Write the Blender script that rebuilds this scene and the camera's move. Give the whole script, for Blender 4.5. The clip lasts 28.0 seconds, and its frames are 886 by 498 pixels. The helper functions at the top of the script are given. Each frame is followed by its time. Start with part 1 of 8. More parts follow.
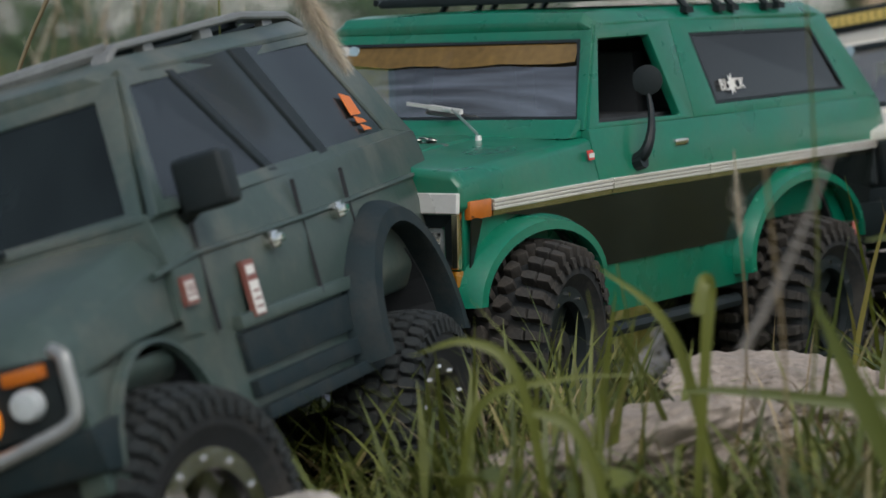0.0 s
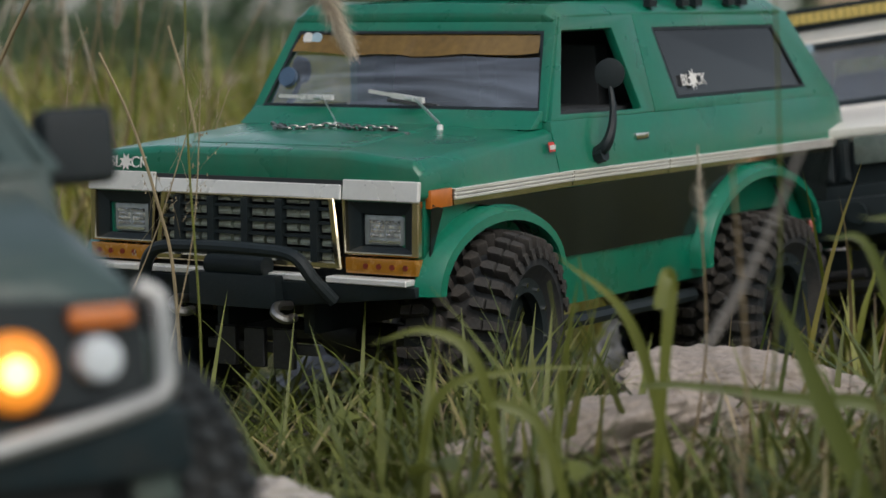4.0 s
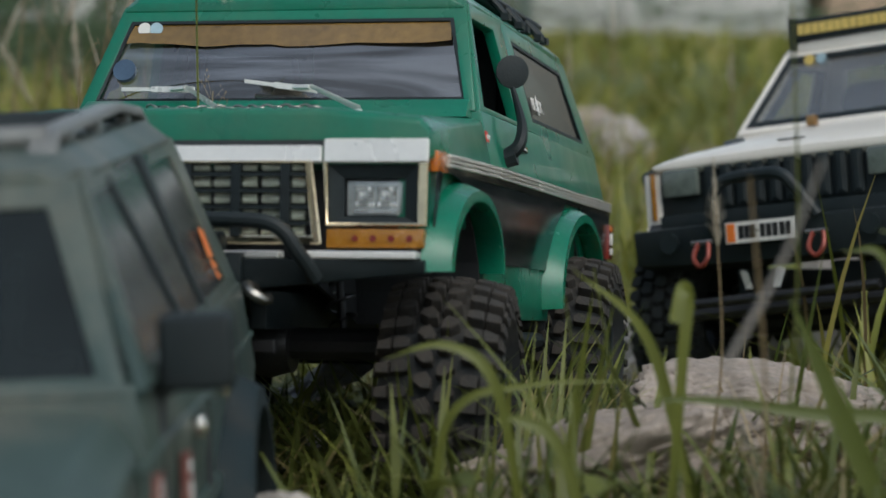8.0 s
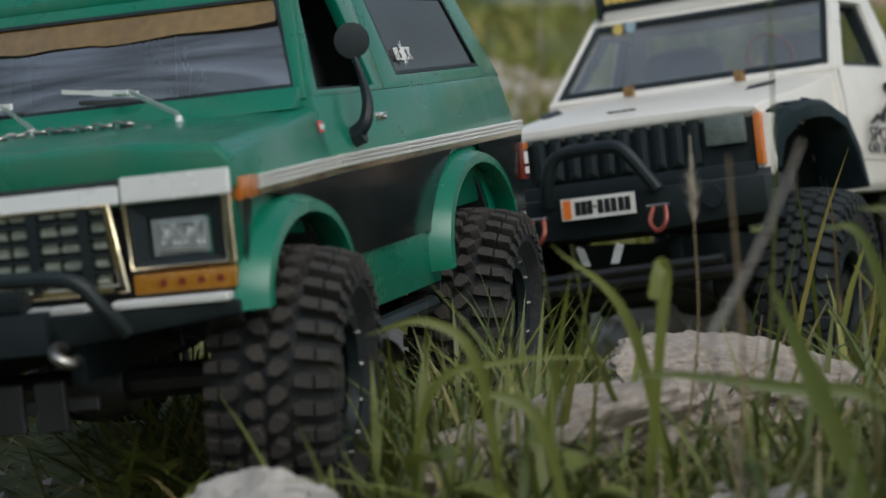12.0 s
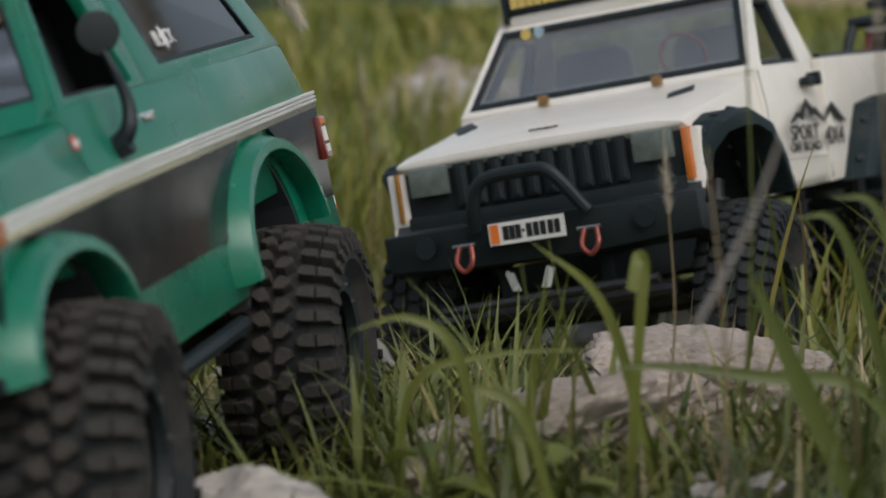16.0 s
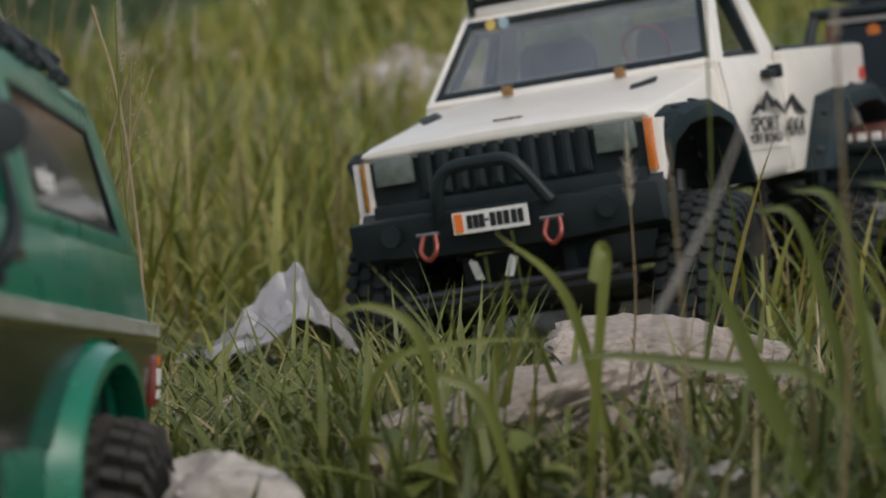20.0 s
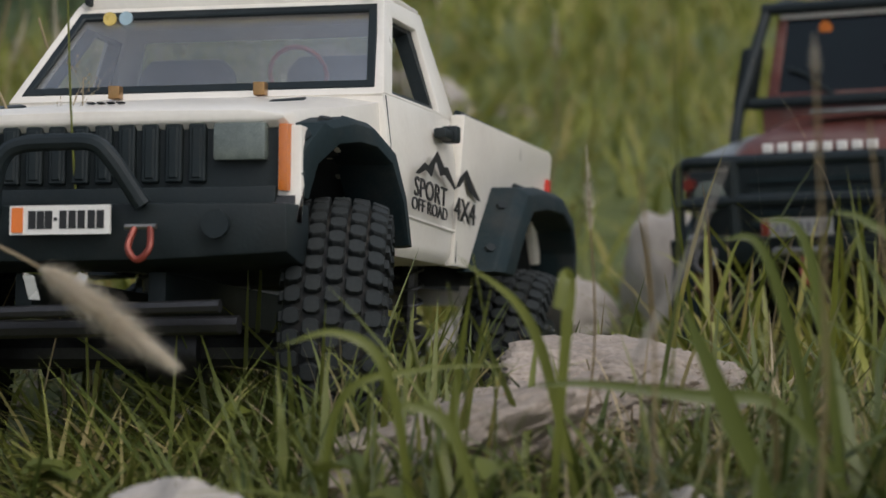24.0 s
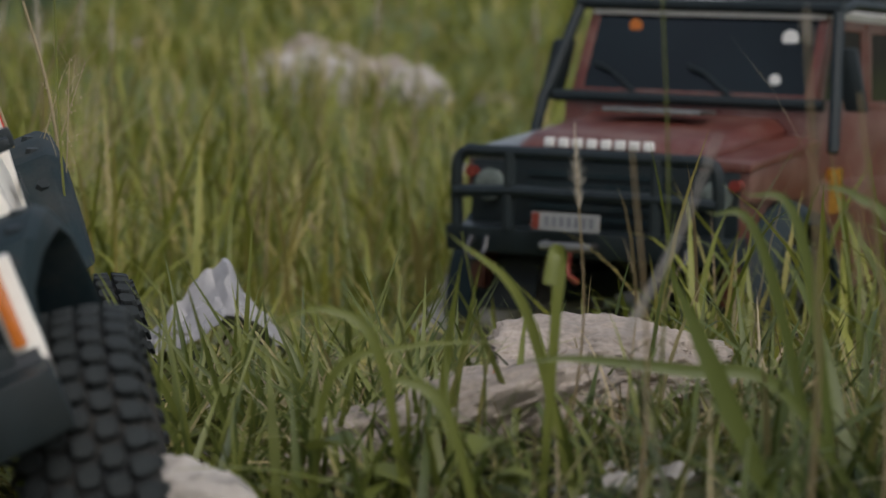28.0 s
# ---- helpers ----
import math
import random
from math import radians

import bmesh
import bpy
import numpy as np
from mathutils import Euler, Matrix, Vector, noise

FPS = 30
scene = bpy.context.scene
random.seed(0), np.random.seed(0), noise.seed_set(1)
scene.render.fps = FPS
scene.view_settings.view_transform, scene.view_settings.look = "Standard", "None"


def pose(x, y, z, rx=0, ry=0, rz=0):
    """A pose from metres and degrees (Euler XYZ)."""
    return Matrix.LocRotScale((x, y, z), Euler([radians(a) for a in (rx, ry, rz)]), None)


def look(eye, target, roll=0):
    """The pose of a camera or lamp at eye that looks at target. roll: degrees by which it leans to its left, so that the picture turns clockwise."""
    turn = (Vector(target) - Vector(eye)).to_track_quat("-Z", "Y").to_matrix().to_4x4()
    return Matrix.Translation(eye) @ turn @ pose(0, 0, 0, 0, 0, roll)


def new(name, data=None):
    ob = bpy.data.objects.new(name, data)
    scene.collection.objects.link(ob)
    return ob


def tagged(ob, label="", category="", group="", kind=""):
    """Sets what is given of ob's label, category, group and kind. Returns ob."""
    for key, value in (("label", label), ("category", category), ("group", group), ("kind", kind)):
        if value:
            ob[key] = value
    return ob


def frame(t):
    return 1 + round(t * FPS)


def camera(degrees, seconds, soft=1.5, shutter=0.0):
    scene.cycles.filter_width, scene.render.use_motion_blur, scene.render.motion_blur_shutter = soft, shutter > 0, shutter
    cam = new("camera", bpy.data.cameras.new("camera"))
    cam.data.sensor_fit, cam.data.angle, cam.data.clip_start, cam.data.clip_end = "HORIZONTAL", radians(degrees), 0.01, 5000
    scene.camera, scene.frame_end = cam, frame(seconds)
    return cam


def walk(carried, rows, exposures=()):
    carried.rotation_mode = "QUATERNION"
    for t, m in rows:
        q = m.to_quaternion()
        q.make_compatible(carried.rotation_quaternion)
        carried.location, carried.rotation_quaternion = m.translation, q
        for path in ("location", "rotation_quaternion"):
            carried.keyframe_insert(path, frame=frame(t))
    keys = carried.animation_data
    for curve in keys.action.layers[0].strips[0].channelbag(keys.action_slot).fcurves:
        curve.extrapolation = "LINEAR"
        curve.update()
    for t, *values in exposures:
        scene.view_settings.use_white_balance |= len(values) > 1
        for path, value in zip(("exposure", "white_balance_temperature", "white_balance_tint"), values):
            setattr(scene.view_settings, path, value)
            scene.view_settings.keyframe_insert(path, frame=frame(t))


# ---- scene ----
cam = camera(19.766, 28.0, soft=1.5)
cam.data.dof.use_dof = True
cam.data.dof.focus_distance = 1.32
cam.data.dof.aperture_fstop = 12.0
PATH = [
    (0, 0.0000, 0.0000, 0.2500, 0.000, -5.000, -0.000),
    (0.5, 0.0009, 0.0008, 0.2504, -0.238, -4.829, -0.050),
    (1, 0.0007, 0.0018, 0.2510, -0.424, -4.931, 0.027),
    (1.5, 0.0013, 0.0025, 0.2501, -0.115, -4.831, -0.202),
    (2, 0.0011, 0.0035, 0.2481, -0.101, -4.666, -0.863),
    (2.5, -0.0005, 0.0041, 0.2472, -0.364, -4.500, -0.839),
    (3, -0.0004, 0.0019, 0.2465, -0.588, -4.449, -0.906),
    (3.5, -0.0037, -0.0003, 0.2488, -0.825, -4.829, -1.294),
    (4, -0.0055, -0.0008, 0.2503, -1.028, -5.255, -1.456),
    (4.5, -0.0039, -0.0003, 0.2540, -0.974, -5.477, -1.267),
    (6.5, -0.0006, 0.0044, 0.2519, -0.430, -5.191, -1.665),
    (7, -0.0061, 0.0058, 0.2527, -0.699, -5.202, -1.620),
    (7.5, -0.0069, 0.0066, 0.2528, -0.746, -5.173, -1.483),
    (8, -0.0081, 0.0058, 0.2525, -0.864, -5.127, -1.377),
    (8.5, -0.0084, 0.0035, 0.2540, -0.997, -5.283, -1.433),
    (9, -0.0093, 0.0011, 0.2546, -1.306, -5.337, -1.587),
    (9.5, -0.0096, -0.0003, 0.2552, -1.443, -5.354, -1.464),
    (10, -0.0094, -0.0007, 0.2558, -1.449, -5.340, -1.450),
    (10.5, -0.0110, -0.0019, 0.2545, -1.479, -5.329, -1.308),
    (11, -0.0116, -0.0019, 0.2547, -1.489, -5.425, -1.333),
    (11.5, -0.0108, -0.0043, 0.2541, -1.429, -5.528, -1.417),
    (12, -0.0130, -0.0036, 0.2558, -1.597, -5.768, -1.290),
    (12.5, -0.0142, -0.0037, 0.2558, -1.685, -5.869, -1.154),
    (13, -0.0144, -0.0042, 0.2561, -1.789, -5.870, -0.939),
    (13.5, -0.0170, -0.0041, 0.2550, -2.018, -5.529, -0.829),
    (15.5, -0.0226, -0.0074, 0.2536, -2.663, -5.648, -0.506),
    (16, -0.0220, -0.0085, 0.2539, -2.691, -5.705, -0.404),
    (16.5, -0.0232, -0.0104, 0.2562, -2.766, -5.653, -0.442),
    (17, -0.0232, -0.0118, 0.2563, -2.811, -5.624, -0.464),
    (17.5, -0.0236, -0.0134, 0.2558, -2.835, -5.591, -0.630),
    (18, -0.0242, -0.0173, 0.2551, -2.934, -5.656, -0.641),
    (18.5, -0.0239, -0.0191, 0.2553, -3.014, -5.801, -0.686),
    (19, -0.0239, -0.0205, 0.2552, -3.093, -5.930, -0.722),
    (19.5, -0.0237, -0.0229, 0.2560, -3.275, -6.024, -0.767),
    (20, -0.0236, -0.0242, 0.2571, -3.487, -6.010, -0.831),
    (20.5, -0.0236, -0.0239, 0.2583, -3.657, -5.871, -0.630),
    (22.5, -0.0409, -0.0182, 0.2706, -4.816, -6.320, -1.956),
    (23, -0.0396, -0.0182, 0.2707, -4.908, -6.365, -1.746),
    (23.5, -0.0416, -0.0174, 0.2689, -5.106, -6.248, -1.639),
    (24, -0.0430, -0.0187, 0.2679, -5.385, -6.067, -1.371),
    (24.5, -0.0438, -0.0202, 0.2640, -5.577, -5.914, -1.352),
    (25, -0.0450, -0.0209, 0.2622, -5.804, -5.796, -1.083),
    (25.5, -0.0450, -0.0195, 0.2604, -5.901, -5.794, -1.032),
    (26, -0.0453, -0.0211, 0.2606, -5.924, -5.880, -1.290),
    (26.5, -0.0467, -0.0231, 0.2599, -6.026, -5.979, -1.159),
    (27, -0.0469, -0.0217, 0.2604, -6.063, -6.153, -1.190),
    (27.5, -0.0483, -0.0217, 0.2621, -6.079, -6.277, -1.014),
    (28, -0.0483, -0.0199, 0.2626, -5.943, -6.269, -1.176),
]
# the camera cools its picture a little in the first half: seconds, stops, kelvin, tint
BALANCE = [(0, 0, 6400, 8), (4, 0.03, 6500, 9), (7, 0, 6250, 5), (12, -0.1, 6200, 5), (13.5, -0.06, 6250, 7), (16, -0.08, 6450, 9), (18, 0, 6500, 10), (28, -0.03, 6450, 10)]
walk(cam, [(t, pose(x, y, z, 90 + p, r, w)) for t, x, y, z, w, p, r in PATH], BALANCE)

# ---- light ----
world = bpy.data.worlds.new("world")
scene.world = world
world.use_nodes = True
wn, wl = world.node_tree.nodes, world.node_tree.links
sky = wn.new("ShaderNodeTexSky")
sky.sky_type, sky.sun_disc = "NISHITA", False
sky.sun_elevation, sky.sun_rotation = radians(52), radians(150)
sky.dust_density, sky.air_density = 3.0, 1.2
grey = wn.new("ShaderNodeHueSaturation")
grey.inputs["Saturation"].default_value = 0.62
wl.new(sky.outputs["Color"], grey.inputs["Color"])
# broken cloud: softly lighter and darker parts of an overcast sky
wco, cloud, span, lit = wn.new("ShaderNodeTexCoord"), wn.new("ShaderNodeTexNoise"), wn.new("ShaderNodeMapRange"), wn.new("ShaderNodeVectorMath")
cloud.inputs["Scale"].default_value, cloud.inputs["Detail"].default_value = 9.0, 3
span.inputs["From Min"].default_value, span.inputs["From Max"].default_value = 0.36, 0.66
span.inputs["To Min"].default_value, span.inputs["To Max"].default_value = 0.5, 1.55
lit.operation = "SCALE"
wl.new(wco.outputs["Generated"], cloud.inputs["Vector"])
wl.new(cloud.outputs["Fac"], span.inputs["Value"])
wl.new(span.outputs[0], lit.inputs["Scale"])
wl.new(grey.outputs["Color"], lit.inputs[0])
wl.new(lit.outputs[0], wn["Background"].inputs["Color"])
wn["Background"].inputs["Strength"].default_value = 0.141
sun = new("sun", bpy.data.lights.new("sun", "SUN"))
sun.data.energy, sun.data.angle, sun.data.color = 0.95, radians(40), (1.0, 0.965, 0.92)
sun.matrix_basis = look((0.6, -1.0, 2.0), (0, 0.6, 0))


# ---- materials ----
def mat(name, color, rough=0.5, metal=0.0, vary=0.25, scale=60.0, bump=0.1, dirt=None, dirt_amount=0.0, coat=0.0):
    """Principled paint, plastic, metal or stone with mottling at two scales, fine relief and dirt patches."""
    m = bpy.data.materials.new(name)
    m.use_nodes = True
    n, l = m.node_tree.nodes, m.node_tree.links
    p = n["Principled BSDF"]
    p.inputs["Roughness"].default_value, p.inputs["Metallic"].default_value = rough, metal
    p.inputs["Coat Weight"].default_value = coat
    co = n.new("ShaderNodeTexCoord")
    a, b = n.new("ShaderNodeTexNoise"), n.new("ShaderNodeTexNoise")
    a.inputs["Scale"].default_value, a.inputs["Detail"].default_value = scale, 4
    b.inputs["Scale"].default_value, b.inputs["Detail"].default_value = scale * 9, 3
    for t in (a, b):
        l.new(co.outputs["Object"], t.inputs["Vector"])
    ramp = n.new("ShaderNodeMapRange")
    ramp.inputs["From Min"].default_value, ramp.inputs["From Max"].default_value = 0.3, 0.7
    ramp.inputs["To Min"].default_value, ramp.inputs["To Max"].default_value = 1 - vary, 1 + vary
    mixf = n.new("ShaderNodeMath")
    mixf.operation = "MULTIPLY_ADD"
    mixf.inputs[1].default_value = 0.45
    half = n.new("ShaderNodeMath")
    half.operation = "MULTIPLY"
    half.inputs[1].default_value = 0.55
    l.new(a.outputs["Fac"], half.inputs[0])
    l.new(b.outputs["Fac"], mixf.inputs[0])
    l.new(half.outputs[0], mixf.inputs[2])
    l.new(mixf.outputs[0], ramp.inputs["Value"])
    mul = n.new("ShaderNodeVectorMath")
    mul.operation = "SCALE"
    mul.inputs[0].default_value = color[:3]
    l.new(ramp.outputs[0], mul.inputs["Scale"])
    out = mul.outputs[0]
    if dirt:
        d = n.new("ShaderNodeTexNoise")
        d.inputs["Scale"].default_value, d.inputs["Detail"].default_value = scale * 0.55, 8
        d.inputs["Roughness"].default_value = 0.7
        l.new(co.outputs["Object"], d.inputs["Vector"])
        dr = n.new("ShaderNodeMapRange")
        dr.inputs["From Min"].default_value, dr.inputs["From Max"].default_value = 0.45, 0.75
        dr.inputs["To Max"].default_value = dirt_amount
        l.new(d.outputs["Fac"], dr.inputs["Value"])
        mx = n.new("ShaderNodeMix")
        mx.data_type = "RGBA"
        mx.inputs["B"].default_value = (*dirt, 1)
        l.new(dr.outputs[0], mx.inputs["Factor"])
        l.new(out, mx.inputs["A"])
        out = mx.outputs["Result"]
    l.new(out, p.inputs["Base Color"])
    rr = n.new("ShaderNodeMapRange")
    rr.inputs["To Min"].default_value, rr.inputs["To Max"].default_value = max(0.02, rough - 0.12), min(1, rough + 0.12)
    l.new(a.outputs["Fac"], rr.inputs["Value"])
    l.new(rr.outputs[0], p.inputs["Roughness"])
    if bump:
        bp = n.new("ShaderNodeBump")
        bp.inputs["Strength"].default_value, bp.inputs["Distance"].default_value = bump, 0.0006
        l.new(b.outputs["Fac"], bp.inputs["Height"])
        l.new(bp.outputs["Normal"], p.inputs["Normal"])
    return m


def glass(name, tint, dust_sheen, rough=0.02, shine=1.6, film_tone=(0.42, 0.41, 0.39)):
    """A thin pane: tinted see-through, a thin uneven film for dust and painted sky sheen, and a reflection that grows
    at grazing angles.
    """
    m = bpy.data.materials.new(name)
    m.use_nodes = True
    n, l = m.node_tree.nodes, m.node_tree.links
    n.remove(n["Principled BSDF"])
    tr, gl, df, fr = n.new("ShaderNodeBsdfTransparent"), n.new("ShaderNodeBsdfGlossy"), n.new("ShaderNodeBsdfDiffuse"), n.new("ShaderNodeLayerWeight")
    tr.inputs["Color"].default_value = (*tint, 1)
    df.inputs["Color"].default_value = (*film_tone, 1)
    gl.inputs["Roughness"].default_value = rough
    fr.inputs["Blend"].default_value = 0.5
    steep, gloss = n.new("ShaderNodeMath"), n.new("ShaderNodeMath")
    steep.operation, gloss.operation, gloss.use_clamp = "POWER", "MULTIPLY_ADD", True
    steep.inputs[1].default_value = 4.0
    gloss.inputs[1].default_value, gloss.inputs[2].default_value = 0.8, 0.045 * shine
    l.new(fr.outputs["Facing"], steep.inputs[0])
    l.new(steep.outputs[0], gloss.inputs[0])
    co, film, streak, span = n.new("ShaderNodeTexCoord"), n.new("ShaderNodeTexNoise"), n.new("ShaderNodeMapping"), n.new("ShaderNodeMapRange")
    film.inputs["Scale"].default_value, film.inputs["Detail"].default_value = 9, 3
    streak.inputs["Scale"].default_value = (1.0, 1.6, 0.7)
    span.inputs["From Min"].default_value, span.inputs["From Max"].default_value = 0.35, 0.75
    span.inputs["To Min"].default_value, span.inputs["To Max"].default_value = dust_sheen * 0.5, dust_sheen * 1.6
    mixd, mixg = n.new("ShaderNodeMixShader"), n.new("ShaderNodeMixShader")
    l.new(co.outputs["Object"], streak.inputs["Vector"])
    l.new(streak.outputs[0], film.inputs["Vector"])
    l.new(film.outputs["Fac"], span.inputs["Value"])
    l.new(span.outputs[0], mixd.inputs["Fac"])
    l.new(tr.outputs[0], mixd.inputs[1])
    l.new(df.outputs[0], mixd.inputs[2])
    l.new(gloss.outputs[0], mixg.inputs["Fac"])
    l.new(mixd.outputs[0], mixg.inputs[1])
    l.new(gl.outputs[0], mixg.inputs[2])
    l.new(mixg.outputs[0], n["Material Output"].inputs["Surface"])
    return m


def glow(name, color, strength):
    m = mat(name, color, 0.25, vary=0.1)
    p = m.node_tree.nodes["Principled BSDF"]
    p.inputs["Emission Color"].default_value, p.inputs["Emission Strength"].default_value = (*color, 1), strength
    return m


def foliage(name, dark, light, dry):
    """Blades and leaves: the tone varies from blade to blade, some are dry; light comes through a little."""
    m = bpy.data.materials.new(name)
    m.use_nodes = True
    n, l = m.node_tree.nodes, m.node_tree.links
    p = n["Principled BSDF"]
    p.inputs["Roughness"].default_value = 0.45
    g, r, co, no = n.new("ShaderNodeNewGeometry"), n.new("ShaderNodeValToRGB"), n.new("ShaderNodeTexCoord"), n.new("ShaderNodeTexNoise")
    r.color_ramp.elements[0].color, r.color_ramp.elements[1].color = (*dark, 1), (*dry, 1)
    r.color_ramp.elements[0].position, r.color_ramp.elements[1].position = 0.05, 0.97
    e = r.color_ramp.elements.new(0.72)
    e.color = (*light, 1)
    no.inputs["Scale"].default_value = 9
    ad = n.new("ShaderNodeMath")
    ad.operation = "MULTIPLY_ADD"
    ad.inputs[1].default_value, ad.inputs[2].default_value = 0.6, -0.3
    su = n.new("ShaderNodeMath")
    l.new(co.outputs["Object"], no.inputs["Vector"])
    l.new(no.outputs["Fac"], ad.inputs[0])
    l.new(ad.outputs[0], su.inputs[0])
    l.new(g.outputs["Random Per Island"], su.inputs[1])
    l.new(su.outputs[0], r.inputs["Fac"])
    l.new(r.outputs["Color"], p.inputs["Base Color"])
    t, mx = n.new("ShaderNodeBsdfTranslucent"), n.new("ShaderNodeMixShader")
    mx.inputs["Fac"].default_value = 0.3
    l.new(r.outputs["Color"], t.inputs["Color"])
    l.new(p.outputs[0], mx.inputs[1])
    l.new(t.outputs[0], mx.inputs[2])
    l.new(mx.outputs[0], n["Material Output"].inputs["Surface"])
    return m


LUG_DUST = (0.11, 0.082, 0.060)
MUD = (0.16, 0.12, 0.085)
GREEN = mat("green paint", (0.0015, 0.140, 0.080), 0.30, vary=0.12, scale=30, bump=0.05, dirt=(0.11, 0.15, 0.085), dirt_amount=0.34, coat=0.15)
GREEN_TRIM = mat("green plastic", (0.002, 0.145, 0.082), 0.24, vary=0.12, scale=40, bump=0.08, dirt=(0.12, 0.15, 0.08), dirt_amount=0.15)
DARK_SIDE = mat("black side film", (0.006, 0.009, 0.009), 0.16, vary=0.3, scale=30, bump=0.06, dirt=(0.035, 0.042, 0.036), dirt_amount=0.3)
GREY_BODY = mat("grey green paint", (0.044, 0.070, 0.062), 0.42, vary=0.18, scale=26, bump=0.08, dirt=(0.20, 0.185, 0.145), dirt_amount=0.68)
WHITE = mat("ivory paint", (0.74, 0.70, 0.63), 0.33, vary=0.05, scale=40, bump=0.04, dirt=(0.42, 0.35, 0.27), dirt_amount=0.22)
MAROON = mat("maroon paint", (0.092, 0.022, 0.014), 0.40, vary=0.25, scale=40, bump=0.06, dirt=(0.24, 0.165, 0.13), dirt_amount=0.62)
BLACK = mat("black plastic", (0.0105, 0.0165, 0.0185), 0.5, vary=0.25, scale=70, bump=0.2, dirt=(0.07, 0.062, 0.05), dirt_amount=0.12)
FLARE_GREY = mat("charcoal plastic", (0.012, 0.023, 0.027), 0.68, vary=0.2, scale=70, bump=0.2, dirt=MUD, dirt_amount=0.15)
RUBBER = mat("dusty rubber", (0.019, 0.021, 0.022), 0.8, vary=0.3, scale=60, bump=0.3, dirt=(0.10, 0.082, 0.062), dirt_amount=0.45)
TREAD_DARK = mat("dark tread rubber", (0.021, 0.025, 0.026), 0.8, vary=0.35, scale=60, bump=0.3, dirt=(0.062, 0.060, 0.052), dirt_amount=0.4)
LUG = mat("worn dusty tread rubber", (0.036, 0.034, 0.031), 0.85, vary=0.5, scale=60, bump=0.4, dirt=LUG_DUST, dirt_amount=0.65)
for m_, sheen in ((BLACK, 0.3), (FLARE_GREY, 0.22), (RUBBER, 0.25), (TREAD_DARK, 0.25), (LUG, 0.25)):
    m_.node_tree.nodes["Principled BSDF"].inputs["Specular IOR Level"].default_value = sheen
CHROME = mat("chrome", (0.80, 0.78, 0.74), 0.12, 1.0, vary=0.05, scale=50, bump=0.02)
BRASS_CHROME = mat("yellowed chrome", (0.62, 0.53, 0.36), 0.16, 1.0, vary=0.12, scale=50, bump=0.03)
CHAMPAGNE = mat("warm chrome strip", (0.88, 0.85, 0.78), 0.20, 0.5, vary=0.06, scale=50, bump=0.02, dirt=(0.45, 0.38, 0.26), dirt_amount=0.12)
SATIN = mat("satin silver strip", (0.74, 0.73, 0.70), 0.3, 0.3, vary=0.05, scale=50, bump=0.03)
RIM_CHROME = mat("bright wheel rim", (0.60, 0.60, 0.59), 0.2, 1.0, vary=0.15, scale=60, bump=0.08, dirt=MUD, dirt_amount=0.2)
STEEL = mat("dull steel", (0.32, 0.31, 0.29), 0.4, 1.0, vary=0.2, scale=60, bump=0.15, dirt=MUD, dirt_amount=0.3)
SHOCK = mat("dark steel", (0.05, 0.05, 0.052), 0.4, 0.7, vary=0.2, scale=60, bump=0.1)
INTERIOR = mat("dark cabin plastic", (0.026, 0.029, 0.032), 0.7, vary=0.2, scale=50, bump=0.1)
SEAT = mat("grey cabin plastic", (0.15, 0.15, 0.16), 0.6, vary=0.15, scale=50, bump=0.1)
CABIN_GREY = mat("pale cabin plastic", (0.30, 0.30, 0.30), 0.6, vary=0.15, scale=50, bump=0.1)
AMBER = mat("amber lens", (0.50, 0.135, 0.014), 0.2, vary=0.15, scale=200, bump=0.3, coat=0.6)
AMBER_DARK = mat("dark amber lens", (0.30, 0.125, 0.007), 0.25, vary=0.2, scale=200, bump=0.3, coat=0.5)
ORANGE = mat("orange sticker", (0.72, 0.18, 0.03), 0.4, vary=0.1, scale=80, bump=0)
RED = mat("red sticker", (0.55, 0.045, 0.03), 0.4, vary=0.1, scale=80, bump=0)
FADED_RED = mat("faded red sticker", (0.22, 0.075, 0.06), 0.5, vary=0.2, scale=80, bump=0, dirt=MUD, dirt_amount=0.5)
RED_LENS = mat("red lens", (0.16, 0.02, 0.013), 0.2, vary=0.1, scale=200, bump=0.2, coat=0.5)
RED_METAL = mat("red shackle paint", (0.21, 0.040, 0.025), 0.35, 0.3, vary=0.2, scale=80, bump=0.1)
PAPER = mat("white sticker", (0.72, 0.70, 0.66), 0.45, vary=0.08, scale=80, bump=0)
# grey, darker than the white sticker tone, with mud-coloured patches
PLATE_GREY = mat("dim grey plate", (0.27, 0.27, 0.26), 0.5, vary=0.15, scale=80, bump=0, dirt=MUD, dirt_amount=0.3)
INK = mat("black print", (0.012, 0.012, 0.012), 0.5, vary=0.1, scale=80, bump=0)
YELLOW = mat("yellow led lens", (0.62, 0.46, 0.13), 0.3, vary=0.2, scale=300, bump=0.2)
# olive orange that paints a meadow reflection onto the windscreen
REFLECT_BAND = mat("orange reflection band", (0.17, 0.10, 0.022), 0.10, vary=0.35, scale=20, bump=0.02, coat=0.9)
LAMP_GLASS = mat("headlight lens", (0.30, 0.33, 0.33), 0.12, 0.2, vary=0.35, scale=160, bump=0.3, coat=0.8)
LAMP_DIM = mat("milky lamp lens", (0.12, 0.14, 0.125), 0.18, 0.0, vary=0.3, scale=160, bump=0.3, coat=0.5)
LAMP_BOWL = mat("headlight reflector", (0.62, 0.63, 0.62), 0.2, 0.9, vary=0.25, scale=120, bump=0.3)
SILVER_FRAME = mat("silver lamp frame", (0.30, 0.31, 0.305), 0.35, 0.5, vary=0.15, scale=60, bump=0.1, dirt=MUD, dirt_amount=0.2)
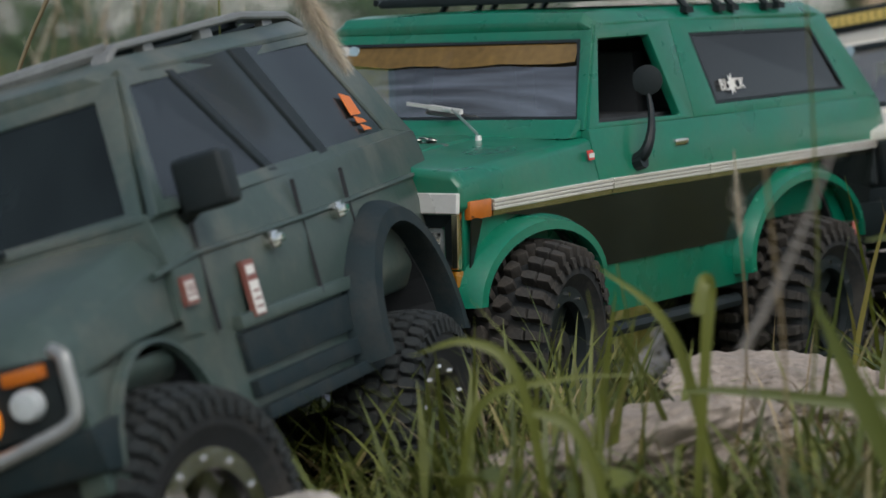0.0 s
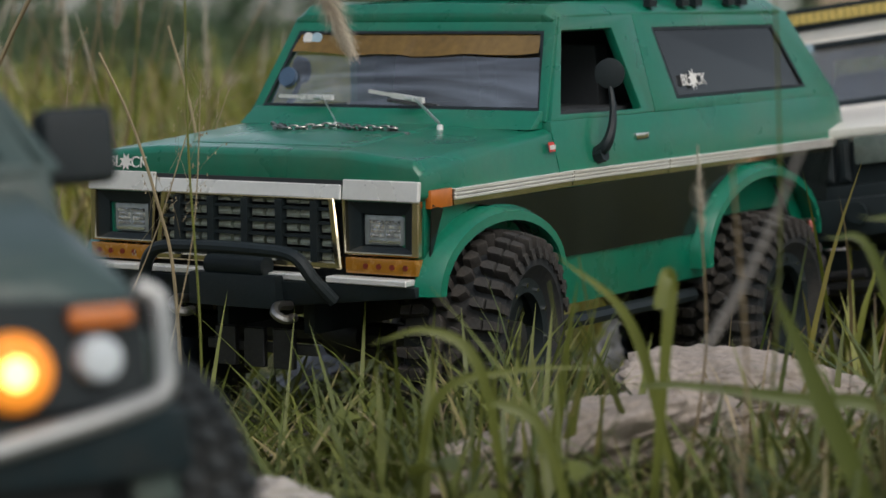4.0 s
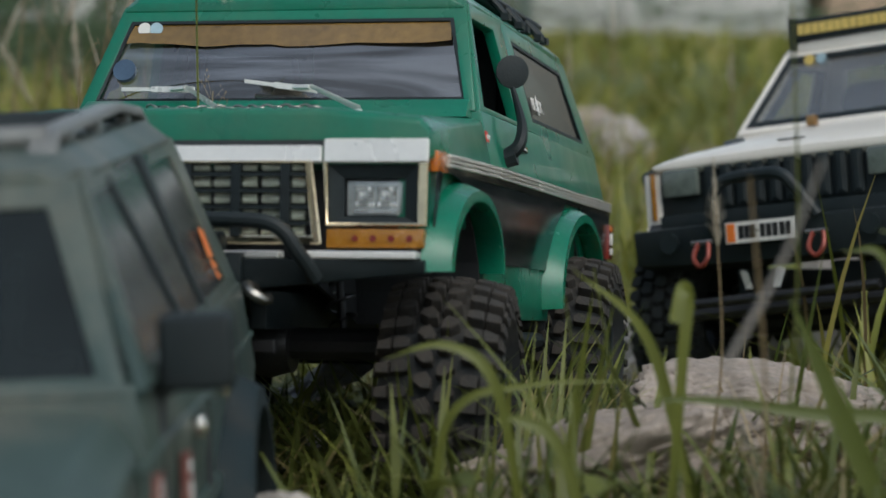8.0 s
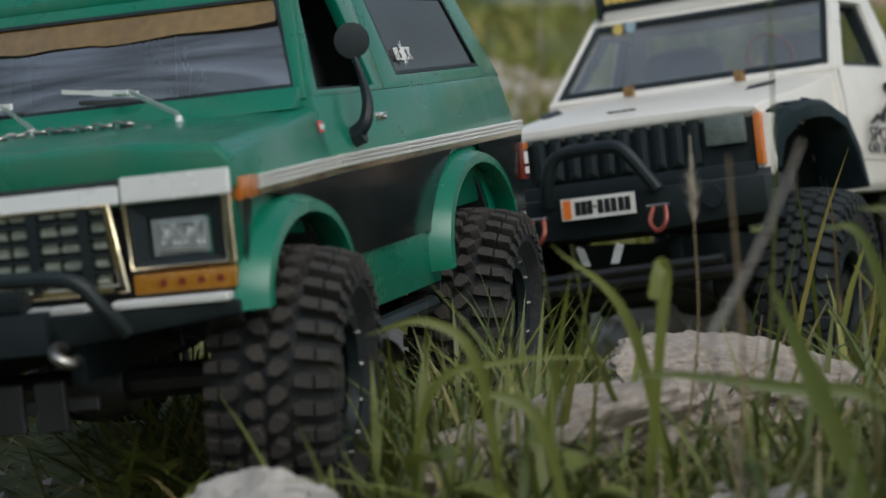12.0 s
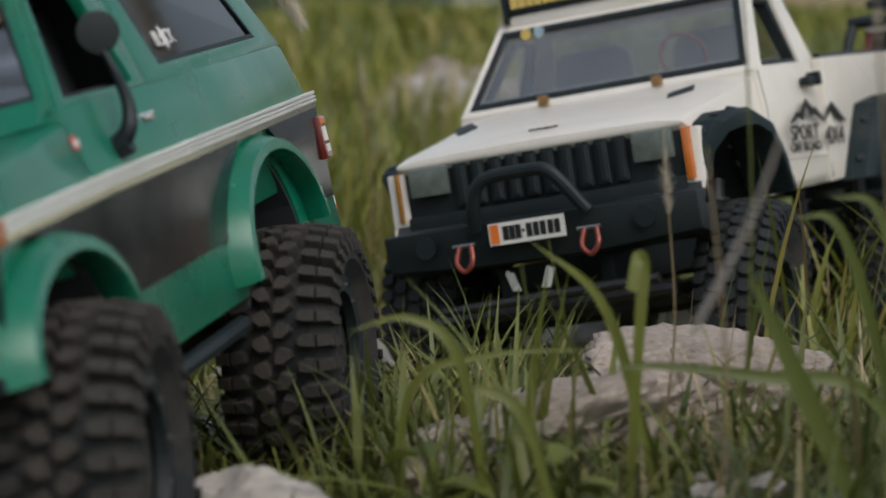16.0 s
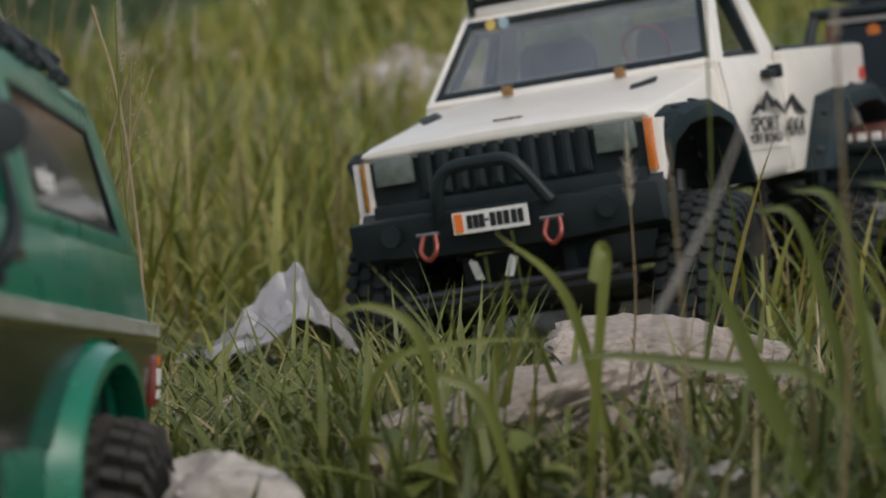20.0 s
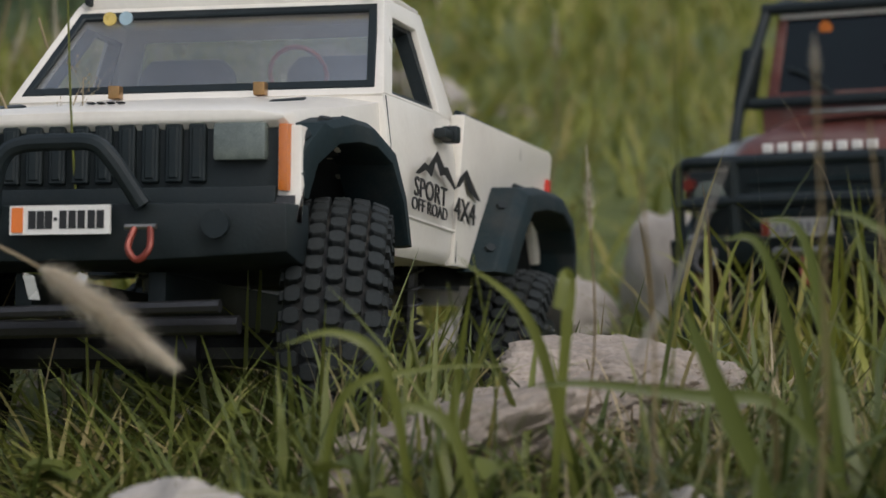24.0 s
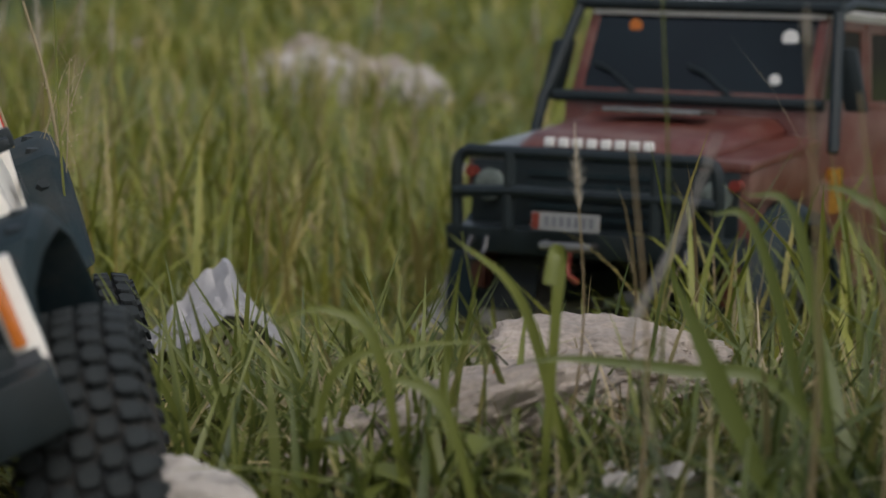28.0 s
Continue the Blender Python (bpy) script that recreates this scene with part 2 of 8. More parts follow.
SILVER_PAINT = mat("dull silver paint", (0.20, 0.21, 0.205), 0.45, 0.2, vary=0.2, scale=60, bump=0.12, dirt=MUD, dirt_amount=0.35)
LAMP_WHITE = mat("white lamp reflector", (0.52, 0.56, 0.58), 0.2, 0.1, vary=0.3, scale=120, bump=0.3, coat=0.6)
LAMP_LIT = glow("lit amber indicator", (1.0, 0.56, 0.14), 5.0)
AMBER_BOWL = glow("amber lamp bowl", (0.85, 0.27, 0.025), 0.5)
DARK_GLASS = glass("tinted glass", (0.045, 0.055, 0.06), 0.015, rough=0.10, shine=1.5)
# the teal film tone stands in for sky mirrored in the pane
TEAL_GLASS = glass("dark glass with painted teal sheen", (0.02, 0.045, 0.05), 0.02, rough=0.12, shine=1.0, film_tone=(0.16, 0.36, 0.40))
HAZY_GLASS = glass("hazy scratched tinted glass", (0.02, 0.024, 0.028), 0.055, rough=0.22, shine=0.6, film_tone=(0.24, 0.35, 0.37))
# the pale film here is dust plus reflected sky haze put into the colour
CLEAR_GLASS = glass("cabin glass", (0.92, 0.94, 0.95), 0.11, shine=3.6)
BRONZE_GLASS = glass("grey windscreen glass", (0.62, 0.66, 0.69), 0.055, shine=6.5)
LAMP_CLEAR = mat("cut lamp lens", (0.64, 0.68, 0.56), 0.2, 0.0, vary=0.35, scale=200, bump=0.4, coat=0.6)
CHAIN = mat("bright chain steel", (0.30, 0.29, 0.27), 0.36, 0.9, vary=0.15, scale=80, bump=0.1)
STONE = mat("pale limestone", (0.335, 0.28, 0.235), 0.85, vary=0.5, scale=34, bump=1.0, dirt=(0.085, 0.07, 0.055), dirt_amount=0.85)
STONE_WHITE = mat("white limestone", (0.40, 0.365, 0.33), 0.85, vary=0.25, scale=28, bump=1.0, dirt=(0.20, 0.165, 0.13), dirt_amount=0.65)
CANVAS = mat("crumpled grey plastic sheet", (0.28, 0.27, 0.275), 0.4, vary=0.15, scale=30, bump=0.25, dirt=(0.17, 0.15, 0.115), dirt_amount=0.45)
STICKER_BLUE = mat("dark blue sticker", (0.05, 0.09, 0.15), 0.4, vary=0.2, scale=120, bump=0)
BLUE_SHEET = mat("pale blue scrap", (0.34, 0.46, 0.52), 0.5, vary=0.2, scale=30, bump=0.3)
GRASS = foliage("grass", (0.054, 0.076, 0.016), (0.172, 0.190, 0.036), (0.33, 0.26, 0.11))
# deep green also carries shade among the tufts, light green the light through them
GRASS_DEEP = foliage("deep green grass", (0.034, 0.054, 0.012), (0.112, 0.136, 0.026), (0.24, 0.20, 0.085))
GRASS_LIGHT = foliage("light green grass", (0.075, 0.100, 0.020), (0.20, 0.215, 0.045), (0.38, 0.31, 0.14))
GRASS_FAR = foliage("meadow grass", (0.118, 0.138, 0.019), (0.26, 0.262, 0.042), (0.34, 0.27, 0.09))
STRAW = foliage("dry straw", (0.20, 0.14, 0.07), (0.36, 0.28, 0.16), (0.46, 0.37, 0.23))
PLUME = foliage("feathery seed head", (0.52, 0.44, 0.33), (0.70, 0.63, 0.50), (0.80, 0.74, 0.62))
GREY_STRAW = foliage("grey weathered straw", (0.30, 0.27, 0.24), (0.38, 0.35, 0.31), (0.44, 0.41, 0.37))
ORANGE_LEAF = mat("orange dead leaf", (0.34, 0.10, 0.035), 0.6, vary=0.3, scale=120, bump=0.2)
BROWN_LEAF = mat("brown dead leaf", (0.22, 0.15, 0.085), 0.7, vary=0.35, scale=120, bump=0.3)
HEDGE = foliage("far foliage", (0.030, 0.062, 0.028), (0.075, 0.125, 0.050), (0.12, 0.16, 0.07))
WALL_PALE = mat("pale rendered wall", (0.62, 0.60, 0.58), 0.9, vary=0.1, scale=0.6, bump=0)
WALL_PEACH = mat("peach wall", (0.55, 0.38, 0.28), 0.9, vary=0.1, scale=0.6, bump=0)
TEAL_ROOF = mat("teal sheet", (0.05, 0.22, 0.18), 0.6, vary=0.1, scale=0.6, bump=0)


# ---- building blocks ----
def part(name, bm, material, parent=None, label="", smooth=False, bevel=0.0, seg=2):
    """Links a bmesh as one mesh object under a thing or a part."""
    if bevel:
        bmesh.ops.remove_doubles(bm, verts=bm.verts, dist=1e-6)
        edges = [e for e in bm.edges if len(e.link_faces) == 2 and e.calc_face_angle(0) > 0.45]
        bmesh.ops.bevel(bm, geom=edges, offset=bevel, segments=seg, profile=0.6, affect="EDGES", clamp_overlap=True)
    bmesh.ops.recalc_face_normals(bm, faces=bm.faces)
    me = bpy.data.meshes.new(name)
    bm.to_mesh(me)
    bm.free()
    me.materials.append(material)
    if smooth or bevel:
        me.polygons.foreach_set("use_smooth", [True] * len(me.polygons))
        me.set_sharp_from_angle(angle=radians(34))
    ob = new(name, me)
    ob.parent = parent
    if label:
        tagged(ob, label)
    return ob


def quadstrip(bm, loops, close=True, cap=True):
    """Skins successive rings of points of equal count."""
    rings = [[bm.verts.new(p) for p in ring] for ring in loops]
    n = len(rings[0])
    for a, b in zip(rings, rings[1:]):
        for i in range(n if close else n - 1):
            bm.faces.new((a[i], a[(i + 1) % n], b[(i + 1) % n], b[i]))
    if cap and close:
        bm.faces.new(rings[0][::-1])
        bm.faces.new(rings[-1])
    return bm


def box(bm, lo, hi, taper=1.0):
    x0, y0, z0 = lo
    x1, y1, z1 = hi
    cx, cy = (x0 + x1) / 2, (y0 + y1) / 2
    low = [(x0, y0, z0), (x1, y0, z0), (x1, y1, z0), (x0, y1, z0)]
    high = [(cx + (x - cx) * taper, cy + (y - cy) * taper, z1) for x, y, z in low]
    return quadstrip(bm, [low, high])


def prism(bm, poly, y0, y1):
    """A side outline in x and z, run from y0 to y1."""
    return quadstrip(bm, [[(x, y0, z) for x, z in poly], [(x, y1, z) for x, z in poly]])


def plate(bm, pts, depth):
    """A flat outline in space with a thickness along its normal."""
    pts = [Vector(p) for p in pts]
    nrm = Vector((0, 0, 0))
    for a, b in zip(pts, pts[1:] + pts[:1]):
        nrm += a.cross(b)
    nrm.normalize()
    return quadstrip(bm, [pts, [p + nrm * depth for p in pts]])


def ring_panel(bm, outer, inner, depth):
    """A panel with an opening: outer and inner outlines of equal count, with a thickness."""
    outer, inner = [Vector(p) for p in outer], [Vector(p) for p in inner]
    nrm = Vector((0, 0, 0))
    for a, b in zip(outer, outer[1:] + outer[:1]):
        nrm += a.cross(b)
    nrm.normalize()
    n = len(outer)
    loops = [outer, inner, [p + nrm * depth for p in inner], [p + nrm * depth for p in outer]]
    rings = [[bm.verts.new(p) for p in ring] for ring in loops]
    for k in range(4):
        a, b = rings[k], rings[(k + 1) % 4]
        for i in range(n):
            bm.faces.new((a[i], a[(i + 1) % n], b[(i + 1) % n], b[i]))
    return bm


def tube(bm, pts, r, n=8, r1=None):
    """A round bar along points; r1: the radius at its far end."""
    pts = [Vector(p) for p in pts]
    loops, up = [], None
    for i, p in enumerate(pts):
        d = (pts[min(i + 1, len(pts) - 1)] - pts[max(i - 1, 0)]).normalized()
        if up is None:
            up = d.orthogonal().normalized()
        up = (up - d * up.dot(d)).normalized()
        w = d.cross(up)
        rad = r if r1 is None else r + (r1 - r) * i / (len(pts) - 1)
        loops.append([p + (up * math.cos(a) + w * math.sin(a)) * rad for a in [k * 2 * math.pi / n for k in range(n)]])
    return quadstrip(bm, loops)


def lathe(bm, prof, n, axis="y", centre=(0, 0, 0)):
    """Turns a profile of (radius, along) about the y axis."""
    loops = []
    for k in range(n):
        a = 2 * math.pi * k / n
        loops.append([(centre[0] + r * math.cos(a), centre[1] + y, centre[2] + r * math.sin(a)) for r, y in prof])
    rings = [[bm.verts.new(p) for p in ring] for ring in loops]
    m = len(prof)
    for k in range(n):
        a, b = rings[k], rings[(k + 1) % n]
        for i in range(m):
            bm.faces.new((a[i], a[(i + 1) % m], b[(i + 1) % m], b[i]))
    return bm


def arc(cx, cz, r, a0, a1, n):
    return [(cx + r * math.cos(radians(a0 + (a1 - a0) * k / n)), cz + r * math.sin(radians(a0 + (a1 - a0) * k / n))) for k in range(n + 1)]


def smooth_path(pts, n=6):
    """Catmull-Rom through points."""
    pts = [Vector(p) for p in pts]
    ext = [pts[0] * 2 - pts[1]] + pts + [pts[-1] * 2 - pts[-2]]
    out = []
    for i in range(1, len(ext) - 2):
        a, b, c, d = ext[i - 1:i + 3]
        for k in range(n):
            t = k / n
            out.append(0.5 * (2 * b + (c - a) * t + (2 * a - 5 * b + 4 * c - d) * t * t + (3 * b - a - 3 * c + d) * t ** 3))
    return out + [pts[-1]]


def lettering(name, words, size, material, parent, m, label="", depth=0.0003, squeeze=1.0):
    """Raised letters in the built-in font, turned into a mesh part at the pose m."""
    cu = bpy.data.curves.new(name, "FONT")
    cu.body, cu.size, cu.extrude, cu.align_x, cu.align_y, cu.resolution_u = words, size, depth, "CENTER", "CENTER", 3
    tmp = bpy.data.objects.new(name, cu)
    scene.collection.objects.link(tmp)
    me = bpy.data.meshes.new_from_object(tmp.evaluated_get(bpy.context.evaluated_depsgraph_get()))
    scene.collection.objects.unlink(tmp)
    bpy.data.objects.remove(tmp)
    me.transform(m @ Matrix.Diagonal((squeeze, 1, 1, 1)))
    me.materials.clear()
    me.materials.append(material)
    ob = new(name, me)
    ob.parent = parent
    if label:
        tagged(ob, label)
    return ob


def flat(origin, right, up):
    """A pose whose x and y axes run along right and up, for signs and letters."""
    r = Vector(right).normalized()
    u = Vector(up)
    u = (u - r * u.dot(r)).normalized()
    f = r.cross(u)
    return Matrix(((r.x, u.x, f.x, origin[0]), (r.y, u.y, f.y, origin[1]), (r.z, u.z, f.z, origin[2]), (0, 0, 0, 1)))


# ---- ground ----
def bell(x, y, cx, cy, sx, sy):
    return math.exp(-((x - cx) / sx) ** 2 - ((y - cy) / sy) ** 2)


def ease(a, b, v):
    k = min(1.0, max(0.0, (v - a) / (b - a)))
    return k * k * (3 - 2 * k)


def height(x, y):
    """The lie of the land: a worn hollow where the trucks pass, a mound beside it, a dip and then a slope behind."""
    h = 0.012
    h += 0.048 * bell(x, y, 0.20, 1.02, 0.20, 0.24)
    h -= 0.045 * bell(x, y, -0.26, 1.0, 0.13, 0.42)
    h += 0.03 * bell(x, y, 0.1, 0.35, 0.5, 0.35)
    h -= 0.055 * ease(1.45, 2.1, y) * ease(-0.2, 0.2, x)
    h -= 0.03 * ease(1.8, 2.3, y) * ease(0.2, 0.6, x)
    h += 0.075 * ease(2.6, 4.2, y) + 0.02 * ease(4, 12, y)
    h += 0.10 * ease(5.0, 7.5, y) * (0.4 + 0.6 * ease(-1.5, 1.0, x))
    h += 0.04 * ease(0.3, 1.2, -x)
    h -= 0.42 * ease(3.0, 8.0, y) * ease(-0.1, 0.9, -x - 0.05)
    fade = min(1.0, max(0.0, (y - 0.1) / 0.4))
    v = Vector((x * 6, y * 6, 0))
    h += fade * (0.007 * noise.noise(v) + 0.004 * noise.noise(v * 3.1) + 0.0015 * noise.noise(v * 9))
    return h


def ground_material():
    """Soil with litter and pebbles, greener where the turf has closed."""
    m = mat("soil and turf", (0.085, 0.072, 0.042), 0.95, vary=0.5, scale=24, bump=1.0, dirt=(0.21, 0.18, 0.13), dirt_amount=0.7)
    n, l = m.node_tree.nodes, m.node_tree.links
    p = n["Principled BSDF"]
    old = p.inputs["Base Color"].links[0].from_socket
    co, no, mr, mx = n.new("ShaderNodeTexCoord"), n.new("ShaderNodeTexNoise"), n.new("ShaderNodeMapRange"), n.new("ShaderNodeMix")
    no.inputs["Scale"].default_value, no.inputs["Detail"].default_value = 3.0, 6
    l.new(co.outputs["Object"], no.inputs["Vector"])
    sx, ad = n.new("ShaderNodeSeparateXYZ"), n.new("ShaderNodeMath")
    l.new(co.outputs["Object"], sx.inputs[0])
    ad.operation = "MULTIPLY_ADD"
    ad.inputs[1].default_value = 0.14
    l.new(sx.outputs["Y"], ad.inputs[0])
    l.new(no.outputs["Fac"], ad.inputs[2])
    mr.inputs["From Min"].default_value, mr.inputs["From Max"].default_value = 0.42, 0.85
    l.new(ad.outputs[0], mr.inputs["Value"])
    mx.data_type = "RGBA"
    mx.inputs["B"].default_value = (0.085, 0.105, 0.022, 1)
    l.new(mr.outputs[0], mx.inputs["Factor"])
    l.new(old, mx.inputs["A"])
    l.new(mx.outputs["Result"], p.inputs["Base Color"])
    return m


def make_ground():
    xs = [math.copysign(abs(u) ** 3.0 * 70, u) for u in np.linspace(-1, 1, 221)]
    ys = [1.1 + math.copysign(abs(u) ** 3.0 * 90, u) for u in np.linspace(-0.6, 1, 221)]
    verts = [(x, y, height(x, y)) for y in ys for x in xs]
    n = len(xs)
    faces = [(j * n + i, j * n + i + 1, (j + 1) * n + i + 1, (j + 1) * n + i) for j in range(len(ys) - 1) for i in range(n - 1)]
    me = bpy.data.meshes.new("ground")
    me.from_pydata(verts, [], faces)
    me.polygons.foreach_set("use_smooth", [True] * len(faces))
    me.materials.append(ground_material())
    tagged(new("ground", me), "uneven dry soil with turf, litter and weeds", "ground", kind="structure")


make_ground()


def stone(name, at, size, seed, material, label, rough=0.35, tilt=(0, 0, 0), detail=4, cut=(0.55, 0.85)):
    """A broken stone: a lump cut by planes, with strata and pits."""
    rnd = random.Random(seed)
    bm = bmesh.new()
    bmesh.ops.create_icosphere(bm, subdivisions=detail, radius=1.0)
    cuts = [(Vector((rnd.uniform(-1, 1), rnd.uniform(-1, 1), rnd.uniform(-0.7, 1))).normalized(), rnd.uniform(*cut)) for _ in range(13)] + [(Vector((0.05, -0.1, 1)).normalized(), 0.62)]
    off = Vector((seed * 3.1, seed * 1.7, 0))
    for v in bm.verts:
        p = v.co.copy()
        for nrm, d in cuts:
            k = p.dot(nrm) - d
            if k > 0:
                p -= nrm * k * 0.92
        nz = noise.noise(p * 1.7 + off) * rough * 0.5 + noise.noise(p * 4.5 + off) * rough * 0.24 + noise.noise(p * 11 + off) * rough * 0.12 + noise.noise(p * 24 + off) * rough * 0.06
        strata = math.sin((p.z * 9 + noise.noise(p * 2 + off) * 2.2) * 2) * 0.018
        p += v.co.normalized() * (nz + strata)
        v.co = Vector((p.x * size[0], p.y * size[1], p.z * size[2]))
    ob = part(name, bm, material)
    ob.data.polygons.foreach_set("use_smooth", [True] * len(ob.data.polygons))
    ob.data.set_sharp_from_angle(angle=radians(40))
    ob.matrix_basis = pose(*at, *tilt)
    return tagged(ob, label, "stone")


stone("rock", (0.168, 1.185, 0.0740), (0.078, 0.060, 0.0275), 5, STONE, "flat-topped pale limestone rock half buried in grass", tilt=(4, -3, 8), detail=6, rough=0.42)
stone("rock", (0.082, 1.100, 0.060), (0.096, 0.052, 0.034), 8, STONE, "weathered limestone slab sloping into the grass", tilt=(-12, -15, 14), detail=6, rough=0.48)
stone("rock", (0.190, 1.10, 0.038), (0.075, 0.045, 0.028), 23, STONE, "low cracked limestone slab among grass", tilt=(-14, 6, -10), detail=6, rough=0.45)
stone("stone", (-0.052, 0.935, 0.050), (0.042, 0.034, 0.038), 12, STONE_WHITE, "whitish stone at the edge of the wheel track", detail=5)
stone("stone", (0.155, 0.90, 0.045), (0.030, 0.022, 0.022), 14, STONE_WHITE, "small white stone in the grass", detail=4)
stone("stone", (0.045, 1.03, 0.025), (0.035, 0.025, 0.02), 15, STONE, "low flat stone in the grass", detail=4)
stone("stone", (0.218, 1.98, 0.002), (0.086, 0.055, 0.062), 17, STONE_WHITE, "broad pale stone lying in the meadow", detail=5, rough=0.4, cut=(0.45, 0.8))
stone("stone", (0.41, 2.42, -0.01), (0.045, 0.04, 0.085), 19, STONE_WHITE, "upright white stone in the meadow", detail=4, rough=0.2)
for k, (x, y, sx, sz, mt) in enumerate(((0.17, 4.35, 0.10, 0.10, STONE_WHITE), (0.30, 4.45, 0.11, 0.09, STONE), (0.37, 4.38, 0.07, 0.08, STONE_WHITE), (0.57, 4.9, 0.06, 0.03, STONE), (0.22, 4.75, 0.13, 0.13, STONE), (0.08, 2.9, 0.05, 0.03, STONE_WHITE), (0.36, 3.3, 0.06, 0.04, STONE_WHITE), (1.45, 5.2, 0.2, 0.14, STONE), (-0.3, 5.6, 0.2, 0.1, STONE))):
    stone("boulder", (x, y, height(x, y) + sz * 0.12), (sx, sx * 0.7, sz), 30 + k, mt, "weathered pale boulder in the meadow", detail=5, rough=0.55, cut=(0.45, 0.85))
bits = random.Random(5)
vs, fs = [], []
for _ in range(150):
    x, y = bits.uniform(-0.11, 0.05), bits.uniform(1.06, 1.42)
    if bits.random() < 0.35:
        x, y = bits.uniform(0.10, 0.30), bits.uniform(0.86, 1.0)
    r = bits.uniform(0.003, 0.011)
    z, base = height(x, y) + r * 0.35, len(vs)
    for dx, dy, dz in ((1, 0, 0), (-1, 0, 0), (0, 1, 0), (0, -1, 0), (0, 0, 1), (0, 0, -1), (0.7, 0.7, 0.4), (-0.7, 0.6, 0.5), (0.6, -0.7, 0.5), (-0.6, -0.7, 0.4)):
        k = r * bits.uniform(0.7, 1.15)
        vs.append((x + dx * k, y + dy * k, z + dz * k * 0.75))
    fs += [tuple(base + q for q in f) for f in ((0, 6, 4), (6, 2, 4), (2, 7, 4), (7, 1, 4), (1, 9, 4), (9, 3, 4), (3, 8, 4), (8, 0, 4), (6, 0, 5), (2, 6, 5), (7, 2, 5), (1, 7, 5), (9, 1, 5), (3, 9, 5), (8, 3, 5), (0, 8, 5))]
me = bpy.data.meshes.new("pebbles")
me.from_pydata(vs, [], fs)
me.materials.append(STONE_WHITE)
tagged(new("pebbles", me), "whitish broken pebbles among the grass", "pebbles", kind="stuff")
rnd = random.Random(77)
verts, faces = [], []
for _ in range(420):
    x, y = rnd.uniform(-0.35, 0.45), rnd.uniform(0.75, 1.7)
    r = rnd.uniform(0.002, 0.008)
    z = height(x, y) + r * 0.3
    base = len(verts)
    for dx, dy, dz in ((1, 0, 0), (-1, 0, 0), (0, 1, 0), (0, -1, 0), (0, 0, 1), (0, 0, -1)):
        k = r * rnd.uniform(0.6, 1.2)
        verts.append((x + dx * k, y + dy * k, z + dz * k * 0.7))
    faces += [tuple(base + i for i in f) for f in ((0, 2, 4), (2, 1, 4), (1, 3, 4), (3, 0, 4), (2, 0, 5), (1, 2, 5), (3, 1, 5), (0, 3, 5))]
me = bpy.data.meshes.new("gravel")
me.from_pydata(verts, [], faces)
me.materials.append(STONE)
tagged(new("gravel", me), "loose pale gravel scattered on soil", "gravel", kind="stuff")


def sheet(name, at, size, seed, material, label, turn=0.0):
    """A crumpled, folded sheet lying like a little tent."""
    bm = bmesh.new()
    n = 26
    grid = []
    off = Vector((seed, 0, 0))
    for j in range(n + 1):
        row = []
        for i in range(n + 1):
            u, v = i / n - 0.5, j / n - 0.5
            ridge = (1 - (u - 0.1 - 0.1 * v) / 0.46 if u > 0.1 + 0.1 * v else 1 + (u - 0.1 - 0.1 * v) / 0.66) * (0.8 - 0.9 * abs(v + 0.1))
            crease = abs(noise.noise(Vector((u * 5, v * 5, 0)) + off)) * 0.26 + abs(noise.noise(Vector((u * 13, v * 13, 3)) + off)) * 0.12
            row.append((u * size[0] * (1 - 0.15 * ridge), v * size[1], (ridge + crease * 0.6) * size[2]))
        grid.append(row)
    top = [[bm.verts.new(p) for p in r] for r in grid]
    low = [[bm.verts.new((p[0], p[1], p[2] - 0.0012)) for p in r] for r in grid]
    for j in range(n):
        for i in range(n):
            bm.faces.new((top[j][i], top[j][i + 1], top[j + 1][i + 1], top[j + 1][i]))
            bm.faces.new((low[j][i], low[j + 1][i], low[j + 1][i + 1], low[j][i + 1]))
    ob = part(name, bm, material)
    ob.data.polygons.foreach_set("use_smooth", [True] * len(ob.data.polygons))
    ob.data.set_sharp_from_angle(angle=radians(28))
    ob.matrix_basis = pose(*at, 0, 0, turn)
    return tagged(ob, label, "litter")


sheet("plastic_sheet", (-0.028, 1.58, 0.009), (0.104, 0.08, 0.086), 4, CANVAS, "crumpled pale grey plastic sheet lying in grass", 20)
sheet("blue_scrap", (0.232, 0.955, 0.040), (0.06, 0.03, 0.012), 9, BLUE_SHEET, "crumpled pale blue scrap lying in grass", 12)


# ---- trucks ----
def truck(name, label, category="toy truck"):
    ob = new(name)
    ob.empty_display_size = 0.05
    return tagged(ob, label, category, group="radio controlled trucks")


# lug outlines over half a tyre: along the tread in parts of the pitch, across it in parts of the half width
CLAW_CENTRE = [(-0.33, 0.04), (0.02, 0.04), (0.34, 0.13), (0.18, 0.31), (-0.06, 0.33), (-0.35, 0.19)]
CLAW_INNER = [(-0.22, 0.52), (-0.16, 0.43), (0.14, 0.42), (0.30, 0.53), (0.25, 0.71), (-0.24, 0.71)]
CLAW_OUTER = [(-0.25, 0.745), (0.25, 0.745), (0.20, 0.98), (-0.22, 0.98)]
BLOCK = [(-0.38, -0.08), (-0.24, -0.165), (0.24, -0.165), (0.38, -0.08), (0.38, 0.08), (0.24, 0.165), (-0.24, 0.165), (-0.38, 0.08)]
block_at = lambda v: [(x, v + y) for x, y in BLOCK]
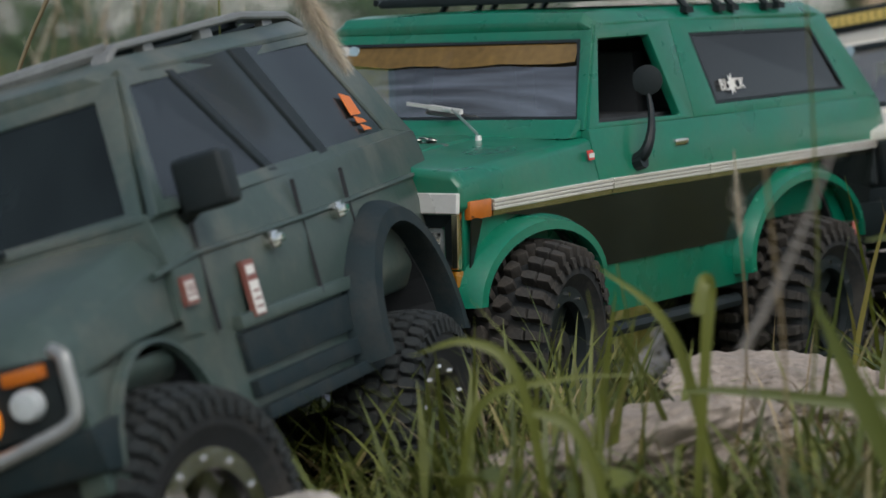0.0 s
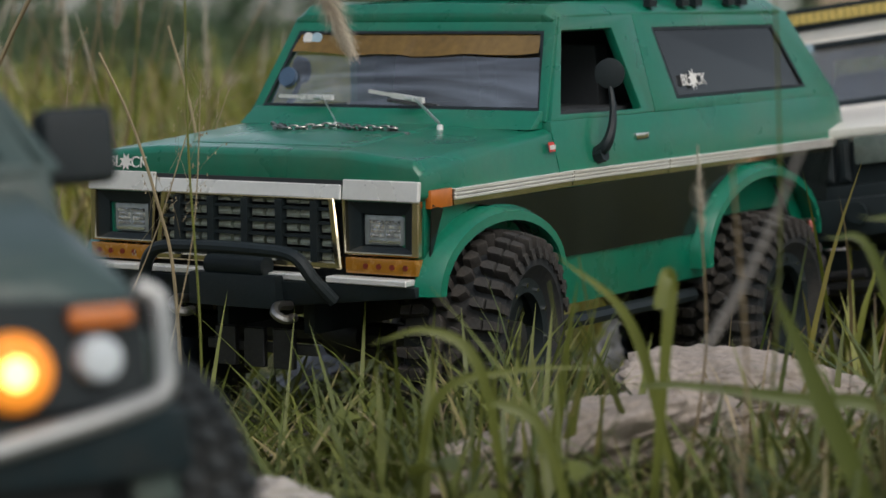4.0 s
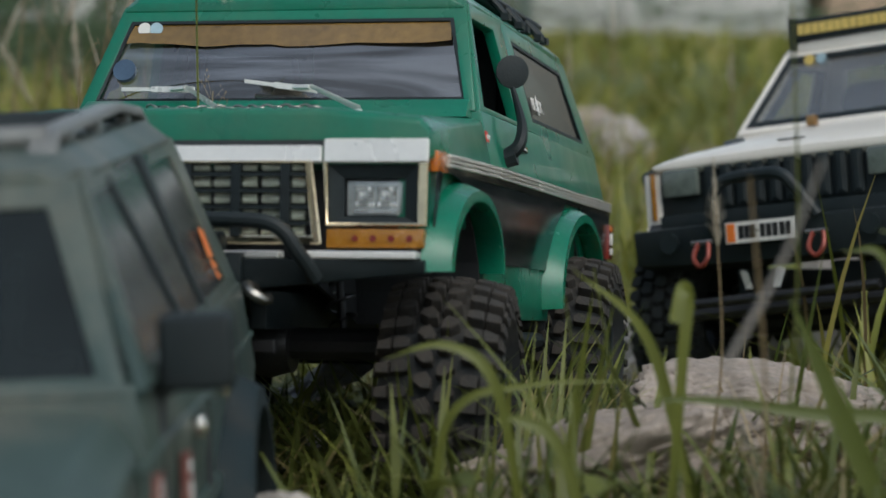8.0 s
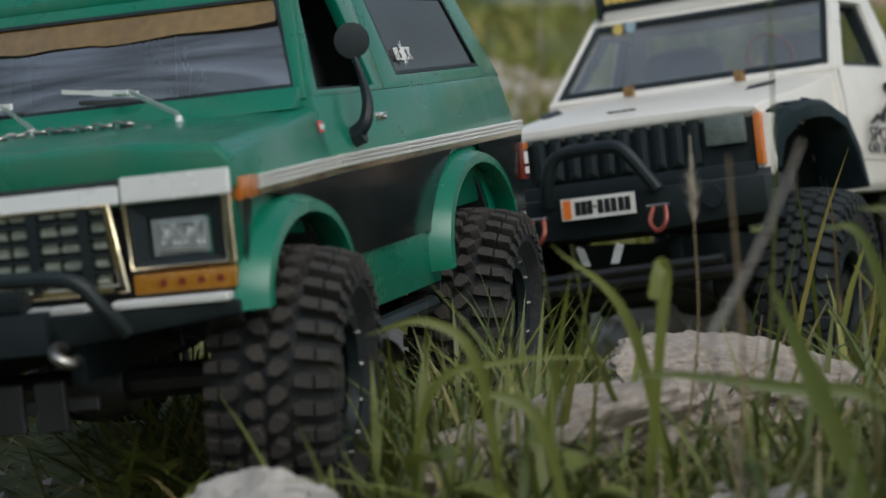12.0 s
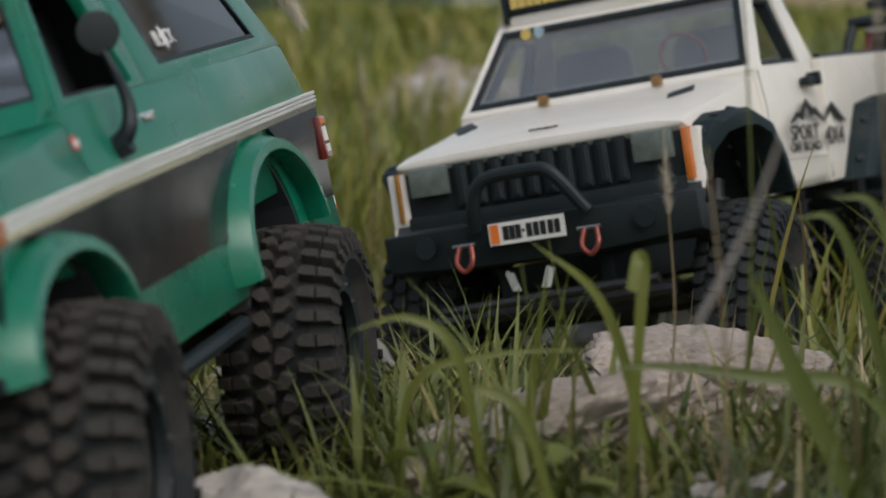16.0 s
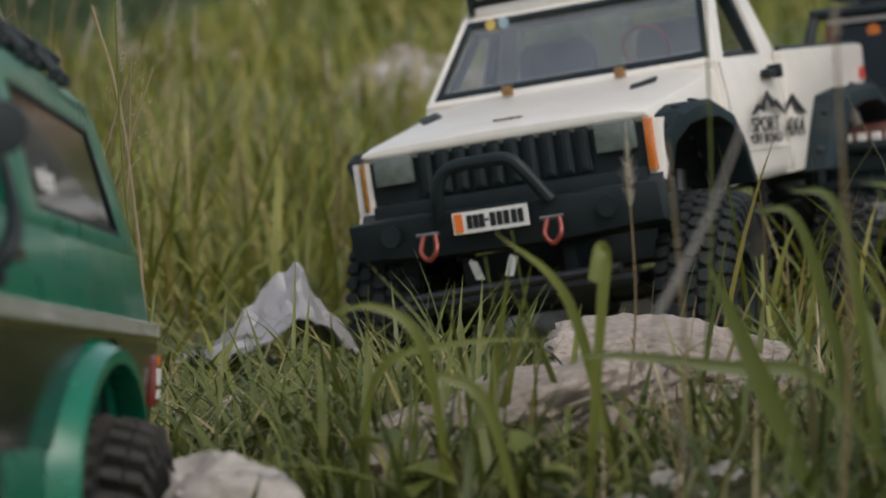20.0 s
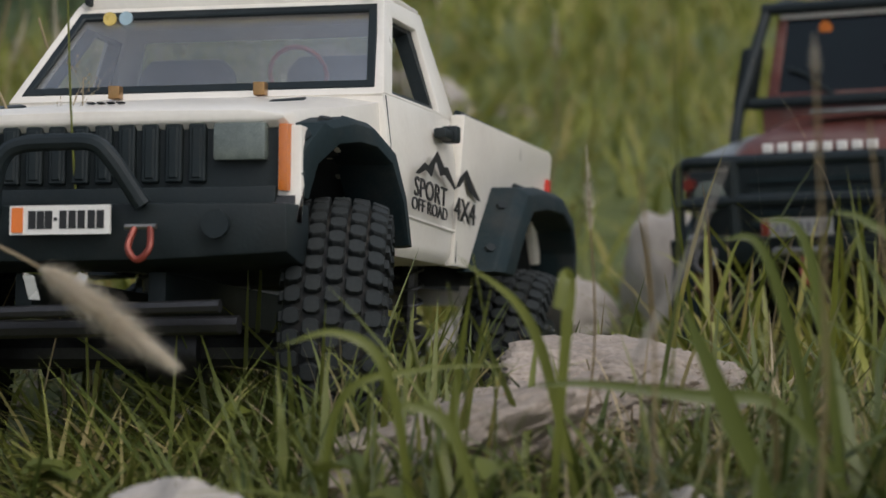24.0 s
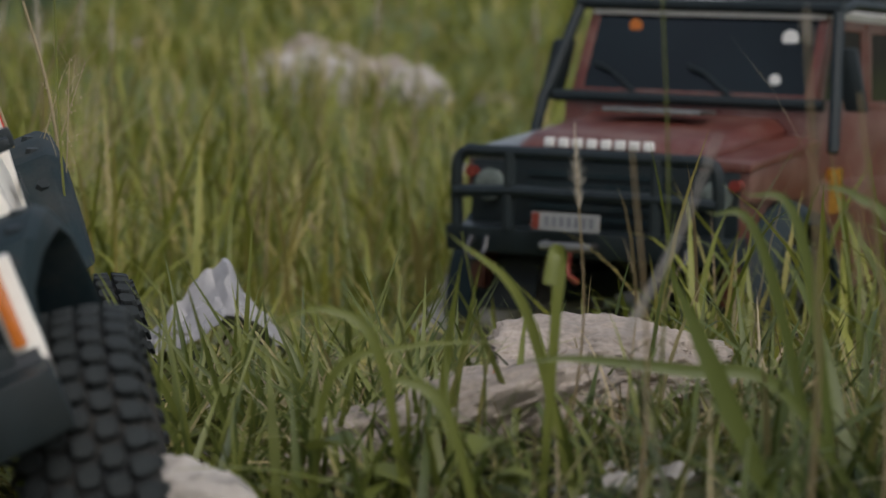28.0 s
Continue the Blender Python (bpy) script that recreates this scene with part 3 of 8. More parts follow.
TREADS = {"claw": ((1, [CLAW_CENTRE], 0.0), (1, [CLAW_INNER, CLAW_OUTER], 0.5), (-1, [CLAW_CENTRE], 0.5), (-1, [CLAW_INNER, CLAW_OUTER], 0.0)),
          "block": ((1, [block_at(0.0)], 0.0), (1, [block_at(0.40)], 0.5), (-1, [block_at(0.40)], 0.5), (1, [block_at(0.79)], 0.0), (-1, [block_at(0.79)], 0.0))}


def wheel(parent, x, y, z, r, w, tread, rim, side, rim_material, count=22, depth=0.006, single=False):
    """A wheel: hub, tyre with moulded lugs, rim with spokes and bolts. side: 1 for the left."""
    bm = bmesh.new()
    lathe(bm, [(0.004, -w * 0.3), (0.012, -w * 0.3), (0.012, w * 0.34), (0.004, w * 0.34)], 16)
    hub = part("wheel", bm, SHOCK, parent, smooth=True)
    hub.matrix_basis = pose(x, y, z)
    bm = bmesh.new()
    rc, h = r - depth, w / 2
    crown = lambda v: r - 0.0042 * abs(v) ** 2.5
    prof = [(rim, -h * 0.72), (rim + 0.004, -h * 0.80), (rim + (rc - rim) * 0.45, -h * 1.0), (rc - 0.007, -h * 0.97), (rc - 0.0026, -h * 0.80), (rc - 0.0006, -h * 0.45), (rc, 0),
            (rc - 0.0006, h * 0.45), (rc - 0.0026, h * 0.80), (rc - 0.007, h * 0.97), (rim + (rc - rim) * 0.45, h * 1.0), (rim + 0.004, h * 0.80), (rim, h * 0.72)]
    lathe(bm, prof, 44)
    part("tyre", bm, RUBBER, hub, "dusty black rubber tyre with chunky lugs", smooth=True)
    joined = bmesh.new()
    pitch = 2 * math.pi * r / count
    for sign, shapes, shift in TREADS[tread]:
        loops = []
        for poly in shapes:
            mu, mv = sum(u for u, v in poly) / len(poly), sum(v for u, v in poly) / len(poly)
            rings = []
            for down, grow in ((depth + 0.002, 1.06), (0.0008, 1.0), (0.0, 0.90)):
                ring = []
                for u, v in poly:
                    u, v = mu + (u - mu) * grow, sign * (mv + (v - mv) * grow)
                    a, rr = u * pitch / r, crown(v) - down
                    ring.append((rr * math.cos(a), v * h, rr * math.sin(a)))
                rings.append(ring)
            loops.append(rings)
            if max(v for u, v in poly) > 0.9:
                b2 = [(rr * math.cos(u * pitch / r), sign * h * yy, rr * math.sin(u * pitch / r)) for u, rr, yy in
                      ((-0.24, rc - 0.003, 0.96), (0.24, rc - 0.003, 0.96), (0.20, rim + (rc - rim) * 0.62, 1.01), (-0.20, rim + (rc - rim) * 0.62, 1.01))]
                loops.append([b2, [(q[0], q[1] + sign * 0.0016, q[2]) for q in b2]])
        me = None
        for k in range(count):
            turn = Matrix.Rotation(-2 * math.pi * (k + shift) / count, 4, "Y")
            if single and me is None:
                bm = bmesh.new()
                for lp in loops:
                    quadstrip(bm, lp)
                lug = part("lug", bm, LUG if tread == "claw" else TREAD_DARK, hub)
                me = lug.data
                lug.matrix_basis = turn
            elif single:
                lug = new("lug", me)
                lug.parent = hub
                lug.matrix_basis = turn
            else:
                for lp in loops:
                    quadstrip(joined, [[turn @ Vector(q) for q in ring] for ring in lp])
    if single:
        joined.free()
    else:
        tagged(part("tread", joined, LUG if tread == "claw" else TREAD_DARK, hub), kind="stuff")
    bm = bmesh.new()
    yo = side * h * 0.62
    lathe(bm, [(rim - 0.003, -h * 0.7), (rim + 0.001, -h * 0.7), (rim + 0.001, h * 0.7), (rim - 0.003, h * 0.7)], 32)
    lathe(bm, [(rim - 0.006, yo), (rim + 0.003, yo), (rim + 0.003, yo + side * 0.005), (rim - 0.005, yo + side * 0.005)], 32)
    part("rim", bm, rim_material, hub, smooth=True)
    bm = bmesh.new()
    for k in range(6):
        a = 2 * math.pi * k / 6
        c, s = math.cos(a), math.sin(a)
        pts = [(c * rr - s * ww, yo * yy, s * rr + c * ww) for rr, ww, yy in ((0.008, -0.006, 0.7), (rim - 0.002, -0.005, 0.9), (rim - 0.002, 0.005, 0.9), (0.008, 0.006, 0.7))]
        quadstrip(bm, [pts, [(p[0], p[1] - side * 0.006, p[2]) for p in pts]])
    lathe(bm, [(0.0, yo * 0.6), (0.011, yo * 0.6), (0.010, yo * 0.85), (0.0001, yo * 0.9)], 18)
    part("spokes", bm, rim_material, hub)
    bm = bmesh.new()
    for k in range(12):
        a = 2 * math.pi * k / 12
        cx, cz = (rim - 0.001) * math.cos(a), (rim - 0.001) * math.sin(a)
        tube(bm, [(cx, yo, cz), (cx, yo + side * 0.0065, cz)], 0.0013, 6)
    part("bolts", bm, CHROME, hub, "ring of small bright bolts")
    return hub


def axle(parent, x, z, track, diff_y=0.02):
    bm = bmesh.new()
    tube(bm, [(x, -track, z), (x, track, z)], 0.008, 10)
    lathe(bm, [(0.001, diff_y - 0.012), (0.014, diff_y - 0.012), (0.017, diff_y), (0.014, diff_y + 0.012), (0.001, diff_y + 0.012)], 14, centre=(x, 0, z))
    part("axle", bm, SHOCK, parent, smooth=True)


def shock(parent, top, foot):
    """A coil-over damper."""
    top, foot = Vector(top), Vector(foot)
    bm = bmesh.new()
    tube(bm, [top, top.lerp(foot, 0.55)], 0.0045, 10)
    tube(bm, [top.lerp(foot, 0.5), foot], 0.002, 8)
    damper = part("damper", bm, SHOCK, parent, smooth=True)
    d = (foot - top).normalized()
    u = d.orthogonal().normalized()
    w = d.cross(u)
    pts = []
    for k in range(97):
        a = k / 96 * 2 * math.pi * 6
        pts.append(top.lerp(foot, 0.12 + 0.78 * k / 96) + (u * math.cos(a) + w * math.sin(a)) * 0.0068)
    bm = bmesh.new()
    tube(bm, pts, 0.0009, 5)
    part("spring", bm, SHOCK, damper, "dark coil spring", smooth=True)


def chassis(parent, x0, x1, z, half=0.03):
    bm = bmesh.new()
    for s in (1, -1):
        box(bm, (x0, s * half - 0.004, z - 0.009), (x1, s * half + 0.004, z + 0.009))
    box(bm, (x0 + 0.08, -0.022, z - 0.016), (x0 + 0.2, 0.022, z + 0.012))
    part("chassis", bm, BLACK, parent, bevel=0.001)


def fender(parent, cx, cz, r_in, r_out, y0, y1, a0, a1, material, side, name="wheel_arch", flat=1.0, lip=0.003):
    """An arched flare that stands proud of the body side, rolled at its edge."""
    bm = bmesh.new()
    loops = []
    n = 20
    for k in range(n + 1):
        a = radians(a0 + (a1 - a0) * k / n)
        c, s = math.cos(a), math.sin(a)
        ring = [(r_out, y0), (r_out - 0.002, y0 + (y1 - y0) * 0.55), (r_in + (r_out - r_in) * 0.55, y1), (r_in + 0.001, y1 + 0.0005), (r_in, y1 - 0.003), (r_in + lip, y0)]
        loops.append([(cx + rr * c, side * yy, cz + (rr - r_out + r_out * flat) * s) for rr, yy in ring])
    quadstrip(bm, loops)
    return part(name, bm, material, parent, smooth=True)


def housing(parent, cx, cz, r, y0, y1, side, a0=0, a1=180):
    """The dark liner over a wheel, open towards the ground and the outside."""
    bm = bmesh.new()
    quadstrip(bm, [[(cx + rr * math.cos(radians(a)), side * yy, cz + rr * math.sin(radians(a))) for yy, rr in ((y0, r + 0.002), (y1, r + 0.002), (y1, r), (y0, r))] for a in range(a0, a1 + 1, 15)])
    part("wheel_housing", bm, INTERIOR, parent)
    bm = bmesh.new()
    prism(bm, arc(cx, cz, r + 0.001, a0, a1, 12), side * y0, side * (y0 + 0.002))
    part("housing_wall", bm, INTERIOR, parent)


def side_plate(bm, outline, arches, y0, y1):
    """Body side with wheel cut-outs. outline: lower and upper edge; arches: (cx, cz, r)."""
    x0, x1, zlow, ztop = outline
    pts = [(x0, zlow)]
    for cx, cz, r in sorted(arches):
        a = math.degrees(math.asin(max(-1, min(1, (zlow - cz) / r))))
        pts += arc(cx, cz, r, 180 - a, a, 16)
    pts += [(x1, zlow), (x1, ztop), (x0, ztop)]
    return prism(bm, pts, y0, y1)


def sections(bm, rows):
    """A closed body skinned over half sections (x, [(y, z), ...]) from the sill up to the middle."""
    loops = []
    for x, half in rows:
        left = [(x, y, z) for y, z in half]
        right = [(x, -y, z) for y, z in reversed(half) if y > 1e-6]
        loops.append(left + right)
    return quadstrip(bm, loops)


def make_green_truck():
    t = truck("green_truck", "emerald green model truck with black side panels and roof rack")
    # hood and nose
    bm = bmesh.new()
    sections(bm, [
        (0.3925, [(0.108, 0.1465), (0.113, 0.150), (0.1130, 0.1610), (0.1085, 0.1660), (0.064, 0.1705), (0, 0.1708)]),
        (0.3890, [(0.108, 0.146), (0.115, 0.150), (0.1140, 0.1630), (0.1080, 0.1690), (0.066, 0.1730), (0, 0.1733)]),
        (0.330, [(0.108, 0.125), (0.1155, 0.150), (0.1120, 0.1685), (0.1060, 0.1725), (0.062, 0.1752), (0, 0.1754)]),
        (0.258, [(0.108, 0.116), (0.1155, 0.150), (0.1095, 0.1750), (0.1050, 0.1770), (0.055, 0.1785), (0, 0.1785)])])
    part("bonnet", bm, GREEN, t, bevel=0.0016, seg=2)
    bm = bmesh.new()
    sections(bm, [(0.372, [(0.060, 0.1705), (0.056, 0.1742), (0, 0.1744)]), (0.320, [(0.050, 0.174), (0.045, 0.1768), (0, 0.1770)]), (0.272, [(0.046, 0.176), (0.042, 0.1790), (0, 0.1792)])])
    part("bonnet_bulge", bm, GREEN, t, bevel=0.0009)
    # sloped cowl below the windscreen
    bm = bmesh.new()
    quadstrip(bm, [[(0.272, y, 0.1768), (0.2585, y * 0.985, 0.1870), (0.2480, y * 0.985, 0.1860), (0.248, y, 0.1768)] for y in (-0.104, 0.104)])
    part("cowl", bm, GREEN, t, bevel=0.0012)
    # cab lower body
    bm = bmesh.new()
    sections(bm, [
        (0.258, [(0.108, 0.110), (0.1155, 0.150), (0.1085, 0.1815), (0, 0.1815)]),
        (-0.118, [(0.108, 0.110), (0.1155, 0.150), (0.1085, 0.1815), (0, 0.1815)]),
        (-0.138, [(0.104, 0.110), (0.112, 0.150), (0.105, 0.180), (0, 0.180)])])
    part("cab", bm, GREEN, t, bevel=0.002)
    bm = bmesh.new()
    for s in (1, -1):
        side_plate(bm, (-0.138, 0.264, 0.075, 0.150), [(0.010, 0.072, 0.066)], s * 0.098, s * 0.1125)
        prism(bm, [(0.264, 0.098), (0.272, 0.119), (0.294, 0.132), (0.327, 0.137), (0.360, 0.132), (0.378, 0.122), (0.388, 0.115), (0.388, 0.150), (0.264, 0.150)], s * 0.098, s * 0.1125)
    part("side_panel", bm, GREEN, t, bevel=0.0012)
    # black film on the sides
    for s in (1, -1):
        for pts in ([(0.3585, 0.1442), (0.040, 0.1442), (0.072, 0.128), (0.090, 0.1035), (0.268, 0.1035), (0.276, 0.120), (0.292, 0.132), (0.33, 0.1405)], [(0.386, 0.146), (0.376, 0.143), (0.386, 0.114)], [(-0.020, 0.1440), (-0.134, 0.1440), (-0.134, 0.096), (-0.071, 0.098), (-0.060, 0.125)]):
            bm = bmesh.new()
            plate(bm, [(x, s * (0.1141 + (z - 0.1035) * 0.058), z) for x, z in (pts if s > 0 else pts[::-1])], 0.0008)
            part("side_film", bm, DARK_SIDE, t, "scuffed glossy black side film")
        fender(t, 0.328, 0.098, 0.0560, 0.067, 0.1105, 0.124, 0, 180, GREEN_TRIM, s, flat=0.66)
        fender(t, 0.010, 0.089, 0.0765, 0.0875, 0.1105, 0.124, -8, 178, GREEN_TRIM, s, flat=0.63)
        # bright waist strips
        for x0, x1 in ((0.366, 0.247), (0.246, 0.132), (0.131, -0.136)):
            bm = bmesh.new()
            for z0, z1, out in ((0.1468, 0.1484, 0.0026), (0.1490, 0.1504, 0.0026), (0.1510, 0.1528, 0.0026)):
                box(bm, (x1, min(s * 0.1130, s * (0.1150 + out)), z0), (x0, max(s * 0.1130, s * (0.1150 + out)), z1))
            strip = part("waist_strip", bm, CHAMPAGNE, t, "ribbed bright chrome waist strip", bevel=0.0003, seg=1)
            bm = bmesh.new()
            box(bm, (x1, min(s * 0.1130, s * 0.1162), 0.1470), (x0, max(s * 0.1130, s * 0.1162), 0.1526))
            part("strip_base", bm, STEEL, strip, "dull grooves between the bright ribs")
            bm = bmesh.new()
            box(bm, (x1, min(s * 0.1130, s * 0.1163), 0.1438), (x0, max(s * 0.1130, s * 0.1163), 0.1466))
            part("strip_edge", bm, BRASS_CHROME, strip, "yellowed chrome edge below the strip")
        bm = bmesh.new()
        box(bm, (0.367, s * 0.1145 - 0.002, 0.1435), (0.387, s * 0.1145 + 0.002, 0.1535))
        part("side_marker", bm, AMBER, t, "orange side marker lens", bevel=0.001)
        # wheel housings
        housing(t, 0.010, 0.070, 0.065, 0.045, 0.111, s)
        housing(t, 0.327, 0.072, 0.063, 0.045, 0.111, s, 30, 180)
    # nose: chrome lip, grille, lamps
    bm = bmesh.new()
    for y0, y1, top in ((-0.1135, -0.0645, 0.1585), (-0.0635, 0.0635, 0.1555), (0.0645, 0.1135, 0.1585)):
        plate(bm, [(0.3950, y0, 0.1475), (0.3950, y1, 0.1475), (0.3940, y1, top), (0.3940, y0, top)], -0.003)
    part("chrome_lip", bm, SATIN, t, "bright silver strip along the bonnet edge", bevel=0.0006, seg=1)
    bm = bmesh.new()
    box(bm, (0.3900, -0.0640, 0.1550), (0.3934, 0.0640, 0.1578))
    part("lip_gap", bm, INTERIOR, t, "dark gap above the bonnet strip")
    face = flat((0.3928, -0.0865, 0.1632), (0, 1, 0), (-0.1, 0, 1))
    for words, dx in (("BL", -0.0082), ("CK", 0.0100)):
        lettering("bonnet_sticker", words, 0.0092, PAPER, t, face @ Matrix.Translation((dx, 0, 0.0004)), "white lettering sticker with a burst")
    bm = bmesh.new()
    hub_v = bm.verts.new(face @ Vector((0.0006, 0.0002, 0.0008)))
    rim_v = [bm.verts.new(face @ Vector((0.0006 + rr * math.cos(k * math.pi / 8), 0.0002 + rr * math.sin(k * math.pi / 8), 0.0008))) for k in range(16) for rr in ((0.0052 if k % 2 else 0.0028),)]
    for k in range(16):
        bm.faces.new((hub_v, rim_v[k], rim_v[(k + 1) % 16]))
    part("bonnet_burst", bm, PAPER, t)
    bm = bmesh.new()
    box(bm, (0.376, -0.112, 0.104), (0.3845, 0.112, 0.149))
    part("grille_back", bm, INTERIOR, t)
    bm = bmesh.new()
    y = 0.0625
    ring_panel(bm, [(0.396, -y - 0.002, 0.110), (0.396, y + 0.002, 0.110), (0.3955, y - 0.003, 0.1485), (0.3955, -y + 0.003, 0.1485)],
               [(0.396, -y + 0.003, 0.114), (0.396, y - 0.003, 0.114), (0.3955, y - 0.007, 0.1465), (0.3955, -y + 0.007, 0.1465)], -0.004)
    part("grille_frame", bm, BRASS_CHROME, t, "yellowed chrome grille frame", bevel=0.0008, seg=1)
    for k in range(4):
        z = 0.1195 + k * 0.0075
        bm = bmesh.new()
        box(bm, (0.391, -0.0575, z - 0.0008), (0.3955, 0.0575, z + 0.0008))
        part("grille_bar", bm, BLACK, t)
    for k in range(-2, 3):
        bm = bmesh.new()
        box(bm, (0.392, k * 0.0235 - 0.0022, 0.1135), (0.3968, k * 0.0235 + 0.0022, 0.1465))
        part("grille_upright", bm, BLACK, t)
    for r in range(5):
        for k in range(5):
            bm = bmesh.new()
            z0 = 0.1135 + r * 0.0075
            quadstrip(bm, [[(0.3890, y, z0), (0.3912, y, z0 + 0.0006), (0.3922, y, z0 + 0.0022), (0.3905, y, z0 + 0.0052), (0.3890, y, z0 + 0.0056)] for y in (-0.0565 + k * 0.0228, -0.0565 + k * 0.0228 + 0.0205)])
            part("grille_lens", bm, LAMP_CLEAR, t, "clear ribbed light bar lens behind the grille")
    for s in (1, -1):
        a, b = (0.0660, 0.1130)
        o = [(0.3955, s * a, 0.1185), (0.3945, s * b, 0.1185), (0.3935, s * b, 0.1485), (0.3945, s * (a - 0.002), 0.1485)]
        i = [(0.3955, s * (a + 0.0012), 0.1200), (0.3945, s * (b - 0.0042), 0.1200), (0.3938, s * (b - 0.0042), 0.1475), (0.3945, s * (a + 0.0002), 0.1475)]
        bm = bmesh.new()
        ring_panel(bm, o if s > 0 else o[::-1], i if s > 0 else i[::-1], -0.004)
        bez = part("lamp_bezel", bm, BRASS_CHROME, t, "yellowed chrome headlight surround", bevel=0.0006, seg=1)
        bm = bmesh.new()
        ring_panel(bm, [(0.392, s * 0.0660, 0.1195), (0.392, s * 0.1090, 0.1195), (0.392, s * 0.1090, 0.1475), (0.392, s * 0.0650, 0.1475)][::s],
                   [(0.390, s * 0.0735, 0.1228), (0.390, s * 0.1020, 0.1228), (0.390, s * 0.1020, 0.1402), (0.390, s * 0.0735, 0.1402)][::s], -0.003)
        part("lamp_mask", bm, BLACK, bez)
        bm = bmesh.new()
        box(bm, (0.385, s * 0.0877 - 0.0136, 0.1232), (0.3880, s * 0.0877 + 0.0136, 0.1396))
        lens = part("headlight", bm, LAMP_GLASS, t, "square clear headlight", bevel=0.0010)
        # cut reflector: two bowls and rows of facets
        bm = bmesh.new()
        for dy in (-0.0052, 0.0052):
            for q in range(5):
                for e in range(4):
                    cy, cz = s * 0.0877 + dy + (q - 2) * 0.0019, 0.1285 + e * 0.0024
                    depth = 0.0006 + 0.0011 * ((q * 3 + e * 5) % 4) / 3
                    v = [bm.verts.new(p) for p in ((0.388, cy - 0.0009, cz - 0.0011), (0.388, cy + 0.0009, cz - 0.0011), (0.388, cy + 0.0009, cz + 0.0011), (0.388, cy - 0.0009, cz + 0.0011), (0.388 + depth, cy + 0.0004 * ((q + e) % 3 - 1), cz))]
                    for i0 in range(4):
                        bm.faces.new((v[i0], v[(i0 + 1) % 4], v[4]))
        box(bm, (0.3878, s * 0.0877 - 0.010, 0.1246), (0.3890, s * 0.0877 + 0.010, 0.1262))
        part("reflector", bm, LAMP_BOWL, lens)
        bm = bmesh.new()
        box(bm, (0.388, min(s * 0.0665, s * 0.1120), 0.1085), (0.3950, max(s * 0.0665, s * 0.1120), 0.1172))
        ind = part("indicator", bm, AMBER_DARK, t, "amber turn signal below the headlight", bevel=0.0008)
        bm = bmesh.new()
        for k in range(4):
            tube(bm, [(0.3948, s * (0.080 + k * 0.0085), 0.1128), (0.3957, s * (0.080 + k * 0.0085), 0.1128)], 0.0016, 8)
        part("bulb", bm, RED_LENS, ind)
    for y0, y1 in ((-0.110, -0.073), (-0.066, -0.012), (0.004, 0.046), (0.058, 0.110)):
        bm = bmesh.new()
        box(bm, (0.392, y0, 0.1035), (0.4015, y1, 0.1070))
        part("bumper_strip", bm, SATIN, t, "bright strip on the bumper", bevel=0.0006, seg=1)
    # front bumper and hoop
    bm = bmesh.new()
    quadstrip(bm, [[(0.380, y, 0.088 + abs(y) * 0.08), (0.403 - abs(y) * 0.06, y, 0.086 + abs(y) * 0.1), (0.405 - abs(y) * 0.06, y, 0.1032), (0.380, y, 0.1032)] for y in (-0.113, -0.07, -0.035, 0.035, 0.07, 0.113)])
    bump = part("front_bumper", bm, BLACK, t, bevel=0.0012)
    bm = bmesh.new()
    tube(bm, smooth_path([(0.402, -0.064, 0.094), (0.411, -0.058, 0.106), (0.414, -0.047, 0.1185), (0.414, -0.02, 0.121), (0.414, 0.02, 0.121), (0.414, 0.047, 0.1185), (0.411, 0.058, 0.106), (0.402, 0.064, 0.094)]), 0.0036, 10)
    part("bumper_hoop", bm, BLACK, bump, "matt black tube hoop", smooth=True)
    bm = bmesh.new()
    box(bm, (0.395, -0.03, 0.088), (0.408, 0.03, 0.106))
    tube(bm, [(0.402, -0.02, 0.110), (0.402, 0.02, 0.110)], 0.006, 12)
    part("winch", bm, BLACK, bump, bevel=0.001)
    for yy in (-0.035, 0.035):
        bm = bmesh.new()
        tube(bm, smooth_path([(0.402, yy, 0.090), (0.413, yy, 0.091), (0.420, yy + 0.004, 0.088), (0.418, yy + 0.009, 0.085), (0.410, yy + 0.009, 0.085)], 4), 0.0026, 8)
        part("tow_hook", bm, STEEL, bump, smooth=True)
    bm = bmesh.new()
    for k in range(3):
        box(bm, (0.385, -0.028 + k * 0.02, 0.052), (0.389, -0.014 + k * 0.02, 0.074))
    box(bm, (0.383, -0.036, 0.060), (0.386, 0.04, 0.066))
    part("skid_plate", bm, SHOCK, t, "slotted metal skid plate", bevel=0.0006, seg=1)
    # cabin
    bm = bmesh.new()
    ring_panel(bm, [(0.259, -0.106, 0.181), (0.259, 0.106, 0.181), (0.225, 0.0935, 0.241), (0.225, -0.0935, 0.241)],
               [(0.2555, -0.099, 0.187), (0.2555, 0.099, 0.187), (0.2305, 0.0875, 0.2315), (0.2305, -0.0875, 0.2315)], -0.006)
    part("windscreen_frame", bm, GREEN, t, bevel=0.0012)
    bm = bmesh.new()
    ring_panel(bm, [(0.2552, -0.0995, 0.1865), (0.2552, 0.0995, 0.1865), (0.2302, 0.088, 0.232), (0.2302, -0.088, 0.232)],
               [(0.2535, -0.0975, 0.1885), (0.2535, 0.0975, 0.1885), (0.2312, 0.0862, 0.2303), (0.2312, -0.0862, 0.2303)], -0.001)
    part("windscreen_seal", bm, BLACK, t)
    bm = bmesh.new()
    rows_ = []
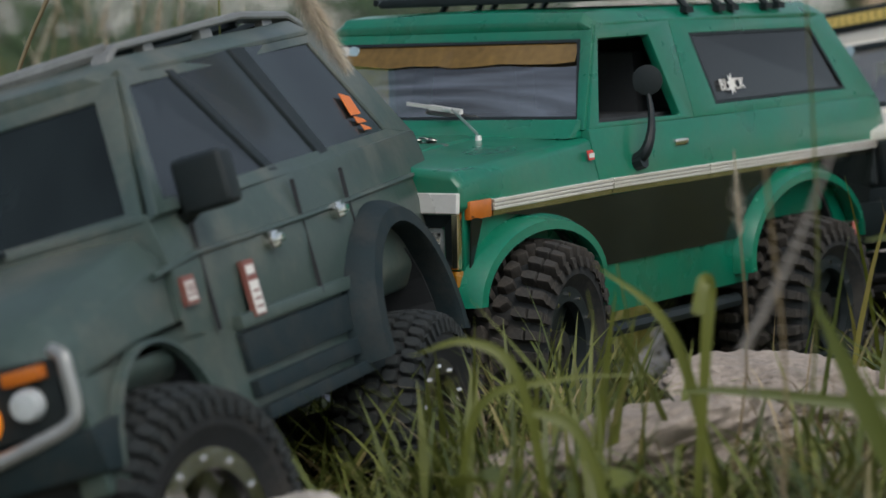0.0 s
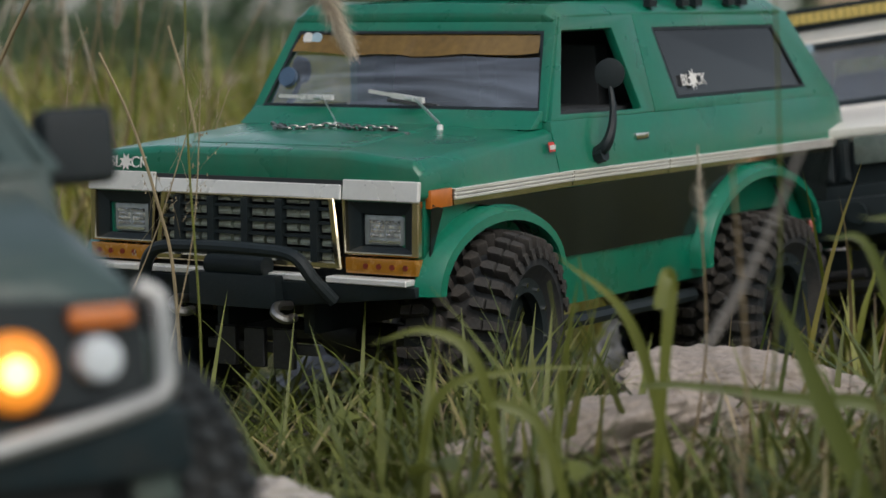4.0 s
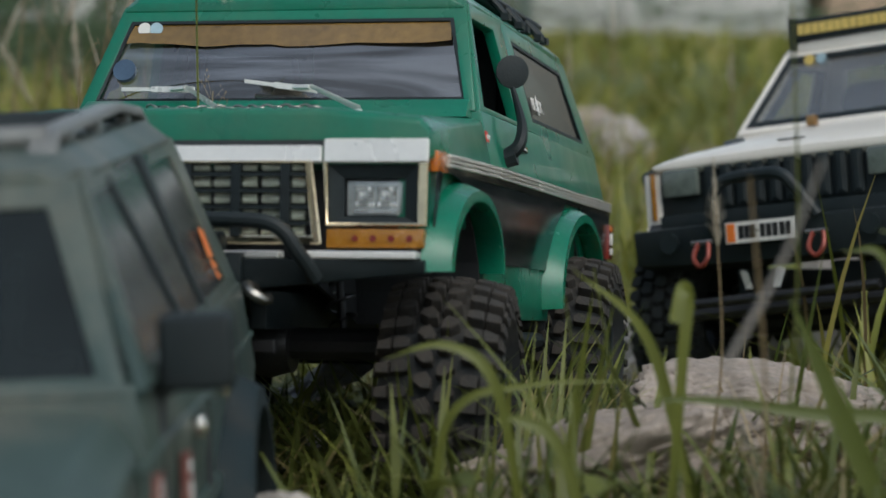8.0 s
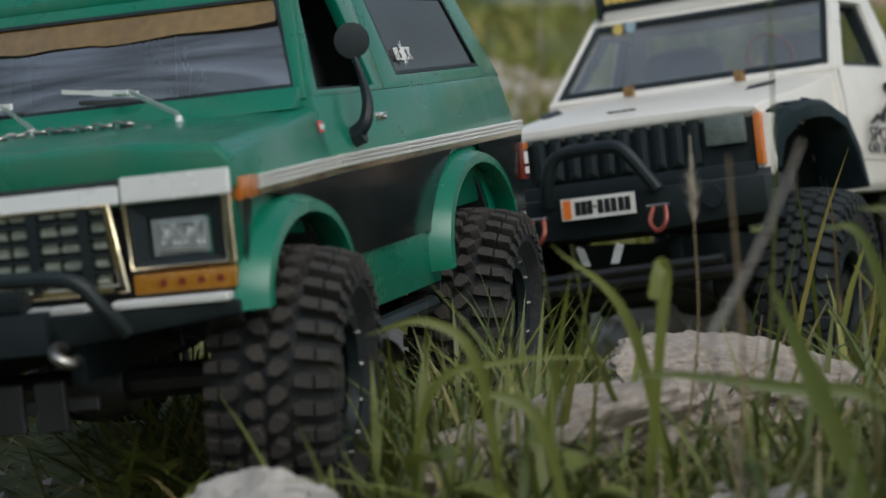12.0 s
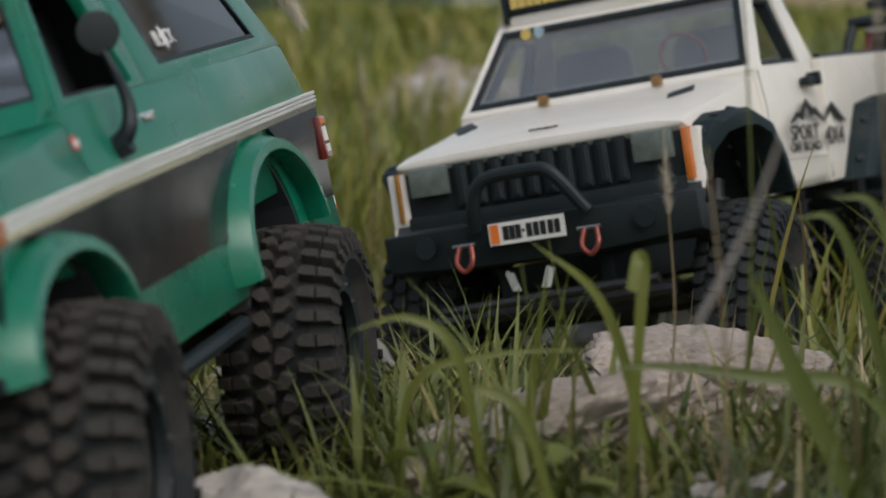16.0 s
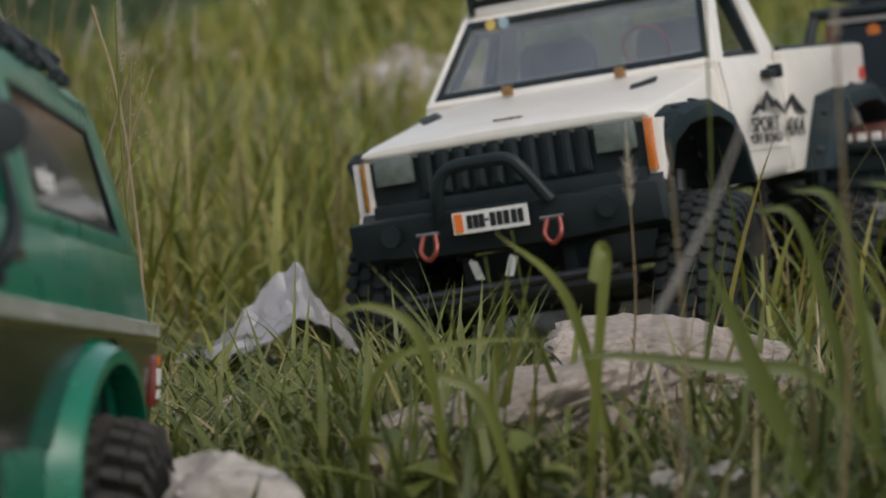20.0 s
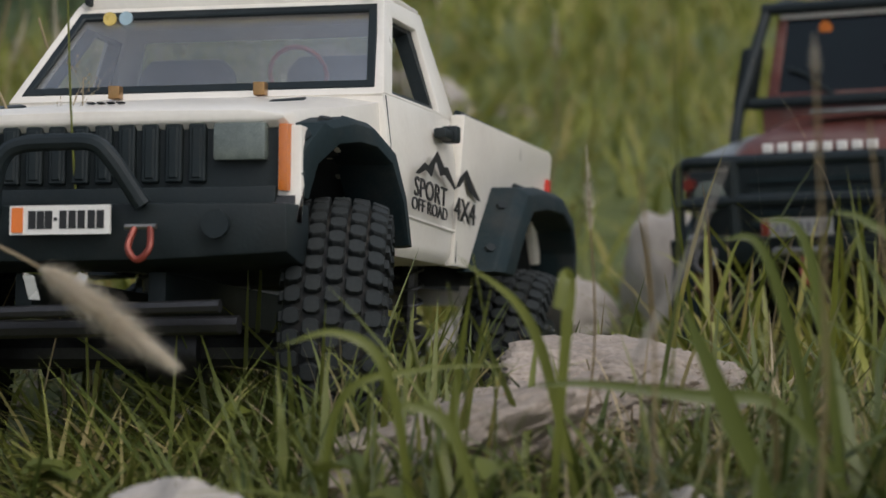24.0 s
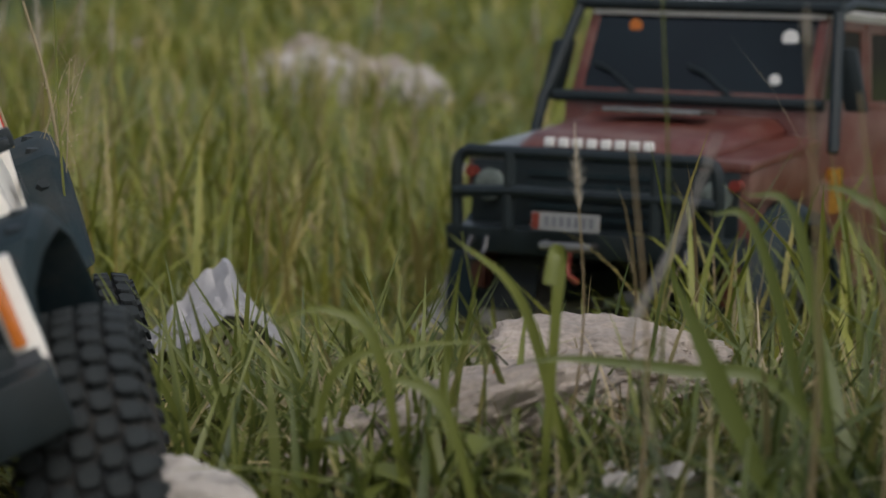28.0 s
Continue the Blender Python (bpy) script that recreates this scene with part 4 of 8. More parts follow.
    for k in range(9):
        f = k / 8
        half = 0.099 - 0.0115 * f
        out = math.sin(math.pi * f) * 0.0016
        rows_.append([(0.2532 - 0.025 * f - 0.0016 + out + 0.0022 * (1 - q * q) * math.sin(math.pi * f), half * q, 0.1868 + 0.045 * f) for q in [i / 8 - 1 for i in range(17)]])
    quadstrip(bm, rows_, close=False)
    pane = part("windscreen", bm, BRONZE_GLASS, t, "smoky windscreen with an orange reflection band", smooth=True)
    pane.visible_shadow = False
    # wavy-edged band along the top: a reflection put in as colour
    bm = bmesh.new()
    n = 24
    edge = [0.2195 + 0.0010 * noise.noise(Vector((k * 0.9, 3.3, 0))) + 0.0007 * math.sin(k * 0.8) - 0.0022 * math.sin(math.pi * k / n) for k in range(n + 1)]
    low = [(0.2536 + 0.0022 - 0.025 * (z - 0.1868) / 0.045, -0.0885 + 0.177 * k / n, z) for k, z in enumerate(edge)]
    top = [(0.2296, -0.0868 + 0.1736 * k / n, 0.2308) for k in range(n + 1)]
    quadstrip(bm, [low, top], close=False)
    part("sun_strip", bm, REFLECT_BAND, pane, "orange band painted as a reflection")
    for y, m2 in ((-0.0800, PAPER), (-0.0735, BLUE_SHEET)):
        bm = bmesh.new()
        tube(bm, [(0.2312, y, 0.2272), (0.2330, y, 0.2276)], 0.0036, 14)
        part("round_sticker", bm, m2, pane, "round windscreen sticker")
    bm = bmesh.new()
    tube(bm, [(0.2445, -0.086, 0.2035), (0.2472, -0.086, 0.2045)], 0.0062, 16)
    part("round_sticker", bm, STICKER_BLUE, pane, "dark blue round windscreen sticker")
    for s in (1, -1):
        ring_s = lambda bm, o, i, d: ring_panel(bm, [(x, s * y, z) for x, y, z in (o if s < 0 else o[::-1])], [(x, s * y, z) for x, y, z in (i if s < 0 else i[::-1])], -d)
        bm = bmesh.new()
        ring_s(bm, [(0.257, 0.1085, 0.1810), (0.2235, 0.0945, 0.2405), (0.138, 0.0945, 0.2415), (0.134, 0.1090, 0.1810)],
               [(0.244, 0.1075, 0.1845), (0.2245, 0.0965, 0.2320), (0.166, 0.0965, 0.2325), (0.150, 0.1080, 0.1840)], 0.006)
        part("door_frame", bm, GREEN, t, bevel=0.0012)
        bm = bmesh.new()
        ring_s(bm, [(0.134, 0.1090, 0.1810), (0.138, 0.0945, 0.2415), (-0.078, 0.0935, 0.2390), (-0.130, 0.1075, 0.1810)],
               [(0.103, 0.1075, 0.1880), (0.117, 0.0970, 0.2320), (-0.052, 0.0960, 0.2310), (-0.082, 0.1068, 0.1885)], 0.006)
        part("quarter_frame", bm, GREEN, t, bevel=0.0012)
        bm = bmesh.new()
        pts = [(0.105, 0.1062, 0.1872), (0.119, 0.0955, 0.2328), (-0.053, 0.0945, 0.2318), (-0.084, 0.1055, 0.1878)]
        plate(bm, [(x, s * y, z) for x, y, z in pts], 0.0008)
        q = part("quarter_window", bm, DARK_GLASS, t, "dark tinted side window with a white sticker")
        q.visible_shadow = False
        bm = bmesh.new()
        ring_s(bm, [(0.103, 0.1072, 0.1880), (0.117, 0.0967, 0.2320), (-0.052, 0.0957, 0.2310), (-0.082, 0.1065, 0.1885)],
               [(0.1005, 0.1066, 0.1900), (0.114, 0.0971, 0.2302), (-0.050, 0.0961, 0.2292), (-0.078, 0.1062, 0.1905)], 0.001)
        part("window_seal", bm, BLACK, q)
        # white sticker: a word whose middle letter is a burst
        if s > 0:
            face = flat((0.080, 0.1052, 0.1985), (-1, 0, 0), (0, -0.235, 1))
            lettering("window_sticker", "BL", 0.0105, PAPER, q, face @ Matrix.Translation((-0.0085, 0, 0)), "white lettering sticker with a burst")
            lettering("window_sticker", "CK", 0.0105, PAPER, q, face @ Matrix.Translation((0.0115, 0, 0)))
            bm = bmesh.new()
            hub_v = bm.verts.new(face @ Vector((0.0008, 0.0004, 0.0004)))
            rim_v = [bm.verts.new(face @ Vector((0.0008 + rr * math.cos(a), 0.0004 + rr * 1.15 * math.sin(a), 0.0004))) for k in range(16) for rr, a in ((0.0064 if k % 2 else 0.0034, k * math.pi / 8 + 0.2),)]
            for k in range(16):
                bm.faces.new((hub_v, rim_v[k], rim_v[(k + 1) % 16]))
            part("burst", bm, PAPER, q)
        # door handle, mirror, stickers
        bm = bmesh.new()
        box(bm, (0.150, s * 0.1105 - 0.003, 0.1660), (0.166, s * 0.1105 + 0.003, 0.1700))
        part("door_handle", bm, CHROME, t, bevel=0.001)
        bm = bmesh.new()
        pl = lambda x, y, z: (x, s * y, z)
        tube(bm, smooth_path([pl(0.214, 0.113, 0.160), pl(0.214, 0.120, 0.166), pl(0.209, 0.121, 0.176), pl(0.201, 0.117, 0.188), pl(0.196, 0.112, 0.202)]), 0.0044, 8, 0.0012)
        tube(bm, [pl(0.214, 0.112, 0.159), pl(0.214, 0.119, 0.161)], 0.005, 8)
        arm = part("mirror_arm", bm, BLACK, t, smooth=True)
        bm = bmesh.new()
        tube(bm, [pl(0.1985, 0.1135, 0.2065), pl(0.1935, 0.1110, 0.2065)], 0.0092, 20, 0.0078)
        part("mirror", bm, BLACK, arm, "round black door mirror", bevel=0.0008)
        bm = bmesh.new()
        plate(bm, [pl(0.2670, 0.1142, 0.1645), pl(0.2615, 0.1142, 0.1645), pl(0.2615, 0.1130, 0.1700), pl(0.2670, 0.1130, 0.1700)], 0.0006 * -s)
        st = part("red_sticker", bm, RED, t, "small red badge with white bar")
        bm = bmesh.new()
        box(bm, (0.2618, s * 0.1138 - 0.0004, 0.1658), (0.2668, s * 0.1138 + 0.0006, 0.1682))
        part("bar", bm, PAPER, st)
        # tail lamps and stickers
        bm = bmesh.new()
        box(bm, (-0.1390, s * 0.1115 - 0.006, 0.116), (-0.126, s * 0.1115 + 0.0062, 0.139))
        lamp = part("tail_light", bm, RED_LENS, t, bevel=0.001)
        bm = bmesh.new()
        for z0, z1 in ((0.1195, 0.1235), (0.1255, 0.1330)):
            box(bm, (-0.1365, s * 0.1178 - 0.0006, z0), (-0.1285, s * 0.1178 + 0.0006, z1))
        part("sticker_bars", bm, PAPER, lamp)
        bm = bmesh.new()
        box(bm, (-0.1375, s * 0.1178 - 0.0010, 0.1340), (-0.1275, s * 0.1178 + 0.0010, 0.1385))
        part("amber_lens", bm, AMBER, lamp, "orange upper lens", bevel=0.0006, seg=1)
    # roof and rear
    bm = bmesh.new()
    sections(bm, [(0.2275, [(0.0925, 0.2370), (0.0930, 0.2385), (0.086, 0.2420), (0, 0.2430)]), (0.2215, [(0.0942, 0.2372), (0.0945, 0.2405), (0.086, 0.2472), (0, 0.2487)]), (0.20, [(0.0945, 0.2375), (0.095, 0.2415), (0.086, 0.2490), (0, 0.2505)]),
                  (-0.06, [(0.094, 0.2370), (0.0945, 0.2410), (0.085, 0.2485), (0, 0.2500)]), (-0.084, [(0.091, 0.2350), (0.092, 0.2385), (0.082, 0.2445), (0, 0.2455)])])
    part("roof", bm, GREEN, t, bevel=0.0015)
    bm = bmesh.new()
    ring_panel(bm, [(-0.131, 0.106, 0.181), (-0.131, -0.106, 0.181), (-0.082, -0.092, 0.238), (-0.082, 0.092, 0.238)], [(-0.122, 0.088, 0.190), (-0.122, -0.088, 0.190), (-0.090, -0.08, 0.230), (-0.090, 0.08, 0.230)], -0.005)
    part("rear_frame", bm, GREEN, t, bevel=0.001)
    bm = bmesh.new()
    plate(bm, [(-0.119, 0.089, 0.189), (-0.119, -0.089, 0.189), (-0.087, -0.081, 0.231), (-0.087, 0.081, 0.231)], 0.0008)
    part("rear_window", bm, DARK_GLASS, t)
    bm = bmesh.new()
    box(bm, (-0.158, -0.108, 0.083), (-0.136, 0.108, 0.102))
    part("rear_bumper", bm, GREEN_TRIM, t, bevel=0.002)
    for s in (1, -1):
        bm = bmesh.new()
        box(bm, (-0.154, s * 0.1085 - 0.0006, 0.087), (-0.142, s * 0.1085 + 0.0006, 0.0985))
        dec = part("bumper_sticker", bm, RED, t)
        bm = bmesh.new()
        box(bm, (-0.1525, s * 0.1085 - 0.0009, 0.0895), (-0.1435, s * 0.1085 + 0.0009, 0.096))
        part("bars", bm, PAPER, dec)
    # dark cabin interior
    bm = bmesh.new()
    box(bm, (-0.11, -0.095, 0.178), (0.245, 0.095, 0.1855))
    for s in (1, -1):
        box(bm, (0.130, s * 0.048 - 0.03, 0.18), (0.148, s * 0.048 + 0.03, 0.222), 0.85)
    box(bm, (0.10, -0.020, 0.18), (0.112, 0.088, 0.236))
    part("cabin_interior", bm, INTERIOR, t, bevel=0.002)
    # wipers and chain on the bonnet
    for hub_p, arm_p, b0, b1 in (((0.285, 0.0519, 0.1795), (0.2655, 0.0205, 0.1930), (0.2590, -0.0160, 0.1968), (0.2590, 0.0226, 0.1918)),
                                 ((0.285, -0.0213, 0.1795), (0.2655, -0.0460, 0.1930), (0.2585, -0.0830, 0.1930), (0.2585, -0.0435, 0.1926))):
        bm = bmesh.new()
        tube(bm, [(hub_p[0], hub_p[1], 0.1760), (hub_p[0], hub_p[1], 0.1800)], 0.0022, 10, 0.0018)
        a, b = Vector(hub_p), Vector(arm_p)
        sd = Vector((0.0012, 0.0010, 0.0004))
        quadstrip(bm, [[a - sd * 1.5, a + sd * 1.5, a + sd * 1.5 + Vector((0, 0, 0.0016)), a - sd * 1.5 + Vector((0, 0, 0.0016))], [b - sd, b + sd, b + sd + Vector((0, 0, 0.0014)), b - sd + Vector((0, 0, 0.0014))]])
        w = part("wiper", bm, SATIN, t, "bright metal wiper", bevel=0.0003, seg=1)
        bm = bmesh.new()
        a, b = Vector(b0), Vector(b1)
        for p, q, r0 in ((a, a.lerp(b, 0.52), 0.0010), (a.lerp(b, 0.42), b, 0.0015)):
            quadstrip(bm, [[c + Vector((dx, 0, dz)) for dx, dz in ((-r0, -r0), (r0, -r0), (r0, r0), (-r0, r0))] for c in (p, q)])
        tube(bm, [Vector(arm_p), a.lerp(b, 0.66)], 0.0014, 6)
        part("wiper_blade", bm, SATIN, w)
    path = smooth_path([(0.306, -0.0510, 0.1768), (0.312, -0.040, 0.1760), (0.312, -0.030, 0.1760), (0.302, -0.0152, 0.1770), (0.302, -0.0040, 0.1770), (0.309, 0.0095, 0.1768), (0.309, 0.0229, 0.1768), (0.308, 0.0380, 0.1768)], 12)
    lens_ = [0.0]
    for a, b in zip(path, path[1:]):
        lens_.append(lens_[-1] + (b - a).length)
    count = 20
    at = lambda d: next((path[i].lerp(path[i + 1], (d - lens_[i]) / (lens_[i + 1] - lens_[i])) for i in range(len(path) - 1) if d <= lens_[i + 1] + 1e-7), path[-1])
    for k in range(count):
        a, b = at(lens_[-1] * k / count), at(lens_[-1] * (k + 1) / count)
        d = (b - a).normalized()
        up = Vector((0, 0, 1))
        side = d.cross(up).normalized()
        u = (side + up * 0.25).normalized() if k % 2 else (up + side * 0.45).normalized()
        mid = (a + b) / 2 + Vector((0, 0, 0.0022))
        wide = 0.0024 if k == 0 else 0.0017
        pts = [mid + d * (0.0033 if k else 0.0042) * math.cos(q) + u * wide * math.sin(q) for q in [i * 2 * math.pi / 12 for i in range(13)]]
        bm = bmesh.new()
        tube(bm, pts, 0.00062, 6)
        part("chain_link", bm, CHAIN, t, "steel chain link", smooth=True)
    bm = bmesh.new()
    tube(bm, [(0.309, 0.036, 0.1768), (0.310, 0.0485, 0.1764)], 0.0009, 6)
    part("chain_end", bm, CHAIN, t)
    for a, b in (((0.306, -0.046, 0.1735), (0.3035, -0.045, 0.1795)), ((0.307, 0.034, 0.1735), (0.3055, 0.035, 0.1800))):
        bm = bmesh.new()
        tube(bm, [a, b], 0.0027, 8)
        part("chain_hook", bm, SHOCK, t)
    # roof rack: a low flat tray on short hooked feet
    bm = bmesh.new()
    quadstrip(bm, [[(x, y * w, z + dz) for y, z in ((-0.080, 0.2535), (0.080, 0.2535), (0.083, 0.2560), (0.079, 0.2588), (-0.079, 0.2588), (-0.083, 0.2560))] for x, w, dz in ((0.204, 0.90, 0.0), (0.196, 0.98, 0.0), (0.16, 1.0, 0.0), (-0.045, 1.0, 0.0015), (-0.054, 0.95, 0.0015))])
    rack = part("roof_rack", bm, BLACK, t, "low black roof rack tray", bevel=0.001)
    for s in (1, -1):
        bm = bmesh.new()
        tube(bm, [(0.196, s * 0.082, 0.2570), (0.16, s * 0.0835, 0.2572), (-0.045, s * 0.0835, 0.2590), (-0.056, s * 0.079, 0.2590)], 0.0021, 8)
        part("rack_rail", bm, BLACK, rack, smooth=True)
        for x in (0.112, 0.070, 0.052, 0.006, -0.012):
            bm = bmesh.new()
            tube(bm, [(x, s * 0.0835, 0.2575), (x - 0.001, s * 0.0880, 0.2525), (x - 0.002, s * 0.0925, 0.2470)], 0.0022, 8)
            box(bm, (x - 0.0055, s * 0.0925 - 0.002, 0.2445), (x + 0.0035, s * 0.0925 + 0.0025, 0.2485))
            part("rack_foot", bm, BLACK, rack, smooth=True)
    for x in np.linspace(-0.035, 0.185, 9):
        bm = bmesh.new()
        box(bm, (x - 0.004, -0.077, 0.2586), (x + 0.004, 0.077, 0.2598))
        part("rack_slat", bm, BLACK, rack)
    # rock sliders
    for s in (1, -1):
        bm = bmesh.new()
        tube(bm, [(0.085, s * 0.108, 0.064), (0.262, s * 0.108, 0.064)], 0.0045, 8)
        part("rock_slider", bm, BLACK, t, smooth=True)
    # the nose reaches forward and droops a little
    for ob in t.children_recursive:
        for v in ob.data.vertices:
            k = max(0.0, (v.co.x - 0.26) / 0.13)
            v.co.x += 0.006 * k
            v.co.z -= 0.002 * k
    chassis(t, -0.13, 0.385, 0.078)
    for x, z in ((0.010, 0.055), (0.330, 0.062)):
        axle(t, x, z, 0.092)
        for s in (1, -1):
            shock(t, (x - 0.02, s * 0.045, 0.135), (x - 0.01, s * 0.055, 0.062))
    wh = [wheel(t, x, s * y, z, 0.0620, 0.057, "claw", 0.033, s, BLACK, count=32, depth=0.0062, single=s > 0) for x, y, z in ((0.330, 0.1100, 0.062), (0.010, 0.1130, 0.055)) for s in (1, -1)]
    return t, wh


def make_grey_truck():
    t = truck("grey_truck", "dusty grey green model estate truck with silver roof rails")
    W2 = 0.099
    bm = bmesh.new()
    sections(bm, [
        (0.391, [(0.070, 0.106), (0.088, 0.112), (0.088, 0.126), (0.070, 0.137), (0, 0.140)]),
        (0.380, [(0.090, 0.106), (0.096, 0.112), (0.096, 0.134), (0.080, 0.146), (0, 0.149)]),
        (0.340, [(0.090, 0.106), (W2, 0.115), (W2 - 0.001, 0.146), (0.086, 0.157), (0.05, 0.160), (0, 0.160)]),
        (0.285, [(0.090, 0.106), (W2, 0.115), (W2, 0.156), (0.090, 0.1685), (0.05, 0.171), (0, 0.171)])])
    part("bonnet", bm, GREY_BODY, t, bevel=0.003)
    bm = bmesh.new()
    sections(bm, [
        (0.285, [(0.092, 0.106), (W2 + 0.001, 0.118), (W2 + 0.004, 0.150), (0.0985, 0.176), (0, 0.176)]),
        (0.12, [(0.092, 0.106), (W2 + 0.003, 0.118), (W2 + 0.0065, 0.150), (0.1015, 0.180), (0, 0.180)]),
        (-0.075, [(0.092, 0.106), (W2 + 0.003, 0.118), (W2 + 0.0065, 0.150), (0.100, 0.186), (0, 0.186)]),
        (-0.105, [(0.086, 0.106), (0.094, 0.118), (0.097, 0.150), (0.090, 0.184), (0, 0.184)])])
    part("cab", bm, GREY_BODY, t, bevel=0.0025)
    for s in (1, -1):
        bm = bmesh.new()
        side_plate(bm, (-0.105, 0.39, 0.075, 0.122), [(0.034, 0.080, 0.060), (0.328, 0.072, 0.054)], s * 0.088, s * 0.1005)
        part("lower_side", bm, GREY_BODY, t, bevel=0.0015)
        for z0, z1, out in ((0.117, 0.1235, 0.1055), (0.098, 0.1155, 0.1040), (0.086, 0.094, 0.1050), (0.0755, 0.082, 0.1065)):
            bm = bmesh.new()
            box(bm, (0.070, min(s * 0.099, s * out), z0), (0.235, max(s * 0.099, s * out), z1))
            part("side_moulding", bm, GREY_BODY if z0 > 0.11 else FLARE_GREY, t, bevel=0.001)
        fender(t, 0.034, 0.085, 0.056, 0.072, 0.100, 0.1165, -4, 188, FLARE_GREY, s)
        fender(t, 0.328, 0.074, 0.050, 0.0545, 0.097, 0.1045, 0, 184, GREY_BODY, s)
        housing(t, 0.034, 0.080, 0.059, 0.045, 0.103, s)
        housing(t, 0.328, 0.072, 0.053, 0.045, 0.100, s)
        # side glass in a dark band, with pillars
        def wall(x, z):
            k = (z - 0.178) / 0.056
            return (x, s * (0.1015 - 0.0245 * k), z)
        corners = [[(0.268, 0.180), (0.218, 0.2315), (0.178, 0.2335), (0.142, 0.181)], [(0.130, 0.181), (0.170, 0.2335), (0.097, 0.2345), (0.070, 0.183)], [(0.056, 0.184), (0.080, 0.2345), (0.004, 0.2335), (-0.038, 0.188)]]
        bm = bmesh.new()
        # panel built as strips between the openings
        cuts = [((0.285, 0.1745), (0.222, 0.2375)), ((0.268, 0.180), (0.2205, 0.2315)), ((0.142, 0.181), (0.178, 0.2335)), ((0.130, 0.181), (0.170, 0.2335)), ((0.070, 0.183), (0.097, 0.2345)), ((0.056, 0.184), (0.080, 0.2345)), ((-0.038, 0.188), (0.004, 0.2335)), ((-0.080, 0.184), (-0.020, 0.2395))]
        for a, b in ((0, 1), (2, 3), (4, 5), (6, 7)):
            q = [cuts[a][0], cuts[b][0], cuts[b][1], cuts[a][1]]
            plate(bm, [wall(*p) for p in (q if s < 0 else q[::-1])], 0.005)
            part("window_pillar", bm, BLACK if a in (2, 4) else GREY_BODY, t, bevel=0.0008, seg=1)
            bm = bmesh.new()
        rail = [(0.222, 0.2315), (-0.004, 0.2335), (-0.020, 0.2395), (0.222, 0.2395)]
        plate(bm, [wall(*p) for p in (rail if s < 0 else rail[::-1])], 0.005)
        part("gutter_rail", bm, GREY_BODY, t)
        bm = bmesh.new()
        sill = [(0.285, 0.1745), (0.268, 0.1805), (-0.040, 0.1885), (-0.080, 0.184)]
        plate(bm, [wall(*p) for p in (sill if s > 0 else sill[::-1])], 0.005)
        part("window_sill", bm, GREY_BODY, t)
        for q in corners:
            bm = bmesh.new()
            grow = [(x, z) for x, z in q]
            plate(bm, [wall(x, z)[:1] + (wall(x, z)[1] - s * 0.0022, z) for x, z in (grow if s < 0 else grow[::-1])], 0.0008)
            g = part("side_window", bm, HAZY_GLASS, t)
            g.visible_shadow = False
        bm = bmesh.new()
        for k, (w0, z0, z1) in enumerate(((0.011, 0.1900, 0.193), (0.013, 0.1935, 0.197), (0.014, 0.1975, 0.208))):
            x = -0.011 + k * 0.003
            q = [(x - w0 / 2, z0), (x + w0 / 2, z0), (x + w0 / 2 + 0.001, z1), (x - w0 / 2 + 0.003, z1 - 0.002)]
            plate(bm, [(wall(*p)[0], wall(*p)[1] + s * 0.0008, p[1]) for p in (q if s < 0 else q[::-1])], -0.0005)
        part("orange_sticker", bm, ORANGE, t, "orange window sticker")
        for x, z, y in ((0.178, 0.1510, 0.1062), (0.087, 0.1560, 0.1066)):
            bm = bmesh.new()
            box(bm, (x - 0.008, s * y - 0.0035, z - 0.002), (x + 0.008, s * y + 0.0035, z + 0.0022))
            box(bm, (x - 0.004, s * y - 0.0025, z - 0.004), (x + 0.005, s * y + 0.0025, z + 0.004))
            part("door_handle", bm, CHROME, t, bevel=0.0008)
        for x, z, w0, h0 in ((0.276, 0.1405, 0.0125, 0.0125), (0.2145, 0.1330, 0.0125, 0.0255)):
            y = 0.1032 + 0.0022 * (0.276 - x) / 0.06
            bm = bmesh.new()
            box(bm, (x - w0 / 2, s * y - 0.0012, z - h0 / 2), (x + w0 / 2, s * y + 0.0012, z + h0 / 2))
            st = part("side_sticker", bm, FADED_RED, t, "red and white square sticker")
            bm = bmesh.new()
            if h0 < 0.02:
                box(bm, (x - w0 * 0.36, s * y - 0.0015, z - h0 * 0.36), (x + w0 * 0.36, s * y + 0.0015, z + h0 * 0.30))
            else:
                box(bm, (x - w0 * 0.42, s * y - 0.0015, z - h0 * 0.46), (x + w0 * 0.42, s * y + 0.0015, z + h0 * 0.12))
                box(bm, (x - w0 * 0.36, s * y - 0.0015, z + h0 * 0.24), (x + w0 * 0.36, s * y + 0.0015, z + h0 * 0.40))
            part("white_field", bm, PAPER, st)
            bm = bmesh.new()
            for q in (-0.34, -0.20, -0.06) if h0 > 0.02 else (-0.18, 0.0, 0.14):
                box(bm, (x - 0.26 * w0, s * y - 0.0018, z + q * h0 - 0.0005), (x + 0.26 * w0, s * y + 0.0018, z + q * h0 + 0.0005))
            part("print_bars", bm, FADED_RED, st)
        # belt crease and door seams
        bm = bmesh.new()
        tube(bm, [(0.300, s * 0.1005, 0.1500), (0.262, s * 0.1035, 0.1545), (0.12, s * 0.1052, 0.1575), (-0.074, s * 0.1040, 0.1640)], 0.0016, 6)
        part("belt_crease", bm, GREY_BODY, t, smooth=True)
